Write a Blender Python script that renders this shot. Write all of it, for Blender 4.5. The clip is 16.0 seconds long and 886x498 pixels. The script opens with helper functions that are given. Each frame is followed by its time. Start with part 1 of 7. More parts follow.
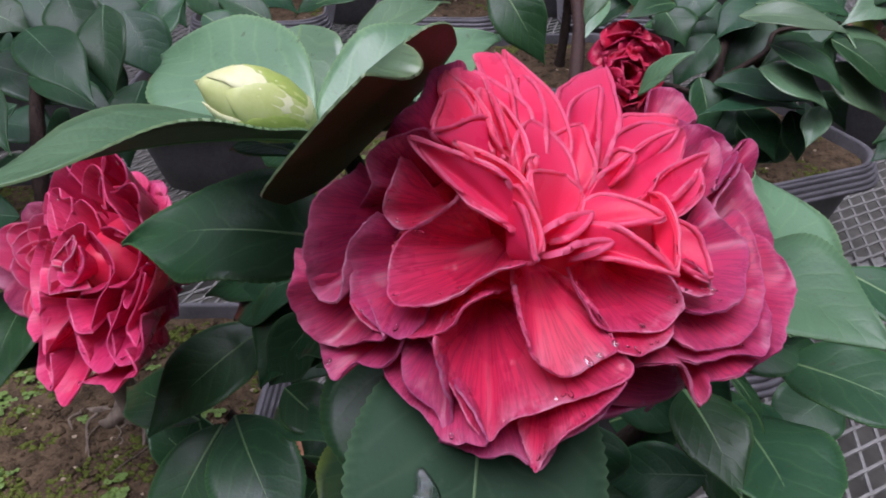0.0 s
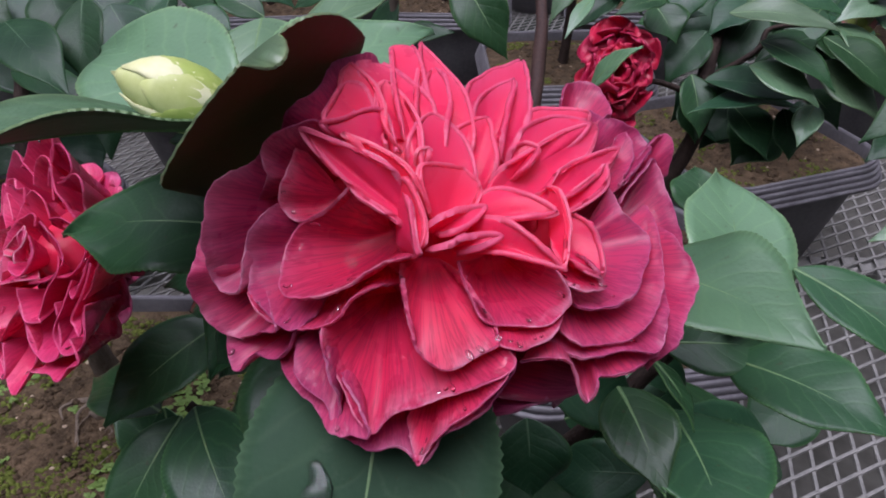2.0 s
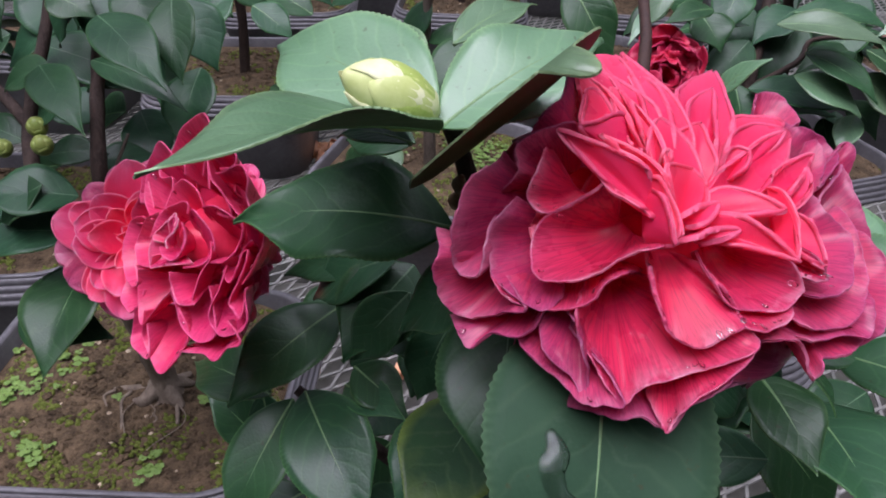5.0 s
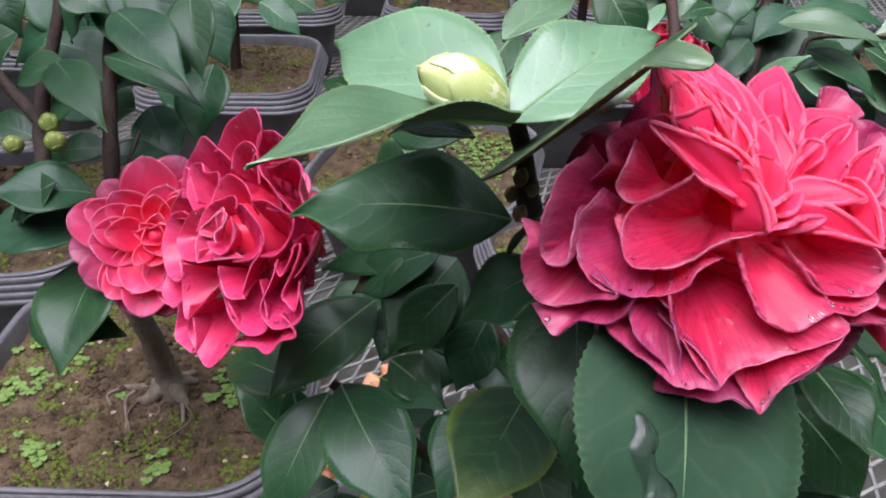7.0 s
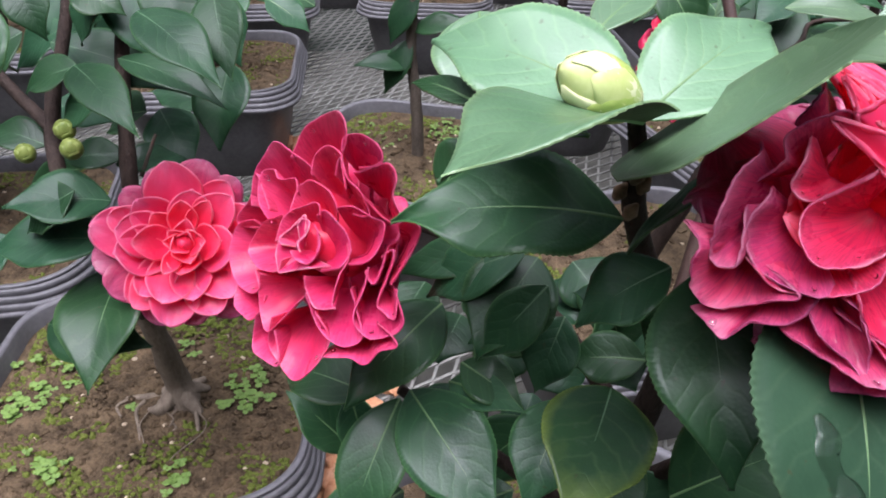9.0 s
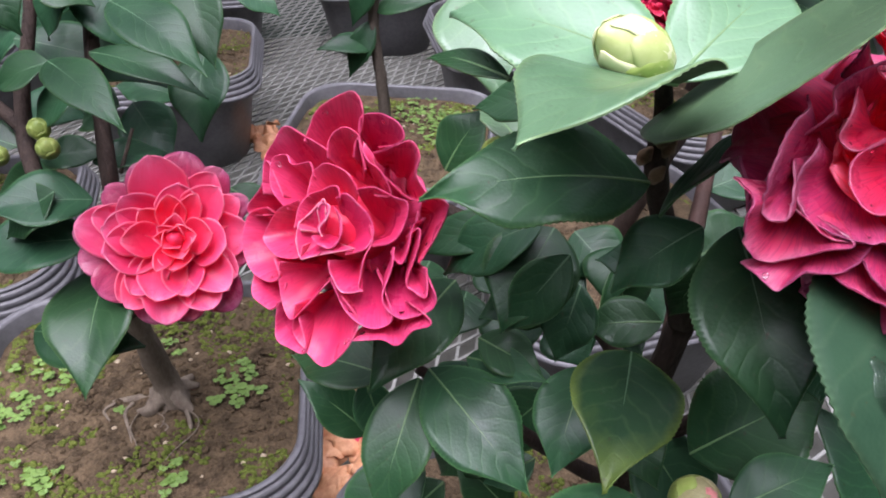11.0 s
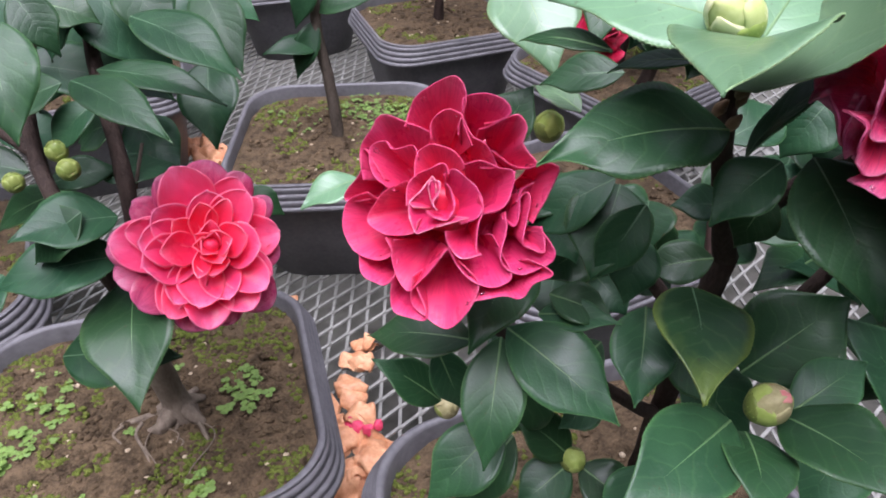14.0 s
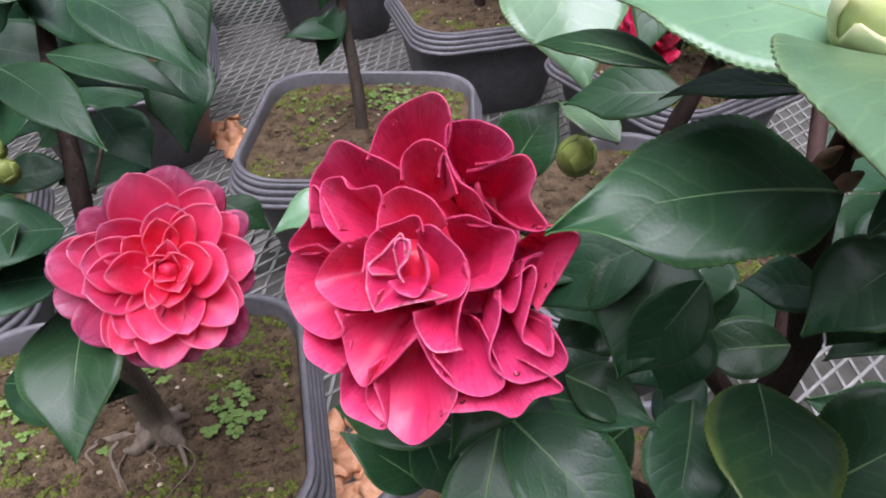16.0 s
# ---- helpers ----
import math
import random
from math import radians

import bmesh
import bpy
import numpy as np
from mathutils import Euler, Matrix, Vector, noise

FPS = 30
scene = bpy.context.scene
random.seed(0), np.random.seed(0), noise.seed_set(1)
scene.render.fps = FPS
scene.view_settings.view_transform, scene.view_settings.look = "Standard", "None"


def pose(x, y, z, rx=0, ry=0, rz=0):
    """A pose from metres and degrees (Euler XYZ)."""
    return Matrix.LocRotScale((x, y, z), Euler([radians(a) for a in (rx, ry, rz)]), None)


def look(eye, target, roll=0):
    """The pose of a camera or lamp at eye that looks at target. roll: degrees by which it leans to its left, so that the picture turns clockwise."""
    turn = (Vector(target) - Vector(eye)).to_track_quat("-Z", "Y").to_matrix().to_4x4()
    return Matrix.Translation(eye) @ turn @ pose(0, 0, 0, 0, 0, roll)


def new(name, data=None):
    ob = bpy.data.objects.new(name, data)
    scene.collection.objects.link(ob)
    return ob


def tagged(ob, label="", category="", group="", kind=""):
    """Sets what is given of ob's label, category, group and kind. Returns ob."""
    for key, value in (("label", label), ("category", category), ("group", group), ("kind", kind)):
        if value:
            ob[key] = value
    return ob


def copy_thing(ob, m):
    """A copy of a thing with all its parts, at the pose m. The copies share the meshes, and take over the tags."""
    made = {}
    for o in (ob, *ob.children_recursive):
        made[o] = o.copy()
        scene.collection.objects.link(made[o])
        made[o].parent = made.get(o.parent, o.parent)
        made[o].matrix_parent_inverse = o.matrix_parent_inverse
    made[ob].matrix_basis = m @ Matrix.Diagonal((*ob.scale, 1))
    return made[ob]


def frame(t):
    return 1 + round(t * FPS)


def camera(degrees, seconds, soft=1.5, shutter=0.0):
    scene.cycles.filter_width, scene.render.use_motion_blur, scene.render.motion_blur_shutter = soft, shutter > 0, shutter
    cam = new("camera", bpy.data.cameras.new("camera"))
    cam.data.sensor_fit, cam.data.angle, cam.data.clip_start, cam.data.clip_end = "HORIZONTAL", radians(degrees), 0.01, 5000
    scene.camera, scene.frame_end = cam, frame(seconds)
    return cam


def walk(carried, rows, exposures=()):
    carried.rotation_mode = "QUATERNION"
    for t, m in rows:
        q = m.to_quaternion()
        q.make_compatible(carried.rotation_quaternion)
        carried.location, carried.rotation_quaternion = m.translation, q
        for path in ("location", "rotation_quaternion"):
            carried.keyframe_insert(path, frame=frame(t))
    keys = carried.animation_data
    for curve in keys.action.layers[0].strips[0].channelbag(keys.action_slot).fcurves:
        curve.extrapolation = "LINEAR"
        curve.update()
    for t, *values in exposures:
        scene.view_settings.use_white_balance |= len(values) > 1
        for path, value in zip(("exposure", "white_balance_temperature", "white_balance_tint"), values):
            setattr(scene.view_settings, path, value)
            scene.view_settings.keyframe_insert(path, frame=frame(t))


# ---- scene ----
cam = camera(65.16, 16.0, soft=1.9)
# eye, target, roll
PATH = [
    (0, (0.0536, 0.0860, 0.5936), (0.0362, 0.9023, 0.0162), -0.76),
    (0.5, (0.0594, 0.0858, 0.5944), (0.0416, 0.9004, 0.0145), -0.69),
    (1, (0.0663, 0.0853, 0.5943), (0.0441, 0.8992, 0.0137), -0.85),
    (1.5, (0.0732, 0.0884, 0.5935), (0.0456, 0.9023, 0.0131), -1.01),
    (2, (0.0722, 0.0864, 0.5927), (0.0381, 0.8994, 0.0114), -0.81),
    (2.5, (0.0675, 0.0820, 0.5947), (0.0289, 0.8950, 0.0137), -1.13),
    (3, (0.0590, 0.0793, 0.5958), (0.0161, 0.8931, 0.0162), -0.85),
    (3.5, (0.0533, 0.0778, 0.5971), (0.0098, 0.8917, 0.0177), -0.50),
    (4, (0.0437, 0.0762, 0.5976), (0.0055, 0.8898, 0.0174), 0.38),
    (6.5, (0.0172, 0.0712, 0.5984), (0.0146, 0.8839, 0.0158), 1.41),
    (7, (0.0101, 0.0701, 0.5982), (0.0153, 0.8826, 0.0152), 1.85),
    (7.5, (0.0010, 0.0714, 0.5979), (0.0162, 0.8836, 0.0148), 1.94),
    (8, (-0.0111, 0.0707, 0.5987), (0.0151, 0.8813, 0.0138), 1.90),
    (8.5, (-0.0198, 0.0729, 0.5976), (0.0190, 0.8821, 0.0113), 1.86),
    (9, (-0.0266, 0.0766, 0.5971), (0.0244, 0.8809, 0.0050), 1.64),
    (11.5, (-0.0538, 0.0776, 0.5951), (0.0642, 0.8574, -0.0197), 0.22),
    (12, (-0.0652, 0.0769, 0.5961), (0.0667, 0.8534, -0.0201), 0.09),
    (12.5, (-0.0729, 0.0780, 0.5948), (0.0772, 0.8501, -0.0226), -0.18),
    (13, (-0.0840, 0.0759, 0.5953), (0.0869, 0.8423, -0.0238), -0.40),
    (13.5, (-0.1007, 0.0659, 0.5999), (0.0943, 0.8268, -0.0189), -0.74),
    (14, (-0.1069, 0.0670, 0.6019), (0.1098, 0.8224, -0.0166), -1.03),
    (14.5, (-0.0958, 0.0835, 0.5952), (0.1328, 0.8356, -0.0229), -0.99),
    (15, (-0.0937, 0.1009, 0.5922), (0.1089, 0.8592, -0.0274), -0.69),
    (15.5, (-0.0845, 0.1126, 0.5871), (0.0978, 0.8729, -0.0364), -0.77),
    (16, (-0.0737, 0.1267, 0.5792), (0.0870, 0.8839, -0.0539), -0.63),
]
# seconds, stops, white balance in kelvin, tint
EXPOSURES = [(0.0, -0.32, 5750, 30), (1.5, -0.37, 5750, 30), (4.0, -0.20, 5750, 30), (6.5, 0.25, 5850, 25), (9.0, 0.56, 5850, 22), (12.5, 0.63, 5850, 25), (14.5, 0.56, 5850, 25), (16.0, 0.40, 5850, 25)]
walk(cam, [(t, look(eye, target, roll)) for t, eye, target, roll in PATH], EXPOSURES)

# ---- light: a bright overcast sky over a nursery bench ----
world = bpy.data.worlds.new("sky")
scene.world = world
world.use_nodes = True
wn = world.node_tree.nodes
sky = wn.new("ShaderNodeTexSky")
sky.sky_type, sky.sun_disc = "NISHITA", False
sky.sun_elevation, sky.sun_rotation = radians(72), radians(200)
sky.air_density, sky.dust_density, sky.ozone_density = 1.0, 6.0, 0.6
wash = wn.new("ShaderNodeHueSaturation")
wash.inputs["Saturation"].default_value = 0.25
world.node_tree.links.new(sky.outputs[0], wash.inputs["Color"])
world.node_tree.links.new(wash.outputs[0], wn["Background"].inputs["Color"])
wn["Background"].inputs["Strength"].default_value = 0.15
sun = new("sun", bpy.data.lights.new("sun", "SUN"))
sun.data.energy, sun.data.angle, sun.data.color = 3.2, radians(50), (1.0, 0.98, 0.95)
sun.matrix_world = look((-0.3, -0.05, 3.0), (0, 0.3, 0.3))


# ---- materials ----
def material(name, build):
    m = bpy.data.materials.new(name)
    m.use_nodes = True
    n, l = m.node_tree.nodes, m.node_tree.links
    build(n, l, n["Principled BSDF"])
    return m


def mapped(n, l, kind, scale, stretch=(1, 1, 1), source="Object", **values):
    """A texture of that kind on object or UV coordinates."""
    c, mp, tex = n.new("ShaderNodeTexCoord"), n.new("ShaderNodeMapping"), n.new("ShaderNodeTex" + kind)
    mp.inputs["Scale"].default_value = stretch
    l.new(c.outputs[source], mp.inputs["Vector"])
    l.new(mp.outputs[0], tex.inputs["Vector"])
    tex.inputs["Scale"].default_value = scale
    for key, value in values.items():
        tex.inputs[key].default_value = value
    return tex


def ramp(n, l, source, *stops):
    r = n.new("ShaderNodeValToRGB")
    while len(r.color_ramp.elements) < len(stops):
        r.color_ramp.elements.new(0.5)
    for e, (at, colour) in zip(r.color_ramp.elements, stops):
        e.position, e.color = at, (*colour, 1) if len(colour) == 3 else colour
    l.new(source, r.inputs[0])
    return r.outputs[0]


def mixed(n, l, factor, a, b, blend="MIX"):
    m = n.new("ShaderNodeMix")
    m.data_type, m.blend_type = "RGBA", blend
    for socket, value in ((m.inputs[0], factor), (m.inputs[6], a), (m.inputs[7], b)):
        if hasattr(value, "is_output"):
            l.new(value, socket)
        elif isinstance(value, (int, float)):
            socket.default_value = value
        else:
            socket.default_value = (*value, 1)
    return m.outputs[2]


def sums(n, l, op, a, b=0.0, c=0.0):
    m = n.new("ShaderNodeMath")
    m.operation = op
    for socket, value in zip(m.inputs, (a, b, c)):
        if hasattr(value, "is_output"):
            l.new(value, socket)
        else:
            socket.default_value = value
    return m.outputs[0]


def bumped(n, l, bsdf, height, strength, distance=0.001):
    b = n.new("ShaderNodeBump")
    b.inputs["Strength"].default_value, b.inputs["Distance"].default_value = strength, distance
    l.new(height, b.inputs["Height"])
    l.new(b.outputs[0], bsdf.inputs["Normal"])


def blade_coords(n, l):
    """Across (-1 to 1), its size (0 to 1) and along (0 to 1), from the UV map of a blade."""
    uv, sep = n.new("ShaderNodeUVMap"), n.new("ShaderNodeSeparateXYZ")
    l.new(uv.outputs[0], sep.inputs[0])
    across = sums(n, l, "MULTIPLY_ADD", sep.outputs[0], 2.0, -1.0)
    return across, sums(n, l, "ABSOLUTE", across), sep.outputs[1]


def translucent(n, l, bsdf, colour, amount):
    """Thin tissue: part of the light goes through."""
    out = n["Material Output"]
    t, mix = n.new("ShaderNodeBsdfTranslucent"), n.new("ShaderNodeMixShader")
    mix.inputs[0].default_value = amount
    l.new(colour, t.inputs["Color"])
    l.new(bsdf.outputs[0], mix.inputs[1])
    l.new(t.outputs[0], mix.inputs[2])
    l.new(mix.outputs[0], out.inputs["Surface"])


def petal_look(inner, outer, rim, vein, rough=0.42, through_light=0.28, fine=20, wetness=0.42, film=0.0, bruise_gleam=0.0, rim_width=12.0, rim_strength=0.38):
    def build(n, l, s):
        across, side, along = blade_coords(n, l)
        veins = mapped(n, l, "Noise", 1.0, (fine, 1.6, 1), "UV", Detail=3.0, Roughness=0.55)
        blotch = mapped(n, l, "Noise", 90.0, Detail=4.0)
        info = n.new("ShaderNodeObjectInfo")
        base = mixed(n, l, ramp(n, l, sums(n, l, "ADD", sums(n, l, "POWER", along, 2.0), sums(n, l, "MULTIPLY", blotch.outputs[0], 0.5)), (0.35, (0, 0, 0)), (1.15, (1, 1, 1))), inner, outer)
        base = mixed(n, l, ramp(n, l, veins.outputs[0], (0.44, (0.0, 0.0, 0.0)), (0.5, (0.6, 0.6, 0.6)), (0.56, (0.0, 0.0, 0.0))), base, vein)
        edge = sums(n, l, "MAXIMUM", sums(n, l, "POWER", side, 18.0), sums(n, l, "POWER", along, rim_width))
        base = mixed(n, l, sums(n, l, "MULTIPLY", edge, rim_strength), base, rim)
        # pale patches near the lip: bruised tissue and wet gleam, put into the colour
        if bruise_gleam:
            patch = mapped(n, l, "Noise", 75.0, Detail=5.0, Roughness=0.6)
            spread = sums(n, l, "MULTIPLY", ramp(n, l, patch.outputs[0], (0.54, (0, 0, 0)), (0.585, (1, 1, 1))), ramp(n, l, along, (0.45, (0, 0, 0)), (0.85, (bruise_gleam, bruise_gleam, bruise_gleam))))
            base = mixed(n, l, spread, base, (0.78, 0.33, 0.45))
        tone = n.new("ShaderNodeHueSaturation")
        l.new(base, tone.inputs["Color"])
        l.new(sums(n, l, "MULTIPLY_ADD", info.outputs["Random"], 0.14, 0.93), tone.inputs["Value"])
        l.new(sums(n, l, "MULTIPLY_ADD", info.outputs["Random"], 0.008, 0.496), tone.inputs["Hue"])
        l.new(tone.outputs[0], s.inputs["Base Color"])
        wet = mapped(n, l, "Noise", 120.0, Detail=3.0)
        l.new(ramp(n, l, wet.outputs[0], (0.50, (rough, rough, rough)), (0.62, (0.20, 0.20, 0.20))), s.inputs["Roughness"])
        s.inputs["Specular IOR Level"].default_value = wetness
        if film:
            l.new(ramp(n, l, wet.outputs[0], (0.55, (0, 0, 0)), (0.60, (film, film, film))), s.inputs["Coat Weight"])
            s.inputs["Coat Roughness"].default_value, s.inputs["Coat IOR"].default_value = 0.10, 1.6
            streak, ripple = mapped(n, l, "Noise", 1.0, (9, 3, 1), "UV", Detail=4.0), n.new("ShaderNodeBump")
            ripple.inputs["Strength"].default_value, ripple.inputs["Distance"].default_value = 0.9, 0.004
            l.new(streak.outputs[0], ripple.inputs["Height"])
            l.new(ripple.outputs[0], s.inputs["Coat Normal"])
        relief = sums(n, l, "ADD", sums(n, l, "MULTIPLY", veins.outputs[0], 0.25), blotch.outputs[0])
        bumped(n, l, s, relief, 0.22, 0.0010)
        translucent(n, l, s, tone.outputs[0], through_light)
    return build


PETAL = {
    "bright": material("petal_coral", petal_look((0.98, 0.044, 0.150), (0.98, 0.150, 0.310), (0.98, 0.40, 0.52), (0.94, 0.060, 0.165), through_light=0.48, film=0.3, rim_width=3.5, rim_strength=0.5)),
    "coral": material("petal_light_coral", petal_look((0.98, 0.052, 0.195), (0.98, 0.250, 0.470), (0.98, 0.48, 0.60), (0.96, 0.085, 0.235), 0.38, 0.46, film=0.5, bruise_gleam=0.22)),
    "mid": material("petal_crimson", petal_look((0.80, 0.034, 0.125), (0.68, 0.100, 0.245), (0.82, 0.26, 0.38), (0.44, 0.016, 0.070), 0.36, through_light=0.44, fine=34, wetness=0.5, film=0.9, bruise_gleam=0.7)),
    "outer": material("petal_mauve", petal_look((0.72, 0.052, 0.160), (0.60, 0.125, 0.280), (0.66, 0.24, 0.39), (0.40, 0.034, 0.125), 0.33, through_light=0.44, fine=30, wetness=0.5, film=0.7, bruise_gleam=0.5)),
    "rose": material("petal_rose", petal_look((0.78, 0.034, 0.140), (0.84, 0.120, 0.290), (0.88, 0.24, 0.38), (0.60, 0.024, 0.105), 0.38, through_light=0.32, fine=30, wetness=0.45, film=0.5, bruise_gleam=0.25, rim_width=16.0, rim_strength=0.22)),
    "blush": material("petal_blush", petal_look((0.74, 0.030, 0.130), (0.86, 0.150, 0.310), (0.95, 0.66, 0.71), (0.62, 0.022, 0.100), 0.36, wetness=0.6, rim_width=10.0, rim_strength=0.6)),
    "deep": material("petal_deep_red", petal_look((0.60, 0.014, 0.06), (0.68, 0.030, 0.10), (0.72, 0.09, 0.18), (0.42, 0.008, 0.04), 0.5)),
}


def leaf_look(light, dark, rib, rough=0.3, yellow=0.0, gloss=0.42, coat=0.15):
    def build(n, l, s):
        across, side, along = blade_coords(n, l)
        slant = sums(n, l, "MULTIPLY_ADD", sums(n, l, "MULTIPLY", side, sums(n, l, "SINE", sums(n, l, "MULTIPLY", along, 3.0))), -0.30, along)
        wob = mapped(n, l, "Noise", 60.0, Detail=2.0)
        phase = sums(n, l, "MULTIPLY_ADD", slant, 48.0, sums(n, l, "MULTIPLY", wob.outputs[0], 14.0))
        ribs = sums(n, l, "POWER", sums(n, l, "MULTIPLY_ADD", sums(n, l, "SINE", phase), 0.5, 0.5), 14.0)
        cells = mapped(n, l, "Voronoi", 900.0)
        blotch = mapped(n, l, "Noise", 38.0, Detail=5.0, Roughness=0.62)
        info = n.new("ShaderNodeObjectInfo")
        base = mixed(n, l, ramp(n, l, blotch.outputs[0], (0.3, (0, 0, 0)), (0.72, (1, 1, 1))), dark, light)
        base = mixed(n, l, sums(n, l, "MULTIPLY", ribs, 0.10), base, rib)
        base = mixed(n, l, sums(n, l, "MULTIPLY", sums(n, l, "POWER", side, 28.0), 0.65), base, rib)
        if yellow:
            rimmed = ramp(n, l, sums(n, l, "MULTIPLY", sums(n, l, "MAXIMUM", sums(n, l, "POWER", side, 2.0), along), sums(n, l, "ADD", blotch.outputs[0], 0.35)), (0.55, (0, 0, 0)), (1.0, (1, 1, 1)))
            base = mixed(n, l, sums(n, l, "MULTIPLY", rimmed, yellow), base, (0.22, 0.30, 0.03))
        spots = mapped(n, l, "Noise", 420.0, Detail=3.0)
        base = mixed(n, l, ramp(n, l, spots.outputs[0], (0.67, (0, 0, 0)), (0.74, (0.5, 0.5, 0.5))), base, (0.05, 0.045, 0.02))
        dust = mapped(n, l, "Noise", 150.0, Detail=6.0, Roughness=0.75)
        base = mixed(n, l, ramp(n, l, dust.outputs[0], (0.57, (0, 0, 0)), (0.78, (0.14, 0.14, 0.14))), base, (0.20, 0.24, 0.19))
        tone = n.new("ShaderNodeHueSaturation")
        l.new(base, tone.inputs["Color"])
        l.new(sums(n, l, "MULTIPLY_ADD", info.outputs["Random"], 0.45, 0.78), tone.inputs["Value"])
        l.new(sums(n, l, "MULTIPLY_ADD", info.outputs["Random"], 0.03, 0.485), tone.inputs["Hue"])
        l.new(tone.outputs[0], s.inputs["Base Color"])
        l.new(ramp(n, l, blotch.outputs[0], (0.3, (rough - 0.05,) * 3), (0.75, (rough + 0.16,) * 3)), s.inputs["Roughness"])
        s.inputs["Specular IOR Level"].default_value = gloss
        s.inputs["Coat Weight"].default_value, s.inputs["Coat Roughness"].default_value, s.inputs["Coat IOR"].default_value = coat, 0.24, 1.6
        quilt = sums(n, l, "MULTIPLY", sums(n, l, "SINE", phase), -0.035)
        h = sums(n, l, "ADD", sums(n, l, "MULTIPLY_ADD", ribs, -0.10, quilt), sums(n, l, "ADD", sums(n, l, "MULTIPLY", cells.outputs[0], 0.12), sums(n, l, "MULTIPLY", blotch.outputs[0], 0.75)))
        bumped(n, l, s, h, 0.48, 0.0010)
        translucent(n, l, s, tone.outputs[0], 0.12)
    return build


LEAF = {
    "dark": material("leaf_dark", leaf_look((0.024, 0.076, 0.030), (0.011, 0.043, 0.018), (0.075, 0.165, 0.060), 0.38, gloss=0.24, coat=0.07)),
    "mid": material("leaf_mid", leaf_look((0.032, 0.097, 0.035), (0.018, 0.061, 0.024), (0.11, 0.24, 0.08), 0.38, gloss=0.26, coat=0.12)),
    "fresh": material("leaf_fresh", leaf_look((0.125, 0.235, 0.115), (0.084, 0.175, 0.083), (0.30, 0.45, 0.20), 0.35, gloss=0.5, coat=0.30)),
    "soft": material("leaf_soft", leaf_look((0.036, 0.082, 0.040), (0.023, 0.056, 0.028), (0.09, 0.16, 0.08), 0.55, gloss=0.10, coat=0.0)),
    "pale": material("leaf_pale", leaf_look((0.092, 0.185, 0.085), (0.058, 0.128, 0.060), (0.15, 0.27, 0.11), 0.42, gloss=0.45, coat=0.1)),
    "yellowing": material("leaf_yellowing", leaf_look((0.021, 0.068, 0.022), (0.012, 0.042, 0.016), (0.11, 0.20, 0.06), 0.42, 0.45, gloss=0.24, coat=0.08)),
}


def plain(colour, second, scale, rough, bump=0.3, spec=0.4, stretch=(1, 1, 1), distance=0.001, metal=0.0):
    def build(n, l, s):
        a = mapped(n, l, "Noise", scale, stretch, Detail=6.0, Roughness=0.62)
        b = mapped(n, l, "Noise", scale * 7, stretch, Detail=3.0)
        f = sums(n, l, "MULTIPLY_ADD", b.outputs[0], 0.35, sums(n, l, "MULTIPLY", a.outputs[0], 0.7))
        l.new(mixed(n, l, ramp(n, l, f, (0.35, (0, 0, 0)), (0.7, (1, 1, 1))), colour, second), s.inputs["Base Color"])
        l.new(ramp(n, l, a.outputs[0], (0.3, (rough - 0.08,) * 3), (0.7, (rough + 0.1,) * 3)), s.inputs["Roughness"])
        s.inputs["Specular IOR Level"].default_value, s.inputs["Metallic"].default_value = spec, metal
        bumped(n, l, s, f, bump, distance)
    return build


UNDERSIDE = material("leaf_underside", plain((0.045, 0.075, 0.030), (0.075, 0.110, 0.048), 80, 0.6, 0.3, 0.25))


def thin_brown(n, l, s):
    plain((0.080, 0.070, 0.028), (0.140, 0.085, 0.055), 60, 0.6, 0.3, 0.25)(n, l, s)
    tint = n.new("ShaderNodeRGB")
    tint.outputs[0].default_value = (0.26, 0.20, 0.07, 1)
    translucent(n, l, s, tint.outputs[0], 0.42)


UNDERBROWN = material("leaf_underside_brown", thin_brown)
MIDRIB = material("leaf_midrib", plain((0.10, 0.20, 0.075), (0.16, 0.27, 0.11), 300, 0.45))
MIDRIB_DARK = material("leaf_midrib_dark", plain((0.055, 0.12, 0.058), (0.09, 0.165, 0.08), 300, 0.45))
BARK = material("bark", plain((0.022, 0.015, 0.012), (0.066, 0.046, 0.036), 120, 0.8, 0.8, 0.2, (1, 1, 0.35), 0.003))
TWIG = material("twig", plain((0.034, 0.018, 0.014), (0.072, 0.040, 0.031), 200, 0.7, 0.5, 0.3, (1, 1, 0.4)))
GREYBARK = material("bark_grey", plain((0.050, 0.040, 0.030), (0.135, 0.110, 0.085), 110, 0.85, 0.8, 0.2, (1, 1, 0.35), 0.003))
POT = material("pot_plastic", plain((0.078, 0.076, 0.079), (0.155, 0.151, 0.156), 26, 0.5, 0.12, 0.45))
ROOT = material("bark_pale", plain((0.12, 0.094, 0.068), (0.25, 0.205, 0.155), 110, 0.85, 0.8, 0.2, (1, 1, 0.35), 0.003))
SOIL = material("soil", plain((0.026, 0.018, 0.010), (0.155, 0.110, 0.064), 62, 0.95, 1.0, 0.15, (1, 1, 1), 0.006))
MOSS = material("moss", plain((0.060, 0.085, 0.012), (0.175, 0.205, 0.045), 160, 0.95, 1.0, 0.1, (1, 1, 1), 0.004))
WEED = material("weed_leaf", plain((0.085, 0.155, 0.024), (0.165, 0.265, 0.055), 200, 0.6))
PEBBLE = material("pebble", plain((0.30, 0.23, 0.15), (0.55, 0.46, 0.32), 120, 0.8))
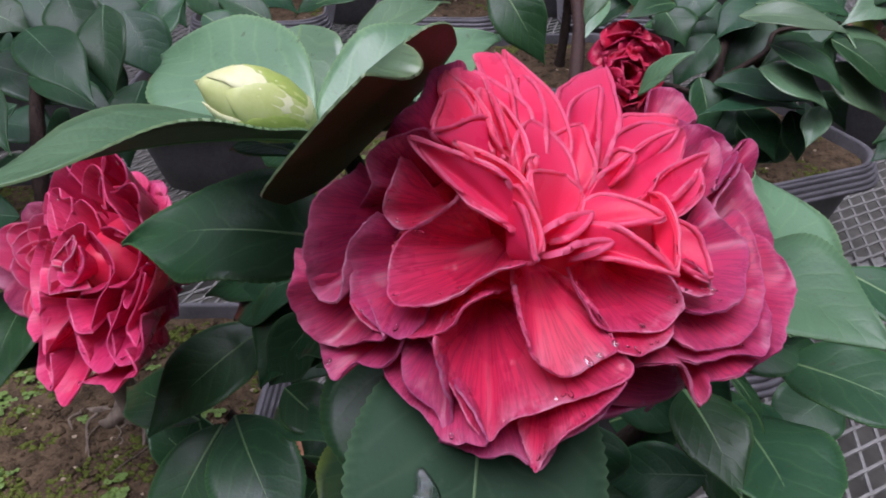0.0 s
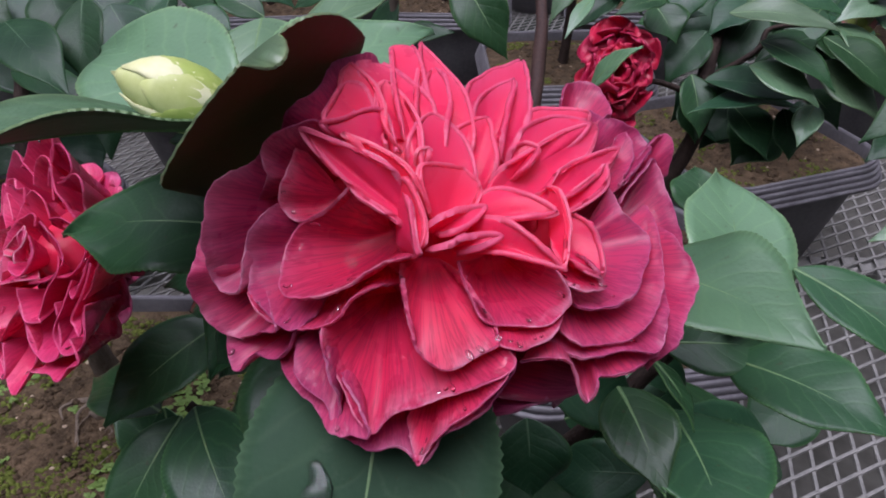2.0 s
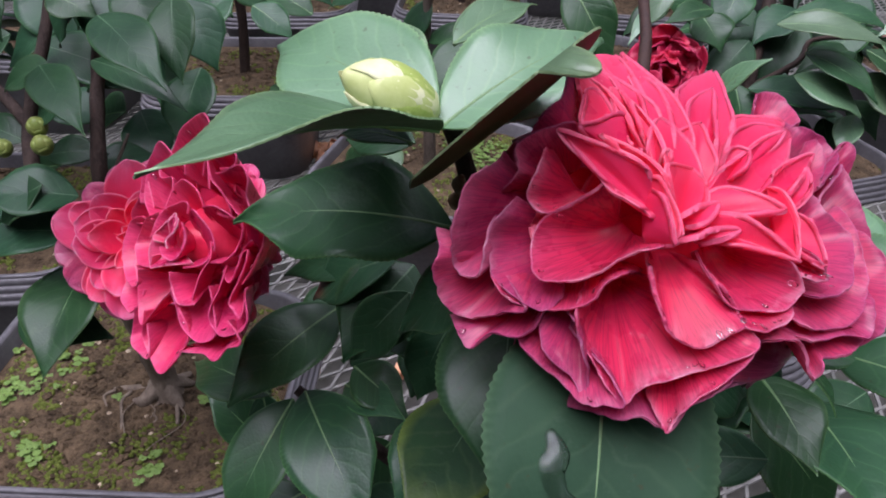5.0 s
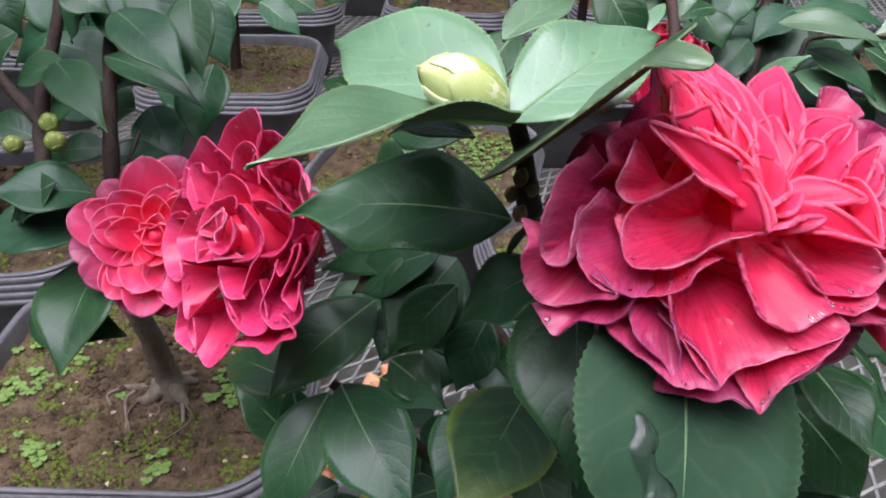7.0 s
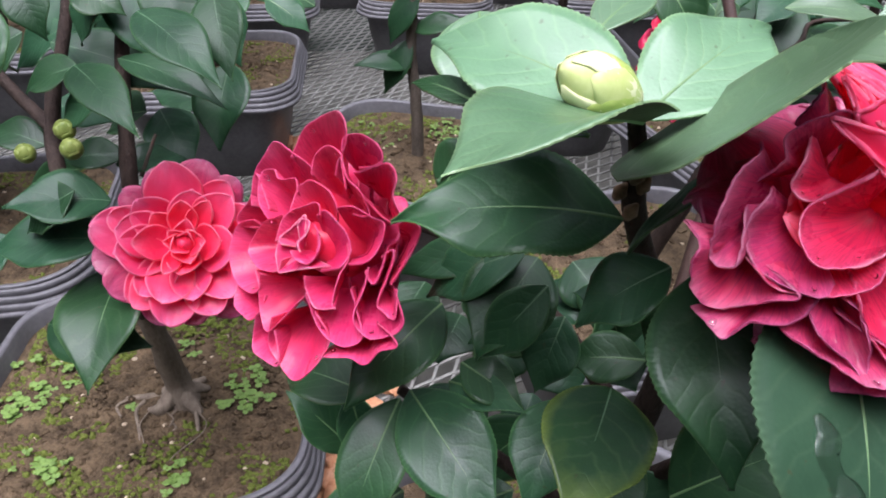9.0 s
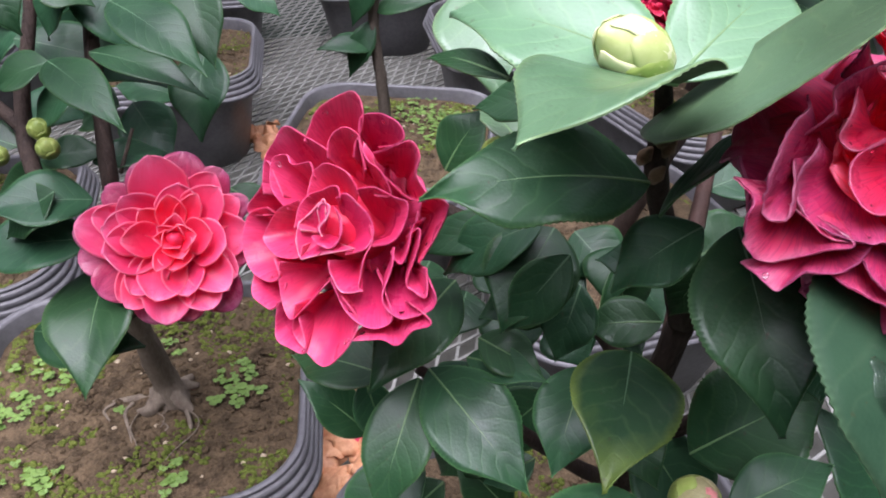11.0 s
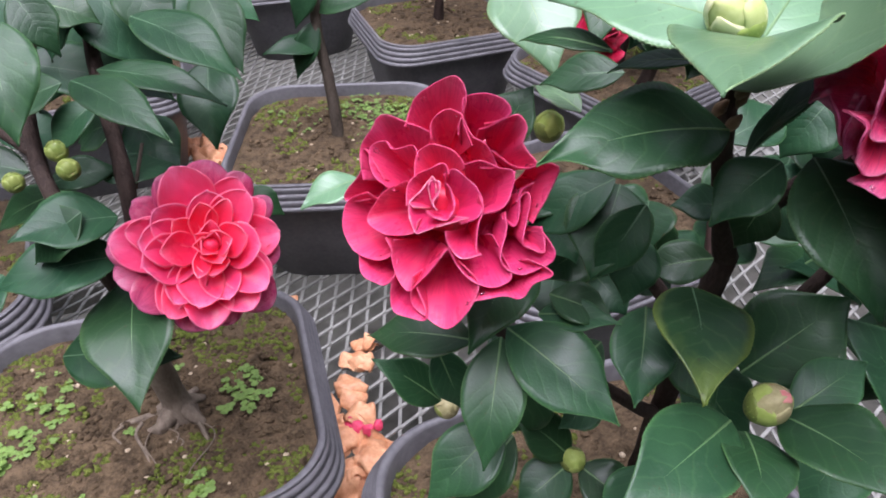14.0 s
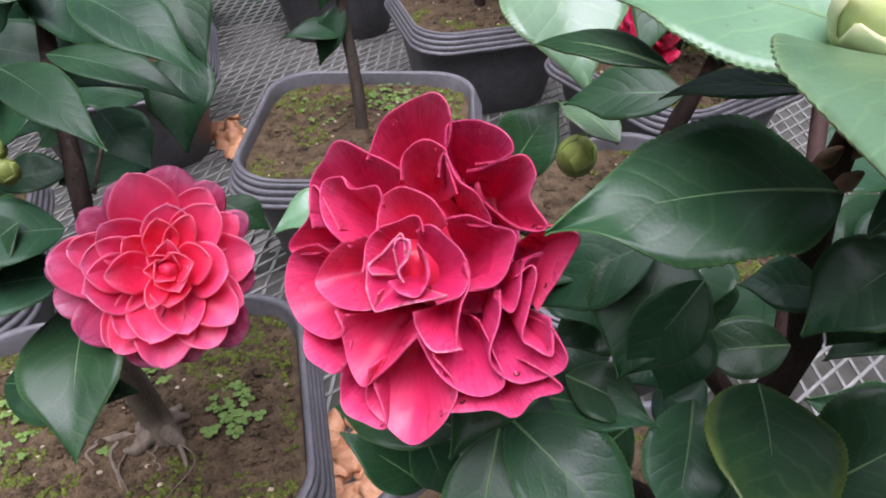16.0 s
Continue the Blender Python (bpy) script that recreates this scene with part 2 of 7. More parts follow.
WIRE = material("bench_metal", plain((0.15, 0.15, 0.135), (0.29, 0.29, 0.26), 45, 0.55, 0.3, 0.5, metal=0.15))
GROUND = material("ground_concrete", plain((0.030, 0.030, 0.024), (0.155, 0.152, 0.130), 2.2, 0.9, 0.5, 0.2, distance=0.01))
HEART = material("flower_heart_red", plain((0.70, 0.018, 0.065), (0.84, 0.045, 0.120), 90, 0.42))
DRY = material("dry_petal", plain((0.52, 0.20, 0.08), (0.84, 0.48, 0.27), 40, 0.5, 0.4, 0.45, distance=0.002))
PINKFALL = material("fallen_petal_pink", plain((0.60, 0.03, 0.09), (0.75, 0.08, 0.16), 90, 0.45))
BUDGREEN = material("bud_scale_green", plain((0.30, 0.42, 0.075), (0.46, 0.54, 0.15), 70, 0.42, 0.3))
BUDLIME = material("bud_scale_lime", plain((0.48, 0.56, 0.17), (0.62, 0.67, 0.30), 70, 0.42, 0.3))
BUDPALE = material("bud_scale_pale", plain((0.62, 0.66, 0.27), (0.80, 0.80, 0.52), 60, 0.42, 0.3))
BUDOLIVE = material("bud_scale_olive", plain((0.13, 0.19, 0.035), (0.26, 0.30, 0.075), 90, 0.45, 0.3))
BUDTAN = material("bud_scale_tan", plain((0.32, 0.30, 0.13), (0.48, 0.42, 0.22), 120, 0.5, 0.4))
BUDPINK = material("bud_tip_pink", plain((0.62, 0.16, 0.16), (0.80, 0.42, 0.36), 120, 0.5, 0.3))
SCALE = material("twig_scale", plain((0.13, 0.075, 0.04), (0.26, 0.17, 0.09), 200, 0.6, 0.5))

# dull green of the unseen walls added against low sky light
WALL_GREEN = material("unseen_wall_green", plain((0.035, 0.05, 0.038), (0.06, 0.08, 0.06), 9, 0.9))


def water_look(n, l, s):
    s.inputs["Base Color"].default_value = (1, 1, 1, 1)
    s.inputs["Roughness"].default_value, s.inputs["IOR"].default_value = 0.03, 1.33
    s.inputs["Transmission Weight"].default_value = 1.0


WATER = material("water", water_look)


# ---- building helpers ----
def put(name, mesh, mat, parent=None, label="", under=None):
    """One mesh object; its points are in world space, whatever its parent."""
    mesh.materials.append(mat)
    if under:
        mesh.materials.append(under)
        mesh.polygons.foreach_set("material_index", [1 if i % 2 == 0 and i < len(mesh.polygons) * 0.9 else 0 for i in range(len(mesh.polygons))])
    ob = new(name, mesh)
    if parent is not None:
        ob.parent = parent
        ob.matrix_parent_inverse = parent_inverse(parent)
    if label:
        ob["label"] = label
    return ob


ORIGIN = {}


def parent_inverse(ob):
    """The inverse of a thing's place; a part lies at the world's origin, so its own is the identity."""
    return Matrix.Translation(-ORIGIN[ob.name]) if ob.name in ORIGIN else Matrix()


def thing(name, place, label, category, group=""):
    ob = new(name)
    ob.empty_display_size = 0.02
    ob.location = place
    ORIGIN[ob.name] = Vector(place)
    return tagged(ob, label, category, group)


def mesh_of(name, points, faces, smooth=True):
    me = bpy.data.meshes.new(name)
    me.from_pydata([tuple(p) for p in points], [], faces)
    if smooth:
        me.polygons.foreach_set("use_smooth", [True] * len(me.polygons))
    me.update()
    return me


def unit(v):
    v = np.array(v, float)
    return v / np.linalg.norm(v)


def blade_grid(base, tip, normal, width, profile, nv, nu, bend=0.0, cup=0.0, fold=0.0, ruffle=0.0, roll=0.0, droop=0.0, twist=0.0, sway=0.0, saw=0.0, seed=0, crumple=0.0, even=True, wave=1.0, pleat=0.012):
    """Points of a thin leaf-like sheet from base to tip, its upper side towards normal."""
    rng = np.random.RandomState(seed)
    B, T = np.array(base, float), np.array(tip, float)
    length = np.linalg.norm(T - B)
    x = (T - B) / length
    nrm = np.array(normal, float)
    nrm = unit(nrm - x * (nrm @ x))
    side = np.cross(nrm, x)
    k, ph, ph2 = rng.uniform(5, 9) * wave, rng.uniform(0, 6.28), rng.uniform(0, 6.28)
    rows = []
    for i in range(nv + 1):
        v = i / nv if even else math.sin(i / nv * math.pi / 2) ** 0.8
        w = 0.5 * width * profile(v)
        spine = B + (T - B) * v + nrm * length * (bend * 4 * v * (1 - v) - droop * v ** 3) + side * sway * length * math.sin(math.pi * v)
        a = twist * v
        sd, up = side * math.cos(a) + nrm * math.sin(a), nrm * math.cos(a) - side * math.sin(a)
        row = []
        for j in range(nu + 1):
            u = 2 * j / nu - 1
            au = abs(u)
            lift = w * (cup * u * u + fold * au)
            lift += width * ruffle * au ** 1.5 * math.sin(k * v * (1.6 if u > 0 else 1.2) + (ph if u > 0 else ph2)) * min(1, 3 * v)
            if crumple:
                lift += width * pleat * v * (math.sin(u * 8 + ph) + 0.5 * math.sin(u * 19 + ph2))
            edge = max(au ** 5 * min(1, 2 * v), v ** 9)
            lift -= width * 0.16 * roll * edge
            reach = w * u * (1 - 0.12 * abs(cup) * au)
            if saw and j in (0, nu) and 0.12 < v < 0.97:
                reach *= 1 + saw * (1 if i % 2 else -1)
            p = spine + sd * reach + up * lift
            if crumple:
                p = p + np.array(noise.noise_vector(Vector(p * 70) + Vector((seed, 0, 0)))) * crumple + np.array(noise.noise_vector(Vector(p * 190))) * crumple * 0.35
            row.append(p)
        rows.append(row)
    return np.array(rows)


def sheet(name, grid, thick):
    """A closed thin sheet over a grid of points, with UVs (across, along)."""
    nv, nu = grid.shape[0] - 1, grid.shape[1] - 1
    gv, gu = np.gradient(grid, axis=0), np.gradient(grid, axis=1)
    nr = np.cross(gu, gv)
    ln = np.linalg.norm(nr, axis=2, keepdims=True)
    nr = np.where(ln > 1e-12, nr / np.maximum(ln, 1e-12), 0)
    nr[0], nr[-1] = nr[1], nr[-2]
    top, low = grid.reshape(-1, 3), (grid + nr * -thick).reshape(-1, 3) if thick else grid.reshape(-1, 3)
    n, W = len(top), nu + 1
    faces, uvs = [], []
    uv = lambda i: ((i % W) / nu, (i // W) / nv)
    for i in range(nv):
        for j in range(nu):
            a, b, c, d = i * W + j, i * W + j + 1, (i + 1) * W + j + 1, (i + 1) * W + j
            faces.append((a, b, c, d))
            faces.append((n + d, n + c, n + b, n + a))
    ring = [j for j in range(W)] + [i * W + nu for i in range(1, nv + 1)] + [nv * W + j for j in range(nu - 1, -1, -1)] + [i * W for i in range(nv - 1, 0, -1)]
    for a, b in zip(ring, ring[1:] + ring[:1]):
        faces.append((b, a, n + a, n + b))
    me = mesh_of(name, np.vstack((top, low)), faces)
    me.polygons.foreach_set("use_smooth", [i < 2 * nv * nu for i in range(len(faces))])
    layer = me.uv_layers.new(name="UVMap")
    idx = np.zeros(len(me.loops), dtype=np.int32)
    me.loops.foreach_get("vertex_index", idx)
    idx %= n
    layer.data.foreach_set("uv", np.column_stack(((idx % W) / nu, (idx // W) / nv)).astype(np.float32).ravel())
    return me


def tube(name, points, radii, sides=8, rough=0.0, seed=0):
    """A tapered stem along points, rounded by a spline."""
    pts, rad = [], []
    P = [Vector(p) for p in points]
    for i in range(len(P) - 1):
        p0, p1, p2, p3 = P[max(i - 1, 0)], P[i], P[i + 1], P[min(i + 2, len(P) - 1)]
        for s in range(5):
            t = s / 5
            pts.append(0.5 * ((2 * p1) + (p2 - p0) * t + (2 * p0 - 5 * p1 + 4 * p2 - p3) * t * t + (3 * p1 - p0 - 3 * p2 + p3) * t ** 3))
            rad.append(radii[i] + (radii[i + 1] - radii[i]) * t)
    pts.append(P[-1])
    rad.append(radii[-1])
    vs, fs = [], []
    side = None
    for i, p in enumerate(pts):
        d = (pts[min(i + 1, len(pts) - 1)] - pts[max(i - 1, 0)]).normalized()
        if side is None:
            side = d.orthogonal().normalized()
        side = (side - d * side.dot(d)).normalized()
        up = d.cross(side)
        for k in range(sides):
            a = 2 * math.pi * k / sides
            o = side * math.cos(a) + up * math.sin(a)
            r = rad[i] * (1 + rough * noise.noise(p * 60 + o * 2 + Vector((seed, 0, 0))))
            vs.append(p + o * r)
    for i in range(len(pts) - 1):
        for k in range(sides):
            a, b = i * sides + k, i * sides + (k + 1) % sides
            fs.append((a, b, b + sides, a + sides))
    fs.append(tuple(range(sides - 1, -1, -1)))
    fs.append(tuple(range((len(pts) - 1) * sides, len(pts) * sides)))
    return mesh_of(name, vs, fs)


def leaf_profile(v):
    return max(0.03, math.sin(math.pi * v ** 0.84) ** 0.9 * (1 - 0.5 * max(0, v - 0.64) / 0.36)) if 0 < v < 1 else 0.03


SEED, GRID = [0], {}


def leaf(plant, base, tip, width, normal=(0, -0.5, 0.85), kind="dark", bend=0.06, fold=0.16, droop=0.08, sway=0.0, twist=0.0, cup=0.0, ruffle=0.035, fine=True, label="", under=None):
    """A camellia leaf with a finely toothed edge, a paler midrib and a short stalk."""
    SEED[0] += 1
    width *= 0.93
    nv, nu = (72, 10) if fine else (18, 6)
    g = blade_grid(base, tip, normal, width, leaf_profile, nv, nu, bend, cup, fold, ruffle, 0.0, droop, twist, sway, 0.013 if fine else 0.03, SEED[0])
    ob = put("leaf", sheet("leaf", g, 0.0004), LEAF[kind], plant, label, under or UNDERSIDE)
    GRID[ob.name] = (g, kind)
    if fine:
        mid = g[:, nu // 2]
        nrm = unit(np.cross(g[nv // 2, -1] - g[nv // 2, 0], g[-1, nu // 2] - g[0, nu // 2]))
        nrm = nrm if nrm @ np.array(normal) > 0 else -nrm
        step = range(0, nv - 1, 6)
        put("midrib", tube("midrib", [mid[i] + nrm * 0.0001 for i in step], [(0.00068 if kind in ("fresh", "mid", "soft", "pale") else 0.00055) * (1 - 0.8 * i / nv) for i in step], 6), MIDRIB if kind in ("fresh", "mid", "soft", "pale") else MIDRIB_DARK, ob)
    return ob


def curled_leaf(plant, margin, far, flap, where):
    """A leaf seen from below, between its two margins; a piece of the first one is turned over."""
    SEED[0] += 1
    nv, nu = 72, 10
    near, other = rounded(margin, nv), rounded(far, nv)
    g = np.zeros((nv + 1, nu + 2, 3))
    for i in range(nv + 1):
        v = i / nv
        dish = -0.0020 * math.sin(math.pi * v)
        for j in range(nu + 1):
            u = j / nu
            g[i, j] = other[i] + (near[i] - other[i]) * u + np.array((-0.63, 0.40, 0.66)) * dish * 4 * u * (1 - u)
        out = unit(near[i] - other[i])
        lobe = max(0.0, 1 - ((v - where) / 0.10) ** 2) ** 0.7
        g[i, nu + 1] = near[i] + out * (0.0004 + (0.00018 if i % 2 else -0.00018)) + np.array(flap) * lobe
    g = g[:, ::-1]
    ob = put("leaf", sheet("leaf", g, 0.0004), LEAF["fresh"], plant, "young leaf with a brown underside, edge turned over", UNDERBROWN)
    GRID[ob.name] = (g, "fresh")
    return ob


def petal_profile(point, vm=0.6):
    def f(v):
        if v < vm:
            return 0.34 + 0.66 * math.sin(math.pi / 2 * v / vm)
        t = (v - vm) / (1 - vm)
        return max(0.02, (1 - t * t) ** 0.5 * (1 - point) + point * (1 - t) ** 0.8)
    return f


FLOWER = {}


def petal(fl, base, tip, width, kind="bright", cup=0.3, bend=0.1, point=0.12, ruffle=0.05, roll=0.15, fold=0.0, vm=0.6, wave=1.0, thick=0.0006, crumple=0.0009, pleat=0.012):
    """One petal: base and tip as angle round the flower's axis, radius and height along it, in millimetres."""
    o, n, e1, e2 = FLOWER[fl.name]
    where = lambda a, r, h: o + (e1 * math.cos(radians(a)) + e2 * math.sin(radians(a))) * r / 1000 + n * h / 1000
    B, T = where(*base), where(*tip)
    rad = unit(e1 * math.cos(radians(tip[0])) + e2 * math.sin(radians(tip[0])))
    SEED[0] += 1
    nv, nu = (26, 20) if FINE[fl.name] else (9, 8)
    g = blade_grid(B, T, n * 1.0 - rad * 0.5, width / 1000 * WIDER[fl.name], petal_profile(point, vm), nv, nu, bend, cup, fold, ruffle, roll, 0.0, 0.0, 0.0, 0.0, SEED[0], crumple, False, wave, pleat)
    ob = put("petal", sheet("petal", g, thick), PETAL[kind], fl)
    GRID[ob.name] = (g, kind)
    return ob


def rounded(knots, count):
    """A smooth line through a few knots."""
    K = np.array(knots, float)
    out = []
    for t in np.linspace(0, len(K) - 1, count + 1):
        i = min(int(t), len(K) - 2)
        t -= i
        p0, p1, p2, p3 = K[max(i - 1, 0)], K[i], K[i + 1], K[min(i + 2, len(K) - 1)]
        out.append(0.5 * (2 * p1 + (p2 - p0) * t + (2 * p0 - 5 * p1 + 4 * p2 - p3) * t * t + (3 * p1 - p0 - 3 * p2 + p3) * t ** 3))
    return np.array(out)


# how unevenly a petal of each kind waves, and the size of its rolled lip in millimetres
WAVES = {"bright": (0.06, 0.14, 0.55), "mid": (0.30, 0.50, 0.30), "outer": (0.50, 0.70, 0.16), "coral": (0.08, 0.22, 0.14), "rose": (0.50, 0.40, 0.26), "blush": (0.12, 0.30, 0.32), "deep": (0.3, 0.5, 0.3)}


def frill(fl, root, lip, sag, kind, pleat=None, curl=0.0, bulge=1.0, uneven=None, lip_roll=None):
    """A draped petal between its root and its wavy, rolled lip (across, up and along the flower's axis, millimetres)."""
    o, n, e1, e2 = FLOWER[fl.name]
    SEED[0] += 1
    rng = np.random.RandomState(SEED[0])
    waves = WAVES[kind]
    pleat, uneven, lip_roll = waves[0] if pleat is None else pleat, waves[1] if uneven is None else uneven, waves[2] if lip_roll is None else lip_roll
    across, deep = 7 * len(lip), 18
    R, L = rounded(root, across), rounded(lip, across)
    if isinstance(sag, (int, float)):
        sag = [0.3 * sag, 0.8 * sag] + [sag] * max(1, len(lip) - 4) + [0.8 * sag, 0.3 * sag]
    hollow = rounded([(q,) for q in sag], across)[:, 0]
    ph = rng.uniform(0, 6.28, 3)
    k = len(lip)
    rows = []
    for i in range(deep + 1):
        s = math.sin(i / deep * math.pi / 2) ** 0.9
        row = []
        for j in range(across + 1):
            u = j / across
            p = R[j] + (L[j] - R[j]) * s
            out = np.array((p[0], p[1], 0.0)) / max(12.0, math.hypot(p[0], p[1]))
            nr = unit(np.array((0, 0, 1.0)) + out * 0.8)
            lift = -hollow[j] * 4 * s * (1 - s) * (0.4 + 0.6 * s) + bulge * s * (1 - s)
            lift += pleat * s * (math.sin(1.25 * k * u + ph[0] + 1.2 * s) + 0.25 * math.sin(3.7 * k * u + ph[1]))
            lift += 0.45 * uneven * s ** 3 * math.sin(3.1 * k * u + ph[2])
            lift -= curl * max(0.0, s - 0.82) ** 2 * 30
            p = p + nr * lift
            w = Vector(p * 0.07) + Vector((SEED[0], 0, 0))
            p = p + np.array(noise.noise_vector(w)) * 1.6 * uneven * s + np.array(noise.noise_vector(w * 3.1)) * 0.3 * uneven * s + np.array(noise.noise_vector(w * 7.3)) * 0.22 * uneven * s
            if uneven > 0.4:
                # crimped, torn-looking lips
                p = p + np.array(noise.noise_vector(w * 11.0)) * 0.42 * uneven * s ** 8
            row.append(o + (e1 * p[0] + e2 * p[1] + n * p[2]) / 1000)
        rows.append(row)
    g = np.array(rows)
    up = np.cross(g[deep // 2, across // 2 + 1] - g[deep // 2, across // 2], g[deep // 2 + 1, across // 2] - g[deep // 2, across // 2])
    if up @ n < 0:
        g = g[:, ::-1]
    if lip_roll:
        # the lip turns back over a small radius
        out = g[-1] - g[-2]
        side = np.gradient(g[-1], axis=0)
        nr = np.cross(side, out)
        nr /= np.maximum(np.linalg.norm(nr, axis=1, keepdims=True), 1e-12)
        out = np.cross(nr, side)
        out /= np.maximum(np.linalg.norm(out, axis=1, keepdims=True), 1e-12)
        radius = np.array([lip_roll / 1000 * (0.1 + 0.9 * min(1.0, 1.1 * (k - 1) * min(j, across - j) / across) ** 1.5) * (1.0 + 0.3 * noise.noise(Vector((j * 0.35, SEED[0] * 3.1, 0.5)))) for j in range(across + 1)])[:, None]
        turns = [radians(a) for a in (14, 28, 42, 56, 68)]
        g = np.concatenate([g - (out * radius)[None] * np.linspace(0, 1, deep + 1)[:, None, None] ** 6] + [(g[-1] - out * radius + out * radius * math.sin(a) - nr * radius * (1 - math.cos(a)))[None] for a in turns])
    ob = put("petal", sheet("petal", g, 0.0005), PETAL[kind], fl)
    GRID[ob.name] = (g, kind)
    return ob


WIDER = {}
FINE = {}


def flower(plant, origin, axis, label, fine=True, wider=1.25):
    """The green calyx of a flower, on which its petals sit."""
    n = unit(axis)
    e2 = unit(np.array((0, 0, 1.0)) - n * n[2])
    e1 = np.cross(e2, n)
    o = np.array(origin, float)
    ob = put("flower", tube("flower", [o - n * 0.006, o - n * 0.002, o + n * 0.003, o + n * 0.008], [0.003, 0.007, 0.008, 0.003], 12), BUDGREEN, plant, label)
    FLOWER[ob.name], FINE[ob.name], WIDER[ob.name] = (o, n, e1, e2), fine, wider
    return ob


def bud(plant, base, tip, radius, kinds, label, scales=9, tip_mat=None):
    """A flower bud: a core wrapped in overlapping rounded scales."""
    B, T = np.array(base, float), np.array(tip, float)
    ax = unit(T - B)
    L = np.linalg.norm(T - B)
    prof = [(0.0, 0.25), (0.12, 0.7), (0.35, 0.98), (0.55, 1.0), (0.75, 0.82), (0.9, 0.5), (1.0, 0.1)]
    core = put("bud", tube("bud", [B + ax * L * 0.97 * s for s, r in prof], [radius * 1.0 * r for s, r in prof], 16), tip_mat or kinds[-1], plant, label)
    o = np.array(unit(np.cross(ax, (0.3, 0.2, 1.0))))
    q = np.cross(ax, o)
    for i in range(scales):
        a = i * 2.4
        reach = 0.62 + 0.38 * i / (scales - 1)
        half = 1.2 - 0.2 * i / scales
        rows = []
        for iv in range(9):
            v = iv / 8
            s = reach * v
            r = radius * np.interp(s, [p[0] for p in prof], [p[1] for p in prof]) * (1.010 + 0.016 * (1 - i / scales))
            wd = half * math.sin(math.pi * min(1, 0.2 + v * 0.8)) ** 0.6 if v < 1 else 0.08
            rows.append([B + ax * L * s + (o * math.cos(a + wd * u) + q * math.sin(a + wd * u)) * r * (1.0 + (0.02 if abs(u) < 0.9 else -0.02)) for u in np.linspace(-1, 1, 9)])
        put("bud_scale", sheet("bud_scale", np.array(rows)[:, ::-1], 0.00012), kinds[min(i * len(kinds) // scales, len(kinds) - 1)], core)
    return core


# ---- the setting ----
def ground_sheet():
    n = 40
    xs = np.linspace(-1, 1, n)
    pts = [(60 * abs(x) ** 3 * np.sign(x), 1.0 + 60 * abs(y) ** 3 * np.sign(y), -0.72 + 0.01 * noise.noise(Vector((x * 9, y * 9, 0)))) for y in xs for x in xs]
    faces = [(j * n + i, j * n + i + 1, j * n + i + n + 1, j * n + i + n) for j in range(n - 1) for i in range(n - 1)]
    tagged(put("ground", mesh_of("ground", pts, faces), GROUND), "grey concrete ground under the bench", "ground", kind="structure")


ground_sheet()


def bench_mesh(x0, x1, y0, y1, long, short, turn, strand, thick):
    """Expanded metal: slanting strands that meet in small flat bonds and leave diamonds open."""
    c, s = math.cos(radians(turn)), math.sin(radians(turn))
    mx, my = (x0 + x1) / 2, (y0 + y1) / 2
    reach = math.hypot(x1 - x0, y1 - y0) / 2
    pts, faces = [], []
    for i in range(-int(2 * reach / short), int(2 * reach / short) + 1):
        for j in range(-int(2 * reach / long), int(2 * reach / long) + 1):
            if (i + j) % 2:
                continue
            for step in (-1, 1):
                u0, v0, u1, v1 = i * short / 2, j * long / 2, (i + step) * short / 2, (j + 1) * long / 2
                a = (mx + u0 * c - v0 * s, my + u0 * s + v0 * c)
                b = (mx + u1 * c - v1 * s, my + u1 * s + v1 * c)
                if not (x0 < a[0] < x1 and y0 < a[1] < y1):
                    continue
                dx, dy = b[0] - a[0], b[1] - a[1]
                ln = math.hypot(dx, dy)
                nx, ny = -dy / ln * strand, dx / ln * strand
                lift = 0.0011 * step
                k = len(pts)
                for (px, py), z in ((a, -lift), (b, lift)):
                    pts += [(px - nx, py - ny, z), (px + nx, py + ny, z), (px + nx, py + ny, z - thick), (px - nx, py - ny, z - thick)]
                faces += [(k + q, k + (q + 1) % 4, k + 4 + (q + 1) % 4, k + 4 + q) for q in range(4)]
    return mesh_of("bench_mesh", pts, faces, False)


def wall(name, x0, x1, y0, y1):
    """A plain dark wall, unseen, that closes the place and blocks low sky light."""
    pts = [(x, y, z) for z in (-0.72, 2.3) for x, y in ((x0, y0), (x1, y0), (x1, y1), (x0, y1))]
    faces = [(3, 2, 1, 0), (4, 5, 6, 7), (0, 1, 5, 4), (1, 2, 6, 5), (2, 3, 7, 6), (3, 0, 4, 7)]
    tagged(put(name, mesh_of(name, pts, faces, False), WALL_GREEN), "unseen dull green wall, added to block low sky light", "wall", kind="structure")


wall("wall_north", -2.6, 2.6, 3.6, 3.7)
wall("wall_south", -2.6, 2.6, -1.7, -1.6)
wall("wall_west", -2.7, -2.6, -1.7, 3.7)
wall("wall_east", 2.6, 2.7, -1.7, 3.7)
bench = thing("bench", (0, 1.2, -0.72), "grey expanded-metal nursery bench under the pots", "bench")
bench["kind"] = "structure"
tagged(put("mesh_top", bench_mesh(-1.4, 1.5, -0.5, 3.0, 0.0505, 0.024, -40, 0.0018, 0.0024), WIRE, bench, "worn grey expanded metal"), kind="stuff")


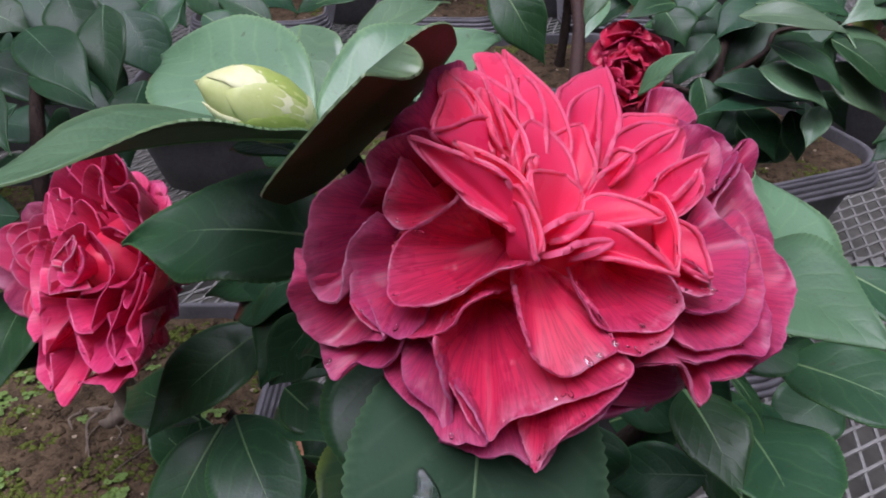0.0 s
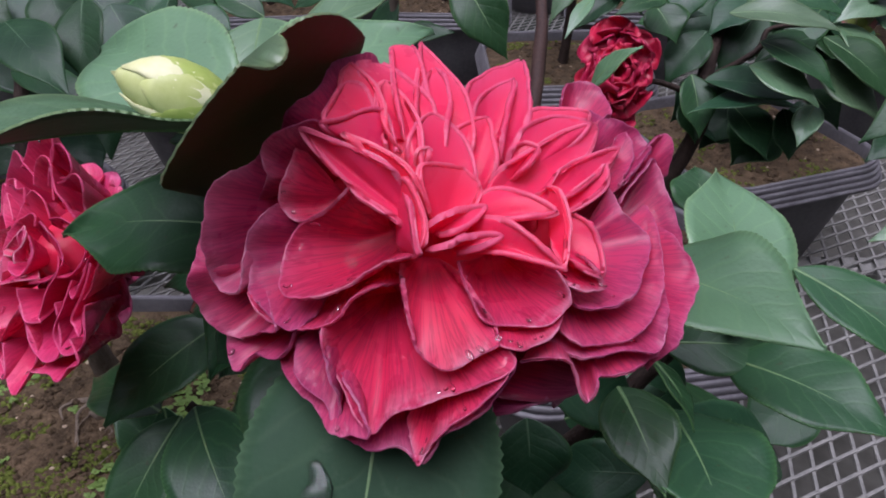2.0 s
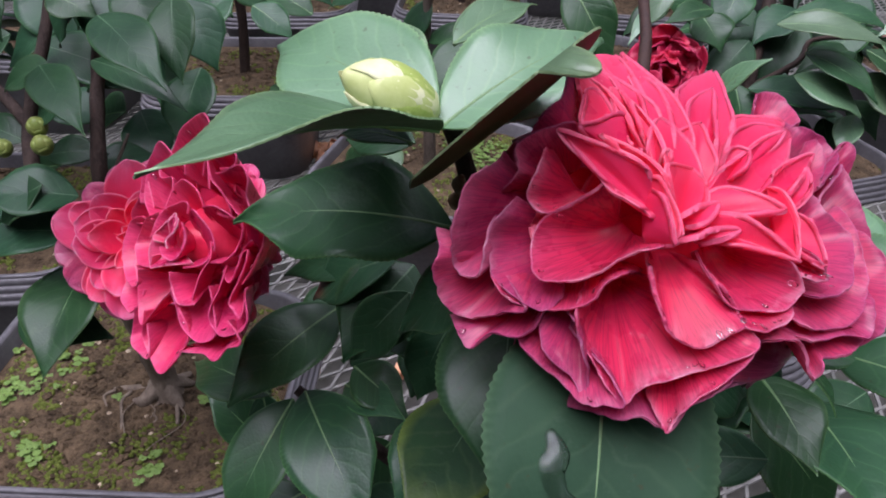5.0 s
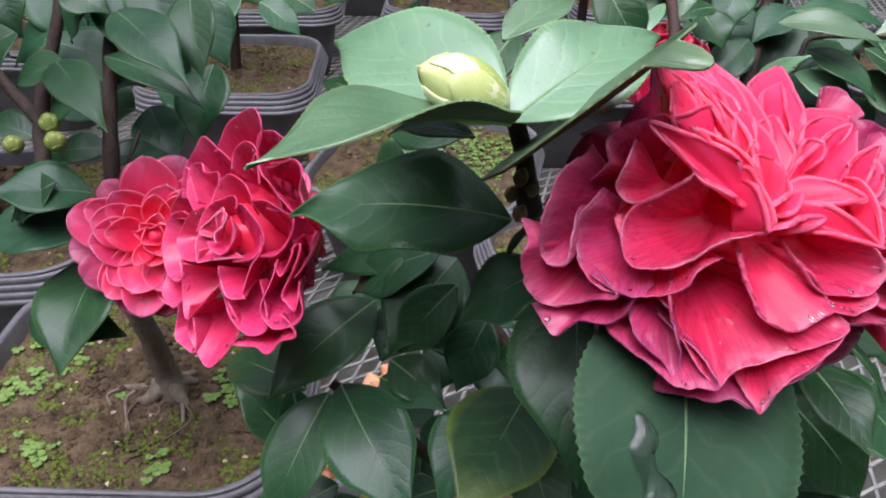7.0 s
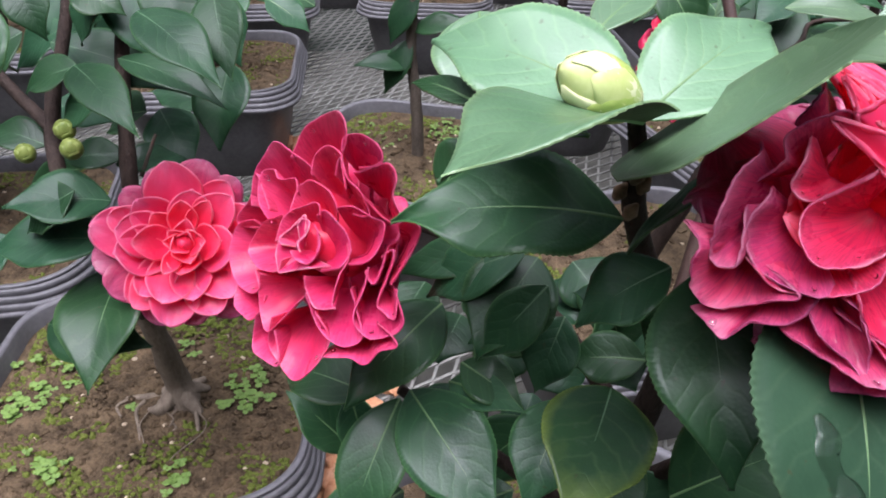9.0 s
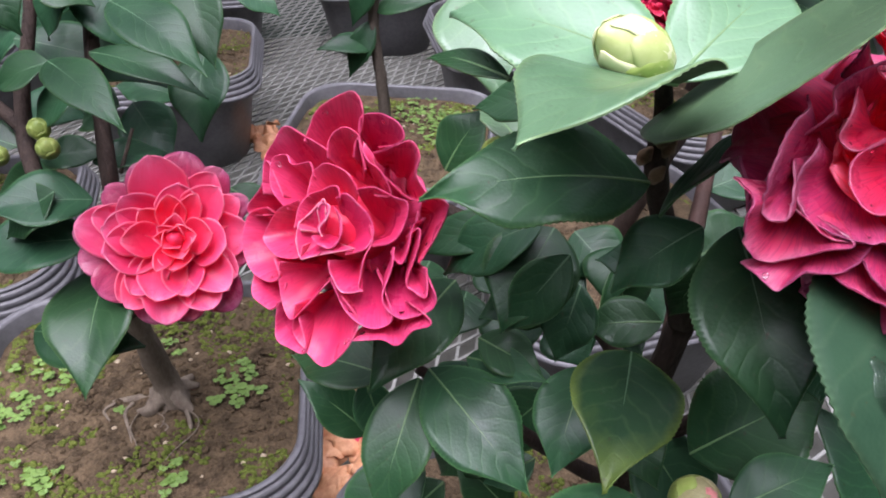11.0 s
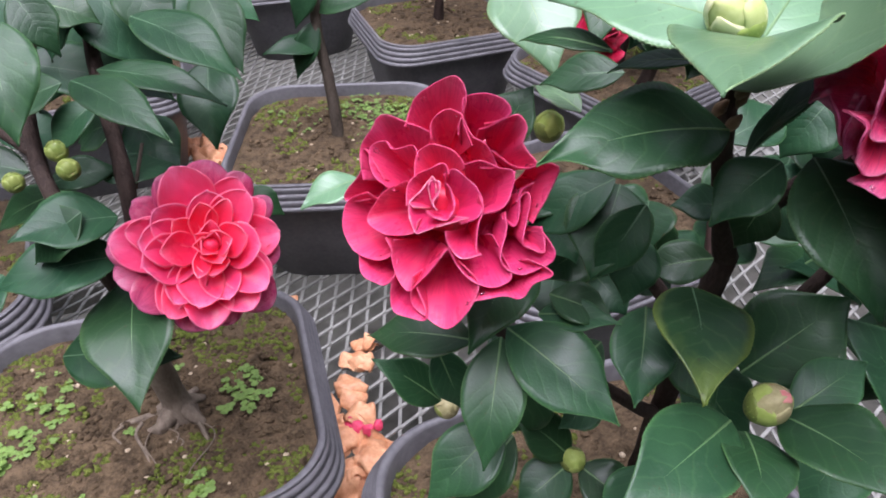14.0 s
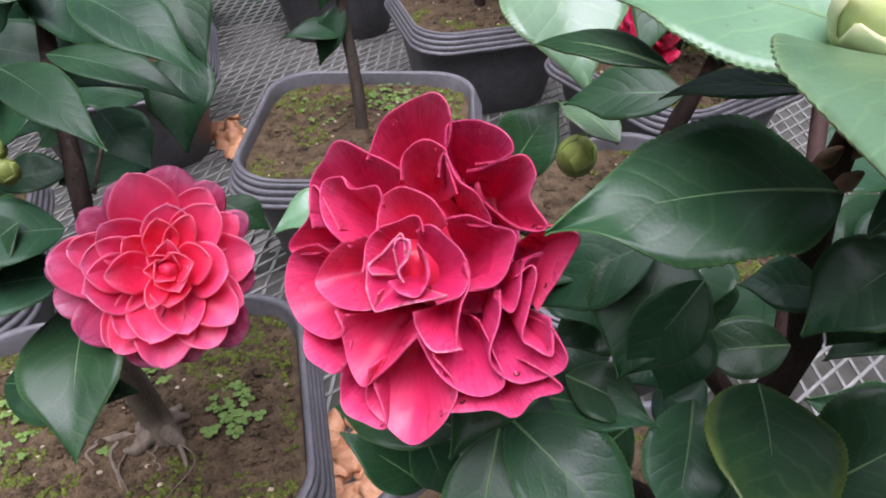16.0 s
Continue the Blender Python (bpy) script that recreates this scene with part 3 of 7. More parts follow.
def bar(name, a, b, w, h, mat, parent):
    A, Bv = Vector(a), Vector(b)
    d = (Bv - A).normalized()
    s = d.cross(Vector((0, 0, 1))) if abs(d.z) < 0.9 else Vector((1, 0, 0))
    s.normalize()
    u = s.cross(d)
    bm = bmesh.new()
    vs = [bm.verts.new(p + s * i * w / 2 + u * j * h / 2) for p in (A, Bv) for i, j in ((-1, -1), (1, -1), (1, 1), (-1, 1))]
    for f in ((3, 2, 1, 0), (4, 5, 6, 7), (0, 1, 5, 4), (1, 2, 6, 5), (2, 3, 7, 6), (3, 0, 4, 7)):
        bm.faces.new([vs[i] for i in f])
    bmesh.ops.bevel(bm, geom=bm.edges[:], offset=min(w, h) * 0.12, segments=1, affect="EDGES")
    me = bpy.data.meshes.new(name)
    bm.to_mesh(me)
    bm.free()
    return put(name, me, mat, parent)


for y in (-0.45, 0.9, 2.2, 2.95):
    bar("bench_rail", (-1.4, y, -0.03), (1.5, y, -0.03), 0.04, 0.045, WIRE, bench)
for x in (-1.35, 1.45):
    for y in (-0.45, 2.95):
        bar("bench_leg", (x, y, -0.72), (x, y, -0.06), 0.045, 0.045, WIRE, bench)


# ---- pots ----
def outline(half, corner, steps=10):
    """A square with rounded corners, seen from above."""
    pts = []
    for q, (sx, sy) in enumerate(((1, 1), (-1, 1), (-1, -1), (1, -1))):
        for k in range(steps):
            a = math.pi / 2 * (q + k / (steps - 1))
            pts.append((sx * (half - corner) + corner * math.cos(a), sy * (half - corner) + corner * math.sin(a)))
    return pts


def lathe_square(name, rows, steps=10, close=True):
    """A shell through rounded-square rings (half width, corner, height)."""
    pts, faces = [], []
    n = 4 * steps
    for half, corner, z in rows:
        pts += [(x, y, z) for x, y in outline(half, corner, steps)]
    for i in range(len(rows) - 1):
        for k in range(n):
            a, b = i * n + k, i * n + (k + 1) % n
            faces.append((a, b, b + n, a + n))
    if close:
        faces.append(tuple(range((len(rows) - 1) * n, len(rows) * n)))
    return pts, faces


def lumps(rng, places, sizes, flat=0.7):
    """Many small uneven clods in one list of points and faces."""
    base = [(0, 0, 1), (0.9, 0, 0.3), (0.28, 0.86, 0.3), (-0.73, 0.53, 0.3), (-0.73, -0.53, 0.3), (0.28, -0.86, 0.3), (0.6, 0.5, -0.5), (-0.4, 0.7, -0.5), (-0.8, -0.1, -0.5), (-0.1, -0.8, -0.5), (0.7, -0.4, -0.5)]
    tri = [(0, 1, 2), (0, 2, 3), (0, 3, 4), (0, 4, 5), (0, 5, 1), (1, 6, 2), (2, 7, 3), (3, 8, 4), (4, 9, 5), (5, 10, 1), (2, 6, 7), (3, 7, 8), (4, 8, 9), (5, 9, 10), (1, 10, 6)]
    pts, faces = [], []
    for (x, y, z), s in zip(places, sizes):
        k = len(pts)
        a = rng.uniform(0, 6.28)
        c, sn = math.cos(a), math.sin(a)
        for bx, by, bz in base:
            f = s * rng.uniform(0.7, 1.25)
            pts.append((x + (bx * c - by * sn) * f, y + (bx * sn + by * c) * f, z + bz * f * flat))
        faces += [tuple(k + i for i in t) for t in tri]
    return pts, faces


def soil_height(x, y, seed):
    return 0.005 * noise.noise(Vector((x * 22, y * 22, seed))) + 0.0035 * noise.noise(Vector((x * 75, y * 75, seed))) + 0.006 * math.exp(-(x * x + y * y) / 0.003)


def pot(x, y, turn=0.0, half=0.14, height=0.165, moss=0.5, seed=0, detail=1.0, deep=1.0, label="dark grey square plastic pot with a ribbed rim, full of soil"):
    """A square plastic pot with a ribbed rim, filled with soil; moss and crumbs lie on it."""
    ob = thing("plant_pot", (x, y, 0), label, "pot", "pots on the bench")
    m = Matrix.Translation((x, y, 0)) @ Matrix.Rotation(radians(turn), 4, "Z") @ Matrix.Diagonal((1, deep, 1, 1))
    place = lambda pts: [m @ Vector(p) for p in pts]
    c = 0.058
    body = [(half * 0.74, c, 0.0), (half * 0.76, c, 0.003), (half * 0.93, c, height - 0.036), (half * 0.935, c, height - 0.03)]
    inner = [(half * 0.92, c, height - 0.03), (half * 0.74, c, 0.01)]
    p, f = lathe_square("body", body)
    q, g = lathe_square("body", inner)
    k = len(p)
    put("body", mesh_of("body", place(p + q), f[:-1] + [tuple(range(39, -1, -1))] + [tuple(k + i for i in fa) for fa in g], True), POT, ob)
    rim = [(half * 0.93, c, height - 0.034), (half * 0.99, c + 0.003, height - 0.034)]
    for s in range(4):
        z, out = height - 0.033 + s * 0.0076, half * 0.975 + (3 - s) * 0.0026
        rim += [(out + 0.0034, c + 0.003, z + 0.0010), (out + 0.0034, c + 0.003, z + 0.0052), (out + 0.0020, c + 0.003, z + 0.0066), (out, c + 0.003, z + 0.0072)]
    rim += [(half * 0.985, c + 0.003, height - 0.001), (half * 0.975, c, height), (half * 0.952, c, height), (half * 0.94, c, height - 0.003), (half * 0.92, c, height - 0.03)]
    p, f = lathe_square("rim", rim, close=False)
    put("rim", mesh_of("rim", place(p), f, True), POT, ob, "ribbed rim with pale dust")
    rng = np.random.RandomState(seed)
    top = height - 0.018
    rings = 26 if detail > 0.5 else 10
    pts, faces = [(0, 0, top + 0.006)], []
    lim = outline(half * 0.925, c, 12)
    n = len(lim)
    for r in range(1, rings + 1):
        for lx, ly in lim:
            px, py = lx * r / rings, ly * r / rings
            pts.append((px, py, top + soil_height(px, py, seed)))
    faces += [(0, 1 + i, 1 + (i + 1) % n) for i in range(n)]
    for r in range(rings - 1):
        faces += [(1 + r * n + i, 1 + (r + 1) * n + i, 1 + (r + 1) * n + (i + 1) % n, 1 + r * n + (i + 1) % n) for i in range(n)]
    soil = put("soil", mesh_of("soil", place(pts), faces), SOIL, ob, "damp brown potting soil")

    def scatter(count, keep):
        out = []
        while len(out) < count:
            px, py = rng.uniform(-1, 1, 2) * half * 0.88
            if keep(px, py):
                out.append((px, py, top + soil_height(px, py, seed)))
        return out
    anywhere = lambda px, py: True
    cl = scatter(int(2400 * detail), anywhere)
    p, f = lumps(rng, cl, rng.uniform(0.05, 1.0, len(cl)) ** 3 * 0.0044 + 0.0009)
    tagged(put("loose_soil", mesh_of("loose_soil", place(p), f, False), SOIL, soil), kind="stuff")
    cl = scatter(int(45 * detail) + 4, anywhere)
    p, f = lumps(rng, cl, rng.uniform(0.0012, 0.0034, len(cl)))
    tagged(put("gravel", mesh_of("gravel", place(p), f), PEBBLE, soil, "small tan pebbles"), kind="stuff")
    if moss:
        mossy = lambda px, py: noise.noise(Vector((px * 24 + seed, py * 24, 3.7))) + 0.5 * noise.noise(Vector((px * 70, py * 70, seed))) + 0.9 * (max(abs(px), abs(py)) / half - 0.55) > 0.75 - moss
        cl = scatter(int(2600 * detail), mossy)
        p, f = lumps(rng, cl, rng.uniform(0.001, 0.0032, len(cl)), 0.8)
        tagged(put("moss", mesh_of("moss", place(p), f), MOSS, soil, "yellow-green moss"), kind="stuff")
    return ob, m, top


def weeds(m, top, seed, spots, size=1.0):
    """Clumps of small round-leaved weeds on the soil of a pot."""
    rng = np.random.RandomState(seed)
    pts, faces = [], []
    for sx, sy, count, spread in spots:
        for _ in range(count):
            x, y = sx + rng.normal(0, spread), sy + rng.normal(0, spread)
            h = rng.uniform(0.002, 0.007)
            a, r = rng.uniform(0, 6.28), rng.uniform(0.0014, 0.0040) * size
            for k in range(3):
                b = a + k * 2.09
                cx, cy = x + math.cos(b) * r * 1.05, y + math.sin(b) * r * 1.05
                s = len(pts)
                pts.append((cx, cy, top + h + 0.0004))
                for q in range(7):
                    ang = q * 2 * math.pi / 7
                    pts.append((cx + math.cos(ang) * r, cy + math.sin(ang) * r, top + h + rng.uniform(-0.0008, 0.0010)))
                faces += [(s, s + 1 + q, s + 1 + (q + 1) % 7) for q in range(7)]
    ob = put("weeds", mesh_of("weeds", [m @ Vector(p) for p in pts], faces, False), WEED)
    tagged(ob, "small green weeds growing in the pot soil", "weeds", kind="stuff")


pot_a, m_a, top_a = pot(-0.242, 0.484, 0, 0.141, moss=0.72, seed=3, deep=0.86)
weeds(m_a, top_a, 5, [(-0.10, -0.01, 20, 0.016), (-0.085, 0.045, 18, 0.016), (-0.06, -0.085, 10, 0.014), (0.075, -0.01, 16, 0.011), (0.085, 0.02, 8, 0.009), (0.045, -0.095, 8, 0.008), (0.02, 0.06, 6, 0.008), (-0.01, -0.02, 4, 0.006), (-0.11, -0.06, 8, 0.014)])
pot_b, m_b, top_b = pot(-0.01, 0.89, -14, 0.14, moss=0.72, seed=8, detail=0.8)
weeds(m_b, top_b, 6, [(0.06, 0.06, 150, 0.024), (0.085, 0.01, 90, 0.02), (-0.06, 0.06, 30, 0.02), (0.02, 0.09, 60, 0.02)], 0.6)
pot_c, m_c, top_c = pot(0.235, 1.265, 4, 0.138, moss=0.3, seed=12, detail=0.4)
pot_d, m_d, top_d = pot(0.02, 1.64, -3, 0.138, moss=0.3, seed=15, detail=0.3)
pot_e, m_e, top_e = pot(0.065, 0.27, 6, 0.14, moss=0.6, seed=18, detail=0.6)
pot_f, m_f, top_f = pot(-0.50, 0.735, 8, 0.14, moss=0.5, seed=21, detail=0.5)
pot_g, m_g, top_g = pot(-0.345, 1.20, 3, 0.14, moss=0.75, seed=25, detail=0.5)
pot_h, m_h, top_h = pot(0.447, 0.973, 20, 0.14, moss=0.6, seed=27, detail=0.4)
pot_i, m_i, top_i = pot(0.21, 0.64, 10, 0.14, moss=0.4, seed=31, detail=0.5)
for k, (x, y, turn) in enumerate(((-0.36, 1.62, 5), (0.43, 1.66, -6), (0.86, 1.35, 4), (-0.75, 1.35, 0), (0.80, 0.62, 8), (-0.2, 2.1, 3), (0.3, 2.15, -4), (0.75, 2.1, 5))):
    pot(x, y, turn, moss=0.3, seed=40 + k, detail=0.2)

# ---- the shrub with the great coral flower ----
shrub = thing("camellia_shrub", (0.07, 0.27, 0.148), "camellia shrub with glossy dark leaves and two red flowers", "shrub", "camellias on the bench")
def stem(plant, pts, radii, mat=None, name="branch", seed=0):
    return put(name, tube(name, pts, radii, 10, 0.25, seed), mat or BARK, plant)


stem(shrub, [(0.072, 0.275, 0.13), (0.07, 0.268, 0.25), (0.062, 0.252, 0.36), (0.066, 0.248, 0.42)], [0.008, 0.0065, 0.0055, 0.005], name="trunk")
stem(shrub, [(0.066, 0.248, 0.42), (0.05, 0.242, 0.46), (0.035, 0.232, 0.495), (0.031, 0.228, 0.515), (0.026, 0.223, 0.531)], [0.005, 0.004, 0.0032, 0.0026, 0.002])
stem(shrub, [(0.06, 0.247, 0.43), (0.075, 0.235, 0.46), (0.076, 0.215, 0.485), (0.075, 0.205, 0.492)], [0.004, 0.0035, 0.003, 0.003])
stem(shrub, [(0.064, 0.25, 0.37), (0.03, 0.27, 0.42), (-0.015, 0.295, 0.445), (-0.041, 0.280, 0.458)], [0.004, 0.0032, 0.0026, 0.0026])
stem(shrub, [(0.068, 0.265, 0.30), (0.041, 0.247, 0.335), (0.0, 0.25, 0.375), (-0.03, 0.258, 0.398)], [0.004, 0.0035, 0.0026, 0.002])
stem(shrub, [(0.066, 0.258, 0.33), (0.10, 0.235, 0.40), (0.13, 0.24, 0.44), (0.15, 0.25, 0.46)], [0.004, 0.0032, 0.0026, 0.002])
stem(shrub, [(0.064, 0.25, 0.40), (0.09, 0.30, 0.47), (0.098, 0.333, 0.508), (0.098, 0.357, 0.528), (0.098, 0.38, 0.56)], [0.0035, 0.0028, 0.0024, 0.0022, 0.002], TWIG)

flower_1 = flower(shrub, (0.068, 0.199, 0.502), (0, -0.6, 0.8), "large wet coral-red double flower, outer petals mauve", wider=1.2)
frill(flower_1, [(-4.0, 11.8, 39.6), (-1.0, 11.9, 37.2)], [(-6.1, 14.4, 41.4), (-8.3, 23.7, 39.0), (-10.3, 37.1, 28.9), (-10.4, 41.8, 25.4), (-5.4, 39.3, 26.9), (-2.4, 24.4, 33.9), (-0.3, 16.0, 33.8)], -0.8, "bright")
frill(flower_1, [(-2.0, 12.6, 37.9), (2.3, 11.8, 34.1)], [(-4.3, 15.0, 40.2), (-5.0, 25.2, 36.3), (-5.2, 34.7, 29.7), (-5.0, 42.1, 25.4), (-0.3, 35.4, 28.5), (3.9, 28.1, 31.1), (5.6, 18.9, 34.3), (4.4, 12.9, 33.9)], -0.8, "bright")
frill(flower_1, [(-2.1, 12.0, 38.1), (-0.3, 11.7, 36.6)], [(-3.4, 15.9, 36.2), (-4.2, 27.1, 33.1), (-2.9, 34.2, 28.6), (-0.2, 32.8, 30.0), (1.4, 25.1, 33.7), (0.9, 18.5, 37.2), (0.4, 13.4, 37.3)], -0.8, "bright")
frill(flower_1, [(5.9, 16.3, 30.8), (10.9, 14.4, 30.4)], [(3.4, 19.5, 33.0), (3.7, 29.6, 30.5), (6.4, 33.8, 27.8), (10.1, 37.0, 25.6), (14.7, 39.2, 23.9), (15.7, 31.9, 26.4), (15.4, 24.6, 29.4), (13.5, 16.1, 31.2)], -0.8, "bright")
frill(flower_1, [(6.1, 15.8, 30.8), (8.6, 13.8, 30.5)], [(4.9, 18.8, 32.4), (5.4, 26.3, 31.4), (8.4, 31.0, 28.4), (13.1, 33.3, 27.0), (11.9, 26.5, 30.0), (10.5, 19.4, 33.1), (9.8, 14.8, 31.8)], -0.8, "bright")
frill(flower_1, [(-2.3, 4.7, 39.6), (2.7, 5.1, 35.9)], [(-5.3, 7.8, 38.9), (-5.3, 14.6, 40.9), (-2.5, 20.1, 38.4), (1.2, 19.2, 36.7), (4.1, 16.0, 36.0), (5.6, 10.4, 36.2), (4.9, 7.4, 35.1)], -0.8, "bright")
frill(flower_1, [(2.6, 8.0, 34.9), (6.1, 7.1, 33.2)], [(0.7, 11.9, 33.9), (1.1, 18.0, 35.1), (4.9, 21.8, 33.5), (7.8, 22.7, 32.0), (8.7, 19.0, 33.0), (9.3, 13.6, 34.5), (7.7, 9.0, 33.5)], -0.8, "bright")
frill(flower_1, [(-0.7, 0.5, 39.8), (1.5, 0.2, 38.5)], [(-1.6, 1.1, 41.9), (-3.0, 5.5, 44.5), (-2.9, 8.4, 44.0), (0.1, 10.3, 40.9), (3.6, 10.8, 37.5), (6.8, 7.9, 36.3), (4.9, 2.8, 39.7), (2.8, 0.6, 39.3)], 0.15, "bright")
frill(flower_1, [(-3.4, 8.5, 40.7), (-2.6, 8.6, 40.1)], [(-3.6, 8.7, 42.2), (-3.1, 10.1, 43.7), (-1.7, 11.4, 42.2), (-1.5, 9.8, 42.5), (-2.0, 9.0, 41.0)], -0.78, "bright")
frill(flower_1, [(-6.7, 5.5, 41.1), (-3.3, 4.0, 40.3)], [(-9.8, 10.7, 38.9), (-10.8, 19.5, 41.0), (-10.3, 27.1, 37.3), (-6.9, 24.8, 37.5), (-3.9, 18.5, 40.1), (-2.7, 10.6, 43.3), (-2.4, 5.9, 41.3)], 0.15, "bright")
frill(flower_1, [(-10.3, 9.5, 41.7), (-6.8, 9.2, 41.2)], [(-13.5, 13.4, 39.4), (-16.9, 22.5, 41.2), (-16.4, 30.5, 37.6), (-12.0, 26.7, 38.4), (-9.5, 20.7, 41.6), (-8.6, 15.3, 44.3), (-5.9, 11.0, 42.4)], 0.15, "bright")
frill(flower_1, [(-7.1, 14.4, 40.3), (-2.4, 14.2, 37.7)], [(-11.1, 18.8, 38.7), (-14.9, 28.0, 37.1), (-14.9, 31.6, 35.5), (-10.7, 33.2, 32.3), (-5.8, 28.6, 34.2), (-1.7, 23.2, 36.2), (-1.1, 16.3, 37.4)], -0.8, "bright")
frill(flower_1, [(-11.2, 9.9, 41.8), (-8.6, 10.0, 41.6)], [(-14.2, 12.9, 40.4), (-18.0, 14.4, 46.2), (-17.3, 18.9, 44.9), (-15.9, 23.7, 42.1), (-13.1, 24.5, 39.4), (-10.4, 18.8, 40.5), (-8.4, 11.6, 43.2)], -0.8, "bright")
frill(flower_1, [(-9.4, 9.0, 41.6), (-6.8, 9.2, 41.2)], [(-12.4, 12.0, 40.2), (-18.4, 13.9, 46.2), (-14.3, 15.8, 45.8), (-10.5, 18.4, 43.5), (-8.4, 17.7, 41.6), (-6.7, 10.8, 42.8)], -0.8, "bright")
frill(flower_1, [(-5.1, 2.8, 40.9), (-1.9, 1.7, 40.1)], [(-8.2, 5.2, 43.0), (-13.0, 10.9, 46.6), (-14.5, 12.2, 46.6), (-9.7, 10.6, 46.2), (-5.5, 8.3, 45.4), (-3.2, 5.6, 44.6), (-1.9, 3.0, 41.6)], 0.15, "bright")
frill(flower_1, [(-3.5, -2.0, 41.1), (-3.9, 1.2, 40.9)], [(-4.6, -1.9, 42.8), (-8.6, 0.7, 44.7), (-13.1, 4.0, 43.7), (-17.8, 8.6, 45.2), (-21.8, 13.7, 45.3), (-16.4, 11.4, 46.5), (-11.3, 9.4, 46.5), (-7.1, 6.9, 46.0), (-5.5, 4.4, 42.8)], 0.15, "bright")
frill(flower_1, [(-7.0, 3.8, 41.0), (-6.1, -1.8, 40.4)], [(-6.4, 5.9, 43.0), (-4.4, 5.4, 45.2), (-2.7, 2.5, 44.8), (-1.4, -1.8, 45.2), (-1.9, -5.4, 45.4), (-4.9, -4.2, 38.8)], -0.6, "bright")
frill(flower_1, [(-6.7, 1.8, 40.8), (-6.6, -2.9, 39.8)], [(-5.7, 4.4, 42.4), (-4.0, 1.7, 45.7), (-3.2, -2.1, 46.2), (-2.8, -5.4, 45.9), (-2.5, -6.6, 44.4), (-5.8, -4.4, 38.1)], -0.6, "bright")
frill(flower_1, [(5.5, 5.5, 34.3), (8.1, 3.6, 34.9)], [(7.4, 9.6, 33.2), (10.9, 13.0, 34.7), (15.8, 17.0, 32.7), (21.2, 21.8, 29.5), (27.3, 24.7, 26.6), (27.6, 21.4, 26.4), (22.5, 12.0, 31.1), (12.7, 6.0, 33.7)], 0.15, "bright")
frill(flower_1, [(10.4, 11.9, 31.3), (11.9, 10.4, 32.5)], [(11.6, 14.8, 31.8), (13.6, 20.9, 31.3), (18.4, 24.7, 28.8), (24.6, 25.3, 27.1), (26.6, 24.1, 27.0), (23.3, 19.9, 27.8), (15.1, 13.7, 29.7)], -0.8, "bright")
frill(flower_1, [(12.4, 15.0, 30.3), (14.0, 14.3, 30.7)], [(13.7, 18.8, 30.0), (15.4, 25.7, 28.9), (20.7, 27.4, 27.2), (26.4, 26.9, 26.1), (24.8, 23.6, 25.8), (17.4, 19.3, 26.6)], -0.8, "bright")
frill(flower_1, [(10.0, 12.0, 31.2), (10.6, 10.3, 32.1)], [(10.9, 13.6, 32.2), (11.8, 16.4, 33.4), (14.0, 18.0, 32.5), (16.7, 16.4, 32.9), (14.6, 12.2, 35.3), (11.9, 10.3, 34.0)], -0.5875, "bright")
frill(flower_1, [(15.1, 5.8, 35.5), (15.4, 3.6, 36.4)], [(17.7, 8.3, 35.3), (20.7, 12.8, 34.0), (25.7, 16.9, 30.3), (31.2, 19.7, 27.0), (29.9, 15.9, 28.1), (24.1, 9.5, 32.2), (18.6, 5.0, 33.7)], 0.15, "bright")
frill(flower_1, [(17.0, 3.9, 36.1), (16.9, 2.3, 36.5)], [(18.8, 5.4, 36.5), (22.1, 7.8, 36.0), (26.7, 12.6, 31.6), (28.7, 14.7, 29.8), (27.9, 10.2, 31.8), (22.1, 4.1, 37.6), (18.5, 2.1, 37.8)], 0.15, "bright")
frill(flower_1, [(4.1, 3.1, 36.0), (4.9, 1.2, 36.4)], [(4.7, 5.2, 36.3), (8.5, 7.2, 36.8), (12.4, 6.1, 38.7), (15.8, 4.4, 39.9), (18.4, 2.0, 40.3), (14.7, 0.6, 41.4), (10.5, 0.5, 40.6), (6.3, 1.2, 37.6)], -1.275, "bright")
frill(flower_1, [(-1.6, -1.5, 40.6), (-0.4, -1.9, 40.0)], [(-2.1, -1.7, 42.7), (0.8, 0.1, 43.3), (4.1, 2.6, 40.2), (7.1, 3.3, 38.9), (5.0, -0.4, 41.1), (2.5, -2.4, 43.0), (0.3, -2.3, 41.6)], -1.22, "bright")
frill(flower_1, [(-0.6, -3.8, 39.9), (1.7, -3.5, 38.7)], [(-1.7, -5.1, 42.0), (2.1, -4.2, 43.4), (5.4, -2.3, 41.4), (8.9, -1.8, 40.7), (9.6, -2.7, 40.7), (6.2, -4.4, 41.3), (2.8, -4.7, 39.9)], -1.22, "bright")
frill(flower_1, [(4.1, 1.1, 36.8), (4.1, -1.9, 37.4)], [(5.4, 1.9, 37.6), (10.5, 0.3, 40.7), (15.0, -3.1, 41.4), (19.3, -7.3, 40.8), (15.4, -6.3, 40.4), (10.4, -5.0, 40.2), (5.4, -4.1, 38.7)], -1.33, "bright")
frill(flower_1, [(17.0, 4.7, 35.8), (17.0, -0.8, 36.8)], [(17.0, 8.2, 35.4), (18.2, 7.1, 37.9), (19.0, 2.8, 39.7), (19.6, -1.1, 40.5), (19.1, -5.7, 41.1), (18.2, -7.3, 40.8), (16.9, -3.1, 38.6)], -0.725, "bright")
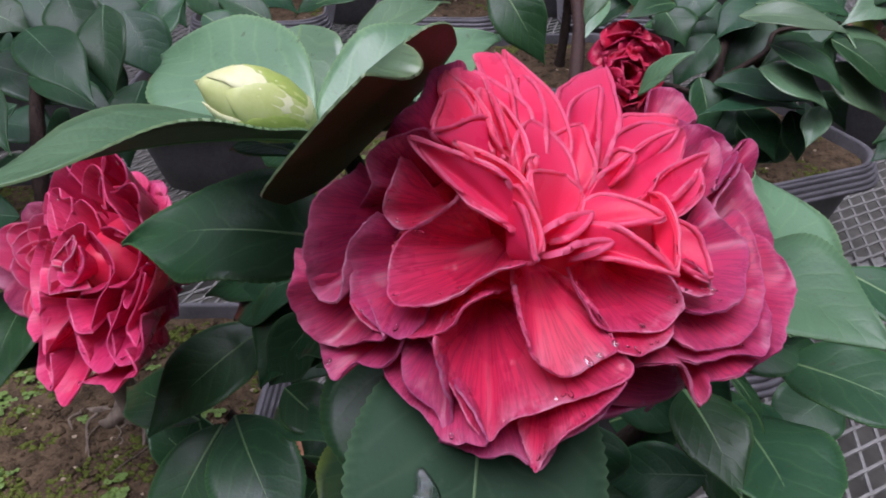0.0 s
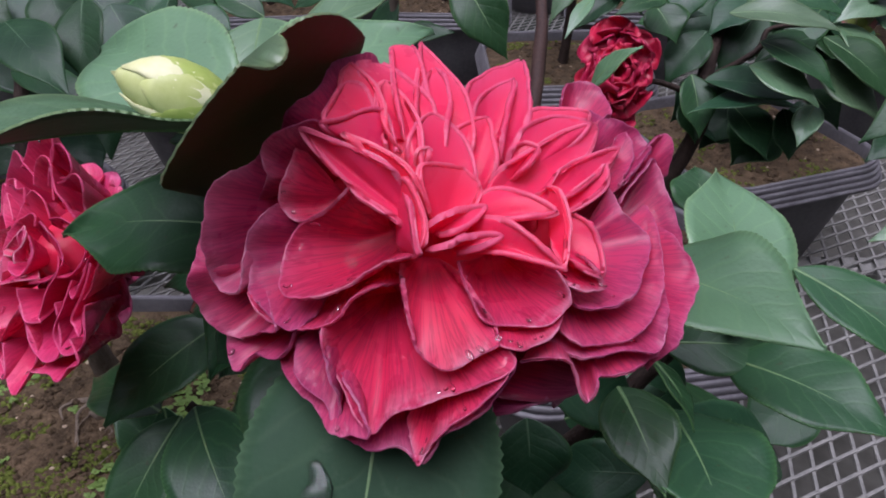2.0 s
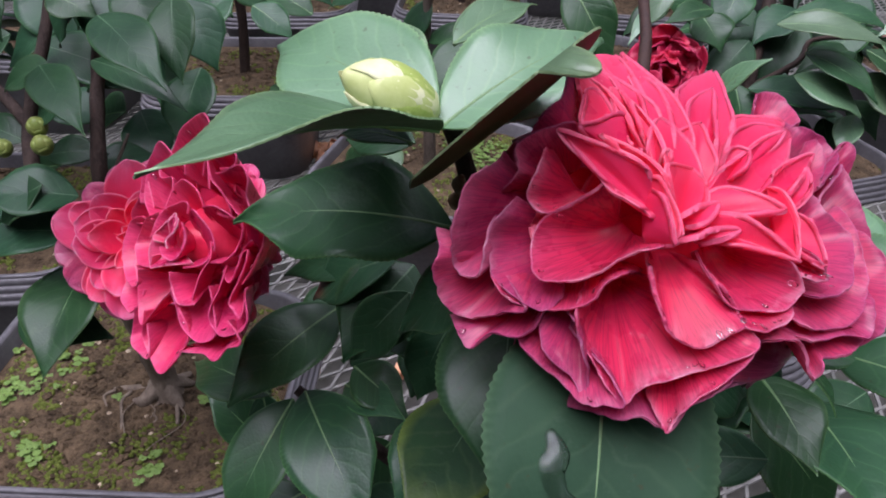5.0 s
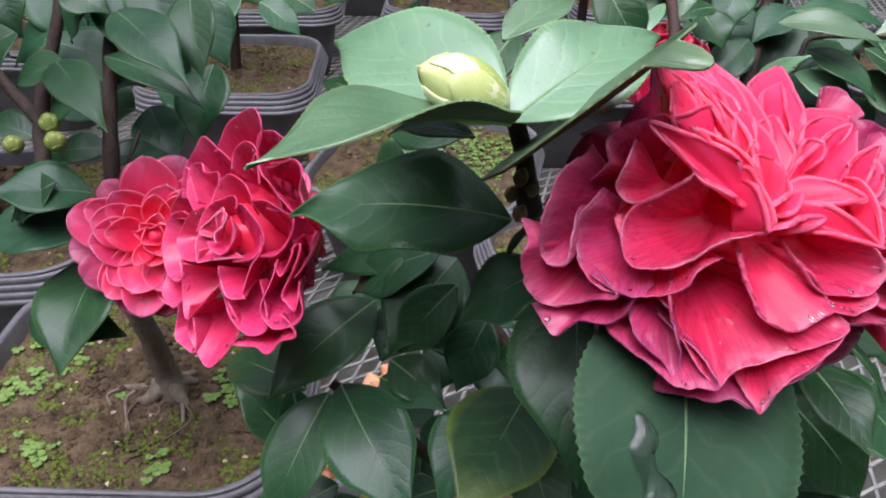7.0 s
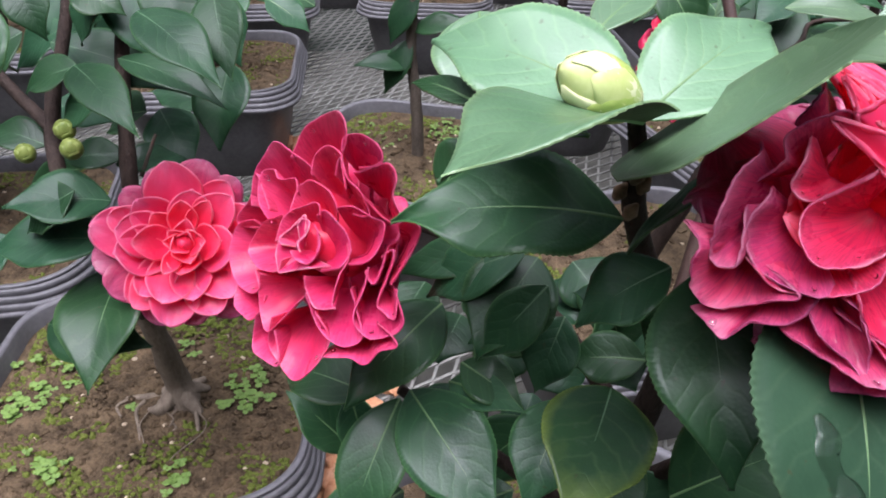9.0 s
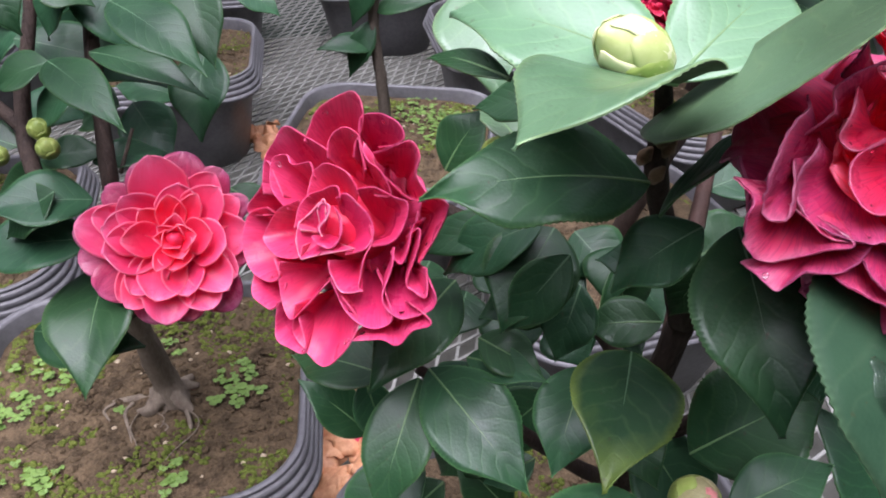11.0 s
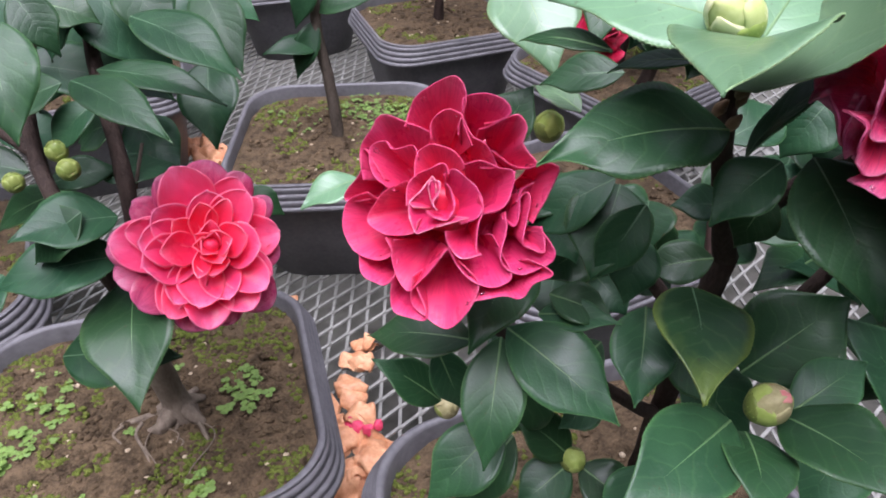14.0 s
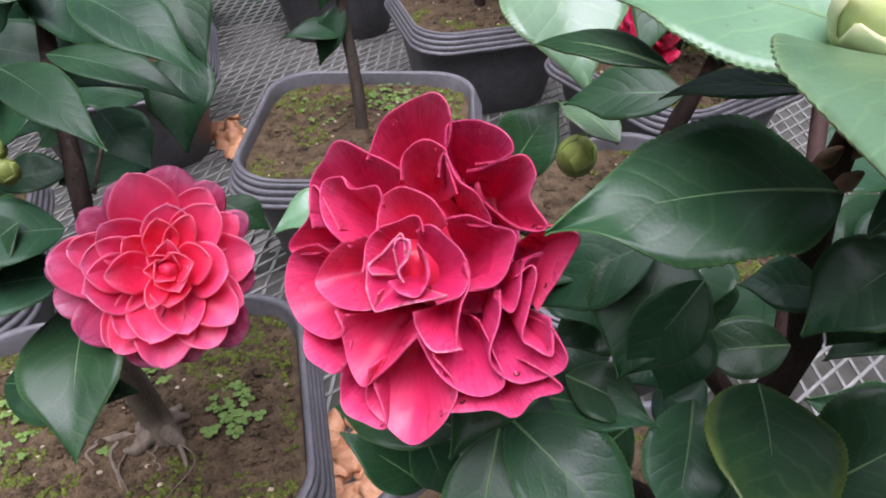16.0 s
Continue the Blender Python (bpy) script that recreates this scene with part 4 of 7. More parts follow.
frill(flower_1, [(19.1, 1.5, 36.1), (18.7, -2.6, 36.6)], [(20.5, 3.5, 36.5), (23.8, 1.3, 37.4), (25.4, -2.2, 37.0), (25.5, -7.3, 37.6), (22.1, -7.0, 39.7), (19.5, -4.8, 38.3)], 0.15, "bright")
frill(flower_1, [(-8.2, 2.6, 31.0), (-5.5, -0.1, 31.1)], [(-10.3, 3.3, 39.6), (-14.1, 4.1, 43.1), (-18.7, 2.6, 38.9), (-23.9, -0.3, 35.7), (-25.0, -5.5, 35.3), (-24.0, -10.7, 37.0), (-19.0, -11.8, 39.0), (-14.3, -10.3, 39.5), (-9.7, -7.3, 40.7), (-4.4, -6.6, 43.8), (-2.3, -5.1, 39.5)], [1, 3, 5, 6, 6, 6, 5, 4, 2, 1, 0], "mid")
frill(flower_1, [(-18.2, -0.7, 23.7), (-10.2, -1.9, 25.6)], [(-31.6, -3.2, 24.9), (-30.9, -8.8, 29.9), (-27.8, -13.3, 31.3), (-22.1, -15.5, 35.2), (-16.3, -15.0, 38.4), (-13.0, -11.7, 39.2), (-8.9, -9.6, 39.5), (-5.2, -7.7, 34.5)], 3, "mid")
frill(flower_1, [(-9.7, -7.2, 24.6), (-6.8, -6.8, 24.9)], [(-14.5, -9.1, 31.5), (-17.4, -16.1, 37.6), (-16.4, -21.6, 35.0), (-12.9, -27.3, 34.5), (-9.6, -30.7, 34.8), (-6.7, -27.9, 36.0), (-1.0, -26.8, 38.0), (6.2, -24.5, 39.7), (11.3, -20.6, 40.2), (3.7, -13.2, 36.2), (-5.5, -7.6, 30.9)], 1, "mid")
frill(flower_1, [(-3.2, -3.1, 33.2), (-0.4, -3.1, 32.4)], [(-5.7, -5.9, 38.7), (-5.5, -10.4, 39.3), (-4.3, -16.3, 39.1), (-2.3, -20.4, 39.4), (1.8, -22.2, 40.0), (6.2, -20.4, 40.9), (9.3, -18.2, 40.5), (8.7, -15.6, 40.1), (5.8, -11.5, 40.6), (3.3, -6.6, 38.0)], -1, "mid")
frill(flower_1, [(7.2, -1.3, 28.4), (10.3, -0.6, 28.0)], [(2.8, -5.6, 38.1), (4.7, -11.2, 40.9), (7.2, -15.0, 40.7), (11.2, -15.2, 38.9), (16.1, -15.4, 39.2), (19.0, -13.0, 39.2), (19.7, -10.8, 39.6), (17.0, -7.2, 40.6), (12.4, -3.3, 36.1)], [2, 4, 5, 5, 5, 4, 3, 2, 1], "mid")
frill(flower_1, [(9.6, -8.1, 28.8), (13.8, -7.8, 27.6)], [(6.3, -12.1, 35.3), (7.8, -17.2, 39.8), (11.1, -18.8, 40.2), (14.3, -18.3, 39.5), (17.3, -15.8, 39.2), (19.2, -11.9, 34.8)], 1, "mid")
frill(flower_1, [(17.4, -3.3, 33.5), (19.0, -2.6, 33.7)], [(15.7, -6.0, 37.5), (20.3, -9.8, 39.8), (25.3, -9.0, 37.6), (24.0, -6.7, 38.6), (20.8, -3.9, 37.9)], 1, "mid")
frill(flower_1, [(20.3, -4.2, 29.3), (22.9, 1.7, 28.6)], [(19.6, -9.9, 35.5), (22.9, -12.0, 38.4), (28.7, -10.1, 35.3), (32.8, -4.9, 32.1), (34.9, 1.7, 29.2), (31.2, 6.6, 30.7), (29.2, 11.3, 27.9)], 2.5, "outer")
frill(flower_1, [(20.7, -6.4, 26.4), (25.5, 0.4, 25.6)], [(17.9, -14.5, 34.4), (21.1, -17.6, 37.7), (27.5, -16.2, 34.9), (33.5, -12.2, 32.3), (35.0, -9.4, 31.5), (36.6, -4.3, 29.9), (36.7, 3.1, 27.9), (35.3, 9.5, 24.2)], 2, "outer")
frill(flower_1, [(20.0, -9.2, 23.6), (26.1, -5.4, 23.5)], [(17.0, -16.5, 33.7), (21.1, -19.5, 37.0), (27.5, -18.3, 34.4), (34.2, -17.4, 31.4), (36.1, -12.0, 31.1), (38.1, -2.9, 24.6)], 1, "outer")
frill(flower_1, [(18.4, -11.7, 23.5), (26.0, -10.7, 22.3)], [(12.2, -20.1, 34.5), (16.8, -19.8, 38.7), (20.3, -20.7, 36.9), (21.7, -25.0, 34.6), (23.0, -25.2, 34.0), (24.3, -22.1, 34.6), (27.9, -21.5, 33.3), (32.2, -20.0, 31.9), (36.7, -16.5, 25.7)], 0.5, "outer")
frill(flower_1, [(28.4, -6.1, 20.4), (29.4, 2.7, 19.7)], [(33.7, -20.6, 25.6), (37.7, -16.3, 30.2), (40.9, -9.7, 29.0), (42.1, -3.6, 27.4), (39.9, 2.5, 26.7), (37.5, 7.1, 22.2)], 1.5, "outer")
frill(flower_1, [(31.6, 4.3, 20.2), (28.0, 6.5, 22.2)], [(41.9, 0.7, 22.5), (41.4, 8.2, 25.1), (39.4, 14.1, 24.9), (38.1, 18.4, 24.6), (34.3, 13.6, 27.3), (30.7, 8.5, 27.0)], 1.5, "outer")
frill(flower_1, [(32.8, 12.6, 16.4), (30.4, 12.0, 18.0)], [(41.6, 17.0, 19.3), (41.5, 22.3, 22.6), (40.4, 24.7, 22.5), (36.9, 20.2, 24.6), (33.9, 15.4, 22.9)], 1, "outer")
frill(flower_1, [(24.9, 18.9, 20.3), (26.2, 13.7, 21.9)], [(26.6, 29.1, 22.0), (30.6, 26.2, 25.1), (35.3, 24.4, 24.1), (37.6, 21.0, 24.2), (34.1, 15.9, 26.9), (30.5, 11.8, 26.5)], 1.5, "outer")
frill(flower_1, [(27.1, 15.0, 24.4), (26.8, 11.2, 26.0)], [(31.3, 23.5, 23.6), (32.4, 23.2, 25.5), (33.3, 18.2, 26.6), (31.7, 13.0, 28.8), (30.1, 10.9, 28.2)], 1, "outer")
frill(flower_1, [(20.6, 22.5, 21.2), (22.6, 21.7, 21.2)], [(21.6, 28.0, 24.0), (23.2, 32.7, 24.7), (25.7, 35.5, 23.2), (29.3, 33.8, 23.0), (30.8, 27.7, 24.6), (28.3, 25.5, 23.2)], 1.5, "outer")
frill(flower_1, [(-16.2, 14.8, 33.9), (-11.3, 19.3, 33.1)], [(-25.2, 14.3, 39.7), (-24.3, 16.2, 44.6), (-21.7, 19.0, 44.7), (-19.6, 25.1, 42.1), (-16.7, 31.2, 37.3), (-12.8, 34.7, 32.1), (-11.0, 33.5, 29.9)], 1.5, "outer")
frill(flower_1, [(-20.8, 9.7, 29.6), (-15.9, 11.5, 33.4)], [(-31.0, 6.2, 32.9), (-28.2, 8.3, 39.9), (-28.2, 11.4, 41.7), (-22.0, 13.5, 45.2), (-18.4, 13.9, 46.2), (-15.6, 12.8, 42.6)], 2, "outer")
frill(flower_1, [(-21.1, 8.5, 26.1), (-21.2, 5.1, 24.7)], [(-29.6, 13.0, 37.0), (-32.7, 9.1, 40.3), (-36.6, 5.3, 39.2), (-38.5, 1.0, 36.6), (-39.6, -3.4, 32.5), (-39.2, -7.1, 28.2), (-34.2, -8.1, 28.6), (-32.4, -2.9, 31.0), (-30.7, 3.3, 29.8)], 1.5, "outer")
frill(flower_1, [(-25.8, 1.6, 21.0), (-21.5, -1.7, 22.9)], [(-41.9, 1.0, 27.5), (-41.3, -4.9, 31.2), (-42.0, -8.3, 27.2), (-41.3, -11.4, 23.8), (-36.6, -14.7, 22.3), (-28.1, -14.8, 29.8), (-25.5, -14.5, 32.9), (-29.2, -8.0, 28.3)], 1.5, "outer")
frill(flower_1, [(-19.8, 4.1, 27.0), (-17.3, -2.1, 27.5)], [(-27.1, 6.1, 33.4), (-29.1, 2.5, 35.1), (-32.1, -2.1, 31.4), (-32.2, -6.6, 30.3), (-28.8, -11.5, 31.4), (-23.1, -14.8, 34.9), (-19.1, -12.9, 34.2)], 2.5, "outer")
frill(flower_1, [(-16.5, 7.8, 33.7), (-13.5, 5.5, 34.1)], [(-22.9, 13.3, 41.7), (-25.0, 7.3, 40.1), (-25.9, 4.2, 37.2), (-23.2, 1.9, 36.8), (-18.7, 2.8, 39.0), (-14.6, 4.2, 42.9), (-13.7, 6.4, 41.2)], 2.5, "mid")
frill(flower_1, [(-25.2, -10.1, 21.4), (-21.0, -9.5, 22.7)], [(-38.5, -13.2, 17.1), (-37.4, -17.7, 20.9), (-34.9, -20.4, 21.7), (-31.0, -17.8, 25.2), (-26.1, -19.2, 29.0), (-23.4, -16.3, 33.5), (-21.4, -13.3, 31.8)], 1, "outer")
frill(flower_1, [(-18.1, -13.2, 23.8), (-15.5, -13.2, 23.9)], [(-28.0, -16.8, 24.6), (-25.6, -21.8, 28.2), (-20.8, -26.3, 30.2), (-16.3, -30.5, 31.6), (-12.1, -31.3, 33.5), (-9.4, -30.5, 34.9), (-12.9, -24.9, 35.4), (-18.0, -17.7, 31.4)], 1, "outer")
frill(flower_1, [(-16.5, -12.0, 27.2), (-15.2, -11.7, 27.2)], [(-23.3, -15.8, 30.3), (-21.7, -22.1, 31.2), (-17.7, -27.2, 31.8), (-16.0, -29.2, 32.2), (-15.2, -24.8, 34.2), (-16.5, -19.2, 36.2), (-18.3, -15.6, 33.5)], 1, "outer")
frill(flower_1, [(-10.2, -17.4, 18.6), (-1.9, -12.7, 20.5)], [(-17.5, -30.2, 23.0), (-11.5, -33.0, 31.2), (-6.3, -33.4, 32.3), (-3.0, -35.1, 32.9), (-1.3, -34.5, 33.4), (0.9, -30.4, 34.7), (6.2, -28.4, 35.9), (9.5, -24.9, 37.2), (11.5, -20.6, 38.2), (8.2, -15.2, 28.0)], 1, "outer")
frill(flower_1, [(-1.7, -18.9, 26.9), (3.6, -16.4, 28.2)], [(-4.9, -27.8, 30.4), (-2.6, -35.1, 34.0), (-1.1, -33.9, 34.7), (0.6, -30.8, 36.4), (5.4, -27.8, 38.3), (10.2, -22.8, 40.0), (11.6, -19.9, 34.7)], 0.5, "mid")
put("flower_heart", tube("flower_heart", [Vector((0.068, 0.199, 0.502)) + Vector((0, -0.6, 0.8)) * h for h in (0.002, 0.010, 0.018, 0.024)], [0.013, 0.014, 0.012, 0.003], 16, 0.3), HEART, flower_1)
# the under-petals that close the flower from behind
for k in range(14):
    a = k * 360 / 14
    petal(flower_1, (a, 4, 10), (a + 5 * math.sin(2.3 * k), 20 + 4 * math.cos(radians(2 * a)), 31 - 8 * max(0.0, -math.sin(radians(a)))), 17, "bright", 0.1, 0.05, 0.08, 0.06)
rng_s = np.random.RandomState(41)
for k in range(13):
    a = k * 360 / 13 + rng_s.uniform(-7, 7)
    reach = 31 + 3 * math.sin(radians(a)) + 4 * math.cos(radians(a)) ** 2
    petal(flower_1, (a + rng_s.uniform(-10, 10), 9, 8), (a, reach, 15 + rng_s.uniform(-3, 3)), 21 * rng_s.uniform(0.9, 1.15), "outer", rng_s.uniform(-0.1, 0.2), rng_s.uniform(0.0, 0.1), 0.08, 0.13, rng_s.uniform(-0.2, 0.6), crumple=0.0013)
flower_2 = flower(shrub, (-0.0438, 0.2701, 0.4588), (-0.450, -0.719, 0.530), "ruffled deep rose double flower", wider=1.25)
put("flower_heart", tube("flower_heart", [Vector((-0.0438, 0.2701, 0.4588)) + Vector((-0.450, -0.719, 0.530)) * h for h in (0.002, 0.010, 0.018, 0.024, 0.027)], [0.012, 0.014, 0.011, 0.006, 0.002], 14, 0.3), HEART, flower_2)
frill(flower_2, [(-17.0, -0.1, 5.4), (-16.3, 0.9, 5.5)], [(-26.5, -4.0, 22.2), (-35.0, -5.8, 19.9), (-33.9, -1.4, 21.5), (-28.6, 5.3, 23.7), (-28.0, 13.3, 24.6), (-19.7, 3.8, 25.1)], 3.1, "rose")
frill(flower_2, [(-15.7, -10.8, 8.7), (-14.3, -12.5, 9.2)], [(-26.1, -1.3, 24.0), (-33.4, -5.4, 21.2), (-33.8, -13.7, 20.5), (-29.4, -21.7, 22.3), (-20.2, -23.9, 26.0), (-12.6, -20.7, 29.2), (-15.3, -15.2, 28.6)], 4.0, "rose")
frill(flower_2, [(-11.9, -21.4, 7.4), (-10.0, -21.6, 7.8)], [(-27.6, -22.3, 21.5), (-23.4, -28.9, 24.7), (-16.0, -31.5, 27.1), (-11.6, -28.5, 28.6), (-11.2, -22.3, 28.0)], 3.1, "rose")
frill(flower_2, [(-5.8, -27.0, 9.4), (-4.7, -27.3, 9.5)], [(-11.6, -28.5, 28.6), (-11.3, -38.2, 28.0), (-4.7, -40.2, 29.3), (2.4, -39.5, 30.7), (-2.5, -30.6, 30.7)], 3.1, "rose")
frill(flower_2, [(-16.8, 3.8, 7.5), (-14.0, 6.1, 8.1)], [(-26.6, 2.5, 24.1), (-30.3, 12.9, 23.9), (-26.8, 19.6, 25.5), (-22.0, 25.1, 27.2), (-11.3, 22.6, 29.2), (-3.7, 20.9, 30.3)], 4.0, "rose")
frill(flower_2, [(-6.4, 14.7, 7.3), (-4.2, 15.1, 7.6)], [(-12.9, 21.7, 28.9), (-12.2, 29.0, 29.6), (-7.9, 34.5, 31.3), (1.2, 38.7, 34.1), (5.3, 36.7, 34.6), (6.6, 31.5, 33.8), (4.5, 24.3, 32.1)], 5.1, "rose")
frill(flower_2, [(12.8, 15.3, 9.0), (13.2, 14.3, 8.4)], [(13.4, 25.6, 34.0), (18.9, 27.1, 35.2), (24.3, 29.5, 37.1), (27.5, 26.4, 36.8), (26.8, 21.0, 34.5), (31.1, 14.9, 33.4), (24.7, 13.6, 30.8), (17.1, 17.9, 32.1)], 5.1, "rose")
frill(flower_2, [(20.1, 5.0, 6.0), (20.5, 2.7, 6.4)], [(29.7, 14.6, 32.8), (34.5, 15.8, 35.0), (38.5, 14.7, 36.4), (37.1, 8.5, 34.5), (34.8, 1.7, 33.3), (32.2, -3.1, 32.9)], 3.1, "rose")
frill(flower_2, [(17.1, -23.2, 8.9), (19.3, -21.0, 8.8)], [(16.1, -31.6, 32.7), (20.9, -28.8, 33.1), (28.0, -26.8, 34.0), (33.8, -26.5, 35.1), (36.5, -21.4, 35.5), (41.3, -17.2, 36.6), (32.9, -14.0, 34.1)], 3.1, "rose")
frill(flower_2, [(0.9, -20.6, 11.7), (2.7, -19.8, 11.8)], [(-3.0, -25.9, 31.2), (-3.5, -35.8, 29.9), (2.1, -39.6, 30.6), (9.8, -41.2, 31.7), (14.6, -36.6, 32.5), (19.0, -26.3, 33.0), (11.9, -19.0, 33.4)], 2.1, "rose")
frill(flower_2, [(6.1, 20.1, 11.0), (6.9, 19.5, 11.0)], [(6.2, 28.7, 33.2), (6.4, 33.5, 34.2), (12.2, 35.1, 35.9), (18.9, 33.1, 36.9), (21.5, 29.5, 36.4), (16.2, 26.0, 34.5), (12.1, 24.1, 33.5)], 5.1, "rose")
frill(flower_2, [(-1.9, 13.6, 10.8), (-0.2, 13.5, 10.9)], [(-3.4, 18.8, 30.2), (-3.8, 24.5, 30.6), (0.7, 29.1, 32.1), (5.8, 28.0, 33.0), (6.8, 24.6, 32.6), (10.0, 18.1, 32.4)], 5.1, "rose")
frill(flower_2, [(-10.9, 1.8, 11.3), (-10.1, 3.2, 11.3)], [(-14.5, 1.2, 28.9), (-23.0, 4.8, 25.5), (-25.6, 13.7, 25.3), (-20.9, 16.7, 26.7), (-17.8, 14.2, 27.4), (-10.2, 15.8, 29.2), (-7.5, 12.2, 30.0)], 6.1, "rose")
frill(flower_2, [(6.1, 13.9, 13.2), (7.1, 12.7, 13.0)], [(5.6, 21.6, 32.1), (6.1, 26.2, 32.7), (10.3, 21.0, 32.8), (15.7, 18.4, 32.4), (18.2, 13.1, 29.6), (13.4, 12.3, 30.4)], 4.0, "rose")
frill(flower_2, [(20.8, -5.4, 10.8), (22.0, -6.2, 11.1)], [(26.6, 2.6, 30.6), (30.0, 5.9, 31.4), (30.3, -0.8, 32.1), (30.2, -9.1, 33.2), (33.1, -11.2, 33.9), (38.3, -11.2, 35.3), (35.8, -3.5, 34.0)], 4.0, "rose")
frill(flower_2, [(19.0, 0.4, 9.8), (18.0, -1.1, 10.3)], [(31.8, 10.1, 32.5), (28.1, 6.4, 30.7), (27.9, 0.1, 31.4), (27.5, -4.9, 32.3), (23.3, -2.3, 31.3)], 4.0, "rose")
frill(flower_2, [(16.6, -8.0, 10.5), (18.2, -8.6, 10.6)], [(24.1, -0.7, 30.9), (25.3, -6.0, 32.2), (24.4, -14.8, 33.1), (28.0, -18.9, 33.6), (33.9, -19.1, 34.7), (40.1, -14.8, 36.1), (41.3, -10.3, 36.2), (36.1, -4.9, 34.2)], 5.1, "rose")
frill(flower_2, [(10.0, -13.0, 13.2), (11.6, -12.4, 12.9)], [(7.6, -13.9, 34.1), (11.4, -20.6, 33.2), (17.2, -24.5, 32.9), (23.2, -24.9, 33.2), (29.1, -20.7, 33.9), (25.1, -14.6, 33.1), (20.3, -8.5, 32.6)], 3.1, "rose")
frill(flower_2, [(-2.7, -14.9, 15.1), (-0.4, -15.1, 15.1)], [(-11.4, -14.8, 30.5), (-12.6, -20.7, 29.2), (-9.9, -28.0, 29.2), (-5.0, -31.3, 30.1), (-1.2, -27.0, 31.4), (5.8, -17.3, 33.7), (7.8, -15.3, 33.9)], 2.1, "rose")
frill(flower_2, [(-6.6, -3.7, 15.3), (-6.0, -5.2, 15.7)], [(-9.6, 4.5, 30.5), (-18.1, -0.4, 27.4), (-23.9, -8.8, 24.5), (-22.2, -12.4, 25.2), (-15.6, -13.7, 28.6), (-5.7, -12.1, 33.1), (-4.1, -7.5, 34.1)], 5.1, "rose")
frill(flower_2, [(9.4, 0.9, 11.3), (10.6, -0.9, 11.5)], [(8.5, 12.2, 31.5), (13.3, 14.1, 31.4), (18.9, 12.8, 29.4), (24.3, 12.3, 30.2), (24.3, 6.3, 29.4), (22.0, 0.2, 30.3), (17.2, -2.4, 31.3)], [2, 3, 4, 4, 4, 3, 2], "rose")
frill(flower_2, [(10.0, -7.6, 16.8), (8.9, -9.3, 17.2)], [(14.1, 3.7, 29.6), (16.6, -0.8, 30.8), (16.3, -6.4, 32.6), (16.7, -14.2, 33.2), (17.7, -15.5, 33.2), (11.7, -17.5, 33.5), (6.9, -14.0, 34.1), (5.6, -9.8, 34.6)], -0.5, "rose")
frill(flower_2, [(-2.0, 4.2, 15.2), (0.1, 4.8, 15.1)], [(-7.4, 6.4, 30.9), (-8.5, 12.1, 29.8), (-7.5, 15.2, 29.8), (-2.8, 17.1, 30.4), (4.3, 15.7, 31.5), (9.1, 11.1, 31.3)], 5.1, "rose")
frill(flower_2, [(-2.1, -4.6, 26.1), (0.6, -4.9, 26.2)], [(-8.6, -1.2, 31.7), (-6.9, -6.7, 33.1), (-4.2, -11.4, 33.6), (-1.2, -10.8, 34.3), (7.3, -6.8, 34.5), (12.6, -4.2, 32.9)], 1.0, "blush")
frill(flower_2, [(-3.0, -2.3, 18.5), (-1.5, -0.8, 18.4)], [(-8.0, -3.3, 32.3), (-9.3, 3.1, 30.8), (-7.4, 7.1, 30.8), (-2.0, 9.7, 31.5), (2.3, 11.4, 31.7), (4.1, 8.5, 32.1)], 4.0, "rose")
frill(flower_2, [(2.8, -2.6, 18.8), (3.7, -4.4, 18.9)], [(2.1, 8.1, 31.2), (4.5, 10.3, 31.8), (9.1, 8.2, 31.1), (13.2, 5.0, 29.5), (15.9, 1.2, 30.1), (15.0, -3.8, 32.2), (10.0, -6.4, 33.9)], -1.5, "rose")
frill(flower_2, [(-1.2, -3.1, 28.8), (-0.5, -2.2, 28.7)], [(-5.8, -3.5, 33.2), (-7.7, -1.7, 32.2), (-4.5, 1.9, 32.6), (-2.2, 5.9, 32.2), (-0.9, 6.9, 32.2), (0.4, 3.6, 33.2)], 1, "blush")
frill(flower_2, [(-0.0, -2.6, 30.7), (0.4, -3.4, 30.8)], [(-1.6, 3.2, 33.0), (-1.5, 6.1, 32.3), (1.7, 6.0, 32.7), (1.8, 2.4, 33.6), (0.5, -0.7, 34.2), (2.3, -3.2, 34.7)], 0.5, "blush")
frill(flower_2, [(2.1, -1.4, 21.6), (1.5, -2.6, 21.8)], [(3.3, 5.5, 32.8), (6.0, 3.2, 33.2), (7.6, -0.8, 33.8), (6.3, -5.3, 34.6), (1.9, -5.4, 34.9), (-1.5, -3.9, 34.4)], -1.0, "rose")
for k in range(12):
    a = k * 30 + rng_s.uniform(-9, 9)
    petal(flower_2, (a, 6, 6), (a + rng_s.uniform(-8, 8), 26 * rng_s.uniform(0.93, 1.05), 13 + rng_s.uniform(-2, 1)), 18 * rng_s.uniform(0.9, 1.15), "rose", rng_s.uniform(-0.2, 0.2), rng_s.uniform(0.08, 0.2), 0.08, 0.14, rng_s.uniform(0, 0.6))
bud(shrub, (0.0240, 0.2190, 0.5315), (0.0047, 0.2105, 0.5445), 0.0068, [BUDGREEN, BUDLIME, BUDPALE], "plump pale green flower bud", 9, BUDLIME)


